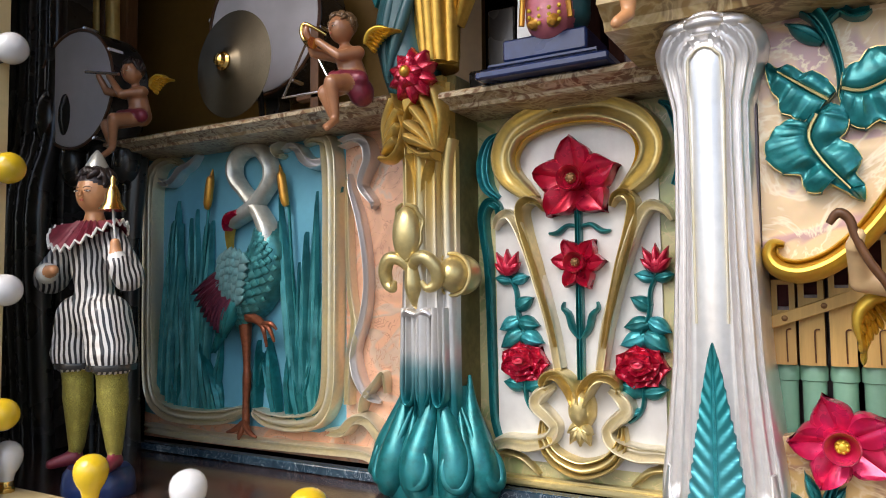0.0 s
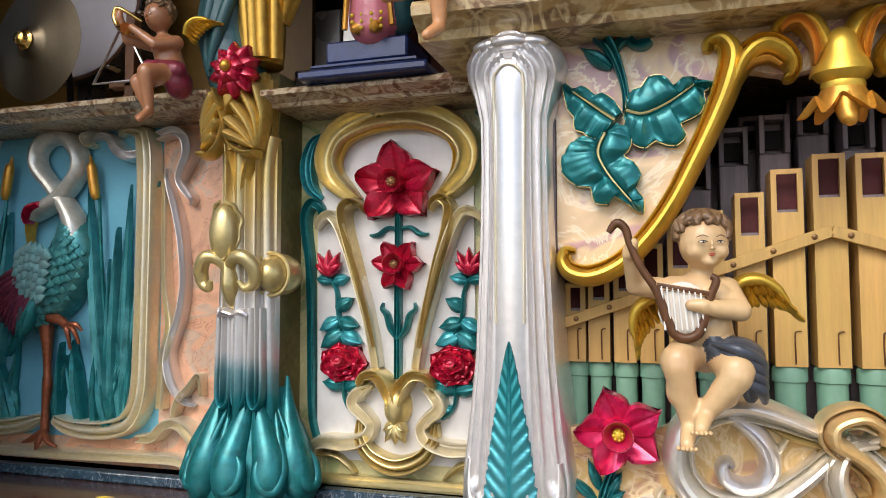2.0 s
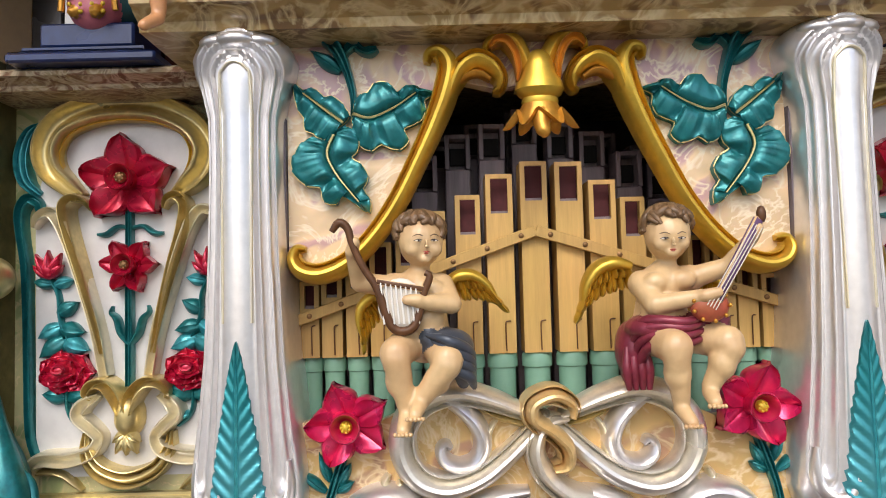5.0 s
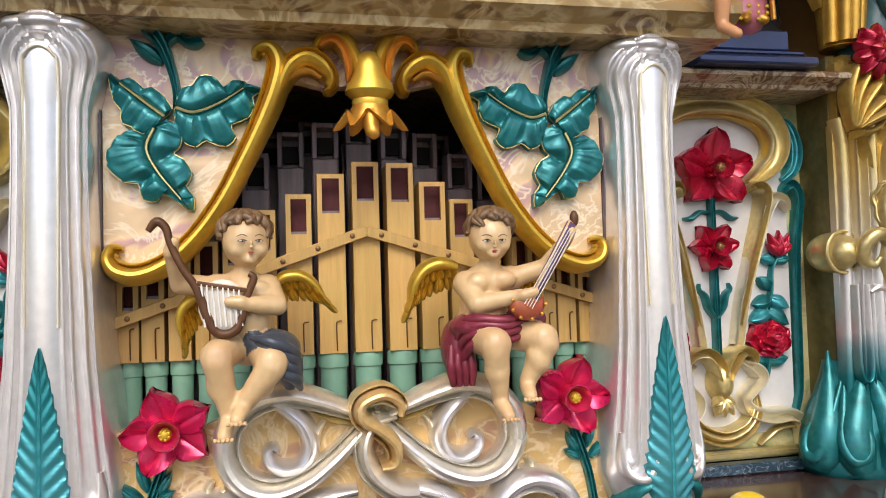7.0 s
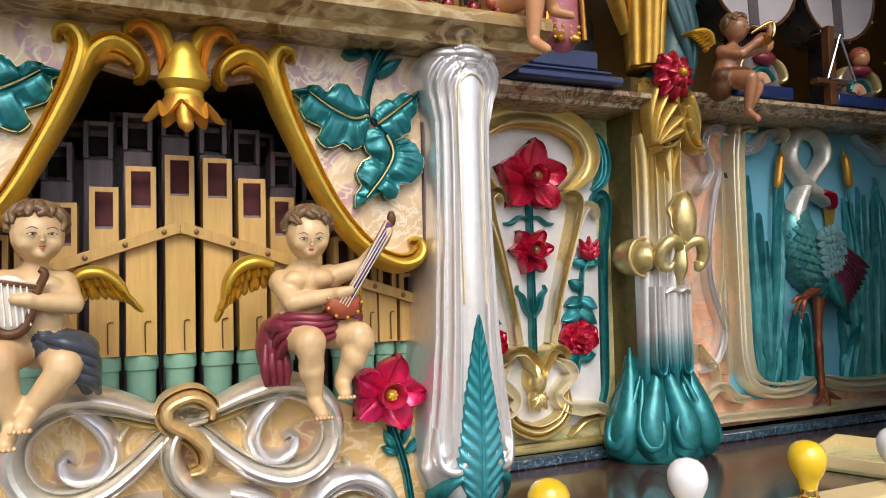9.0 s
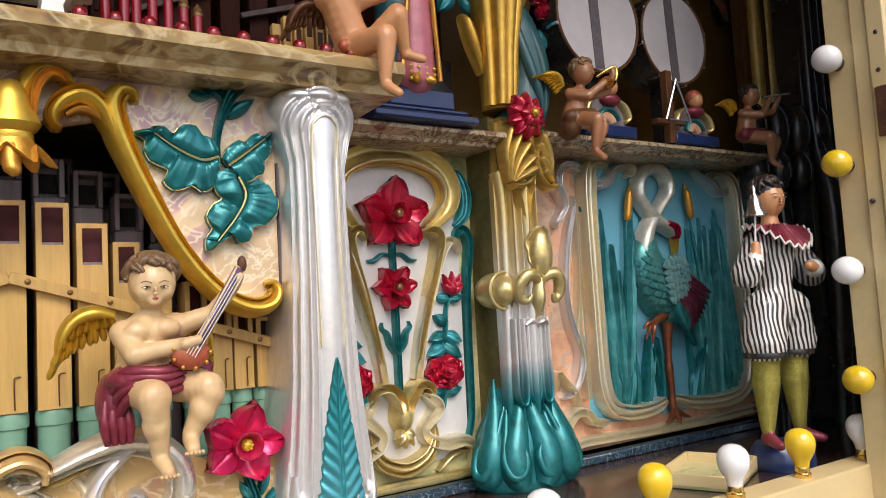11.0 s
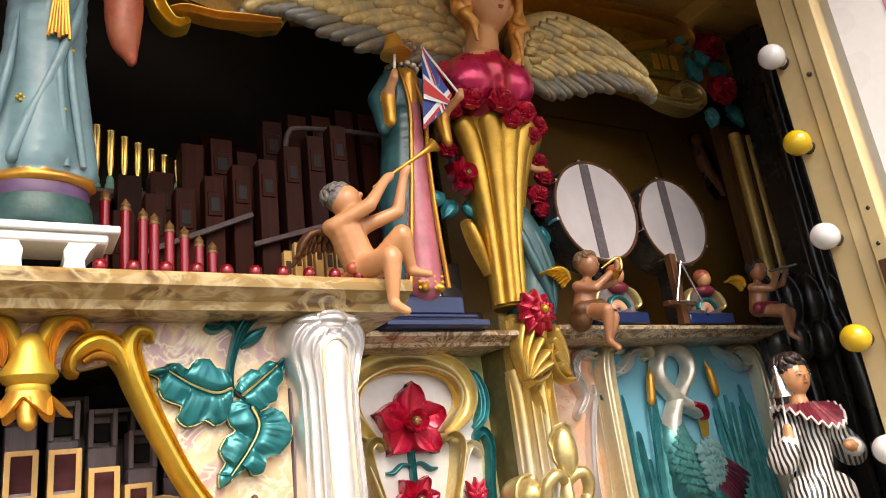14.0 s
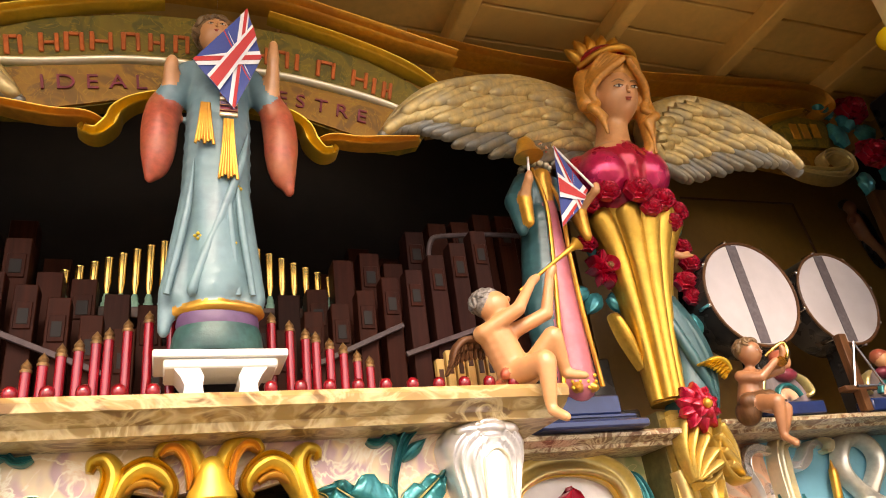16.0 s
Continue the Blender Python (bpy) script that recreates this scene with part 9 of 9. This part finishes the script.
# ---- crane panels ----
for s in (1, -1):
    MIR = s
    cp = thing("carved_crane_relief", (1.58, 0.28, 1.15), "blue panel with carved crane and reeds, pale gilt frame", "panel", "crane panels")
    b = B()
    slab(b, [(1.262, 1.172), (1.93, 1.172), (1.93, 1.919), (1.262, 1.919)], 0.286, 0.31)
    part("ground_board", b, BLUE, cp, "sky blue field")
    b = B()
    slab(b, [(1.045, 1.172), (1.262, 1.172), (1.262, 1.919), (1.045, 1.919)], 0.284, 0.31)
    slab(b, [(1.2625, 1.172), (1.93, 1.172), (1.93, 1.235), (1.86, 1.225), (1.34, 1.228), (1.2625, 1.25)], 0.284, 0.2855)
    part("side_board", b, PEACH, cp, "peach marbled border")
    # frame
    for nm, pts in (("frame_side", [(1.530, 1.268, .006), (1.512, 1.262, .013), (1.46, 1.250, .019), (1.38, 1.250, .021), (1.318, 1.272, .022), (1.290, 1.330, .022), (1.286, 1.45, .021), (1.285, 1.62, .021), (1.285, 1.78, .021), (1.288, 1.850, .022), (1.302, 1.890, .018), (1.34, 1.902, .012), (1.372, 1.893, .006)]),
                    ("frame_side", [(1.556, 1.268, .006), (1.575, 1.262, .013), (1.63, 1.246, .019), (1.74, 1.240, .021), (1.825, 1.252, .022), (1.872, 1.300, .022), (1.884, 1.42, .021), (1.886, 1.60, .021), (1.888, 1.76, .021), (1.884, 1.84, .022), (1.862, 1.885, .018), (1.82, 1.898, .012), (1.79, 1.886, .006)])):
        b = B()
        ribbon(b, pts, 0.040, 0.285, DOUBLE, 7)
        part(nm, b, CREAM, cp)
    for pts, m in (([(1.300, 1.850, .008), (1.335, 1.842, .013), (1.365, 1.858, .013), (1.385, 1.882, .011), (1.415, 1.893, .008), (1.44, 1.885, .004)], SILVER),
                   ([(1.72, 1.905, .004), (1.745, 1.880, .008), (1.775, 1.868, .010), (1.80, 1.845, .010), (1.83, 1.835, .009), (1.865, 1.85, .006)], SILVER),
                   ([(1.43, 1.905, .003), (1.455, 1.892, .007), (1.45, 1.872, .005), (1.435, 1.874, .003)], CREAM)):
        b = B()
        ribbon(b, pts, 0.034, 0.284, FLUTE, 7)
        part("corner_scroll", b, m, cp)
    b = B()
    ribbon(b, [(1.165, 1.180, .012), (1.20, 1.196, .012), (1.30, 1.196, .012), (1.50, 1.192, .012), (1.72, 1.192, .012), (1.90, 1.198, .012)], 0.026, 0.283, FLUTE, 5)
    part("bottom_rail", b, CREAM, cp)
    for pts, m, hi in (([(1.262, 1.880, .010), (1.222, 1.888, .012), (1.190, 1.872, .013), (1.182, 1.838, .013), (1.198, 1.806, .011), (1.205, 1.782, .009), (1.190, 1.760, .009), (1.176, 1.742, .007), (1.182, 1.728, .003)], SILVER, .036),
                       ([(1.246, 1.812, .003), (1.236, 1.775, .007), (1.214, 1.715, .009), (1.198, 1.640, .009), (1.192, 1.56, .009), (1.202, 1.490, .010), (1.226, 1.42, .010), (1.216, 1.362, .012), (1.190, 1.322, .009), (1.165, 1.308, .003)], SILVER, .030),
                       ([(1.140, 1.176, .010), (1.142, 1.215, .014), (1.158, 1.248, .014), (1.19, 1.272, .013), (1.226, 1.268, .012), (1.256, 1.242, .012), (1.30, 1.236, .008)], CREAM, .040),
                       ([(1.145, 1.33, .004), (1.150, 1.372, .006), (1.17, 1.352, .007), (1.198, 1.318, .008), (1.21, 1.285, .006)], CREAM, .03),
                       ([(1.244, 1.30, .008), (1.238, 1.40, .009), (1.225, 1.475, .008), (1.238, 1.56, .007), (1.245, 1.70, .006), (1.248, 1.80, .004)], CREAM, .028)):
        b = B()
        ribbon(b, pts, hi, 0.284, FLUTE, 7)
        part("whiplash_strap", b, m, cp)
    # crane
    b = B()
    ribbon(b, [(1.462, 1.640, .020), (1.474, 1.690, .024), (1.502, 1.738, .020), (1.545, 1.785, .0165), (1.583, 1.828, .0185), (1.585, 1.868, .0185), (1.553, 1.896, .0185), (1.508, 1.892, .0185), (1.474, 1.858, .0185), (1.468, 1.820, .0185), (1.492, 1.785, .018), (1.530, 1.752, .020), (1.570, 1.732, .018), (1.594, 1.712, .010)], 0.040, 0.272, ROUND, 7)
    cr_ = part("crane", b, CRANE_NECK, cp, "silver necked teal crane standing on one leg")
    b = B()
    ribbon(b, [(1.555, 1.742, .011), (1.582, 1.734, .013), (1.598, 1.716, .010), (1.602, 1.700, .006)], 0.047, 0.272, ROUND, 5)
    part("cap", b, CRIMSON, cr_, "red crown")
    b = B()
    ribbon(b, [(1.594, 1.724, .009), (1.604, 1.69, .006), (1.603, 1.640, .002)], 0.030, 0.272, RIDGE, 5)
    part("beak", b, DEEPGOLD, cr_, "orange beak")
    b = B()
    ribbon(b, [(1.480, 1.702, .020), (1.472, 1.664, .042), (1.488, 1.612, .060), (1.518, 1.562, .068), (1.548, 1.516, .054), (1.562, 1.480, .030), (1.566, 1.455, .012)], 0.058, 0.276, ROUND, 7)
    part("body", b, CRANE_BODY, cr_)
    rnd = random.Random(4)
    # breast and back feathers, then wing scales and flight feathers
    spine = cr([(1.478, 1.692, .024), (1.470, 1.655, .044), (1.484, 1.612, .058), (1.510, 1.565, .062), (1.542, 1.520, .048), (1.560, 1.488, .026)], 4)
    for i, (sx, sz, sw) in enumerate(spine):
        for j in range(5):
            v = -0.8 + 0.4 * j + (0.2 if i % 2 else 0.0)
            if abs(v) > 0.95:
                continue
            b = B()
            petal(b, sx + 0.82 * sw * v, sz + 0.5 * sw * v, 0.280 - 0.058 * math.sqrt(1 - v * v) * (0.6 + 0.4 * sw / 0.056), -66 + 6 * i * 0.5 + rnd.uniform(-7, 7), 0.030, 0.012, 0.008, 0.2, 0.35, 0.3, 0.5, 5, 4)
            part("body_feather", b, CRANE_BODY, cr_)
    for k in range(11):
        b = B()
        t = k / 10
        petal(b, 1.560 - 0.012 * t, 1.600 - 0.066 * t, 0.228, -24 - 50 * t, 0.138 - 0.04 * t, 0.019, 0.022, 0.7, 0.25, 0.4, 0.4, 8, 6)
        part("flight_feather", b, CRANE_WING if k < 9 else TEAL, cr_)
    for r_ in range(6):
        for c_n in range(6):
            b = B()
            x, z = 1.492 + 0.0155 * r_ + 0.005 * c_n, 1.645 - 0.0175 * c_n - 0.0022 * (r_ - 2.5) ** 2
            petal(b, x, z, 0.214 - 0.0012 * (5 - r_) + 0.001 * c_n, -30 - 7 * c_n + rnd.uniform(-8, 8), 0.028, 0.014, 0.007, -0.3, 0.4, 0.3, 0.5, 5, 5)
            part("wing_scale", b, CRANE_SCALE, cr_)
    for k in range(4):
        b = B()
        petal(b, 1.60 + 0.012 * k, 1.50, 0.268, -58 - 10 * k, 0.12 - 0.012 * k, 0.014, 0.014, 0.9)
        part("tail_plume", b, TEAL, cr_)
    b = B()
    tube(b, [(1.548, 0.262, 1.48), (1.543, 0.262, 1.42), (1.541, 0.262, 1.37), (1.540, 0.262, 1.345), (1.543, 0.262, 1.29), (1.543, 0.262, 1.235)], [0.018, 0.011, 0.0085, 0.011, 0.0085, 0.010], 10, 5)
    for dx_, dz_ in ((-0.045, -0.03), (0.012, -0.04), (0.05, -0.026)):
        tube(b, [(1.543, 0.258, 1.240), (1.543 + dx_ * 0.5, 0.25, 1.235 + dz_ * 0.5), (1.543 + dx_, 0.25, 1.24 + dz_)], [0.009, 0.007, 0.003], 8, 4)
    part("standing_leg", b, CRANE_LEG, cr_, "copper coloured leg")
    b = B()
    tube(b, [(1.525, 0.25, 1.492), (1.488, 0.245, 1.482), (1.468, 0.24, 1.470)], [0.014, 0.010, 0.009], 10, 4)
    for dx_, dz_ in ((-0.042, 0.0), (-0.035, -0.028), (-0.012, -0.04)):
        tube(b, [(1.470, 0.24, 1.472), (1.468 + dx_ * 0.7, 0.232, 1.476 + dz_ * 0.4), (1.468 + dx_, 0.238, 1.462 + dz_)], [0.009, 0.006, 0.003], 8, 4)
    part("raised_leg", b, CRANE_LEG, cr_)
    # reeds and bulrushes
    for k in range(46):
        side = k % 3
        if side == 0:
            x, h, lean = rnd.uniform(1.315, 1.41), rnd.uniform(0.20, 0.54), rnd.uniform(-8, 7)
        elif side == 1:
            x, h, lean = rnd.uniform(1.69, 1.86), rnd.uniform(0.20, 0.54), rnd.uniform(-7, 8)
        else:
            x, h, lean = rnd.uniform(1.33, 1.85), rnd.uniform(0.10, 0.20), rnd.uniform(-22, 22)
        b = B()
        petal(b, x, 1.258, 0.284 - 0.0016 * (k % 7), 90 + lean, h, rnd.uniform(0.008, 0.018), rnd.uniform(0.014, 0.030), 1.3, 0.3, 0.55, 0.3, 12, 4)
        part("reed_blade", b, TEAL if k % 3 == 2 else REED, cp)
    for x0, x1, zt in ((1.375, 1.418, 1.85), (1.715, 1.680, 1.86)):
        b = B()
        tube(b, [(x0, 0.275, 1.28), ((x0 + x1) / 2 + 0.004, 0.268, 1.55), (x1, 0.268, zt - 0.09)], 0.004, 6, 5)
        bl = part("bulrush", b, TEAL, cp)
        b = B()
        dx_ = (x1 - x0) * 0.12
        tube(b, [(x1, 0.262, zt - 0.10), (x1 + dx_, 0.260, zt - 0.085), (x1 + 3 * dx_, 0.260, zt - 0.03), (x1 + 3.6 * dx_, 0.262, zt - 0.018), (x1 + 4.4 * dx_, 0.262, zt)], [0.006, 0.0105, 0.0105, 0.006, 0.0015], 10, 4)
        part("seed_head", b, DEEPGOLD, bl, "golden brown seed head")
MIR = 1
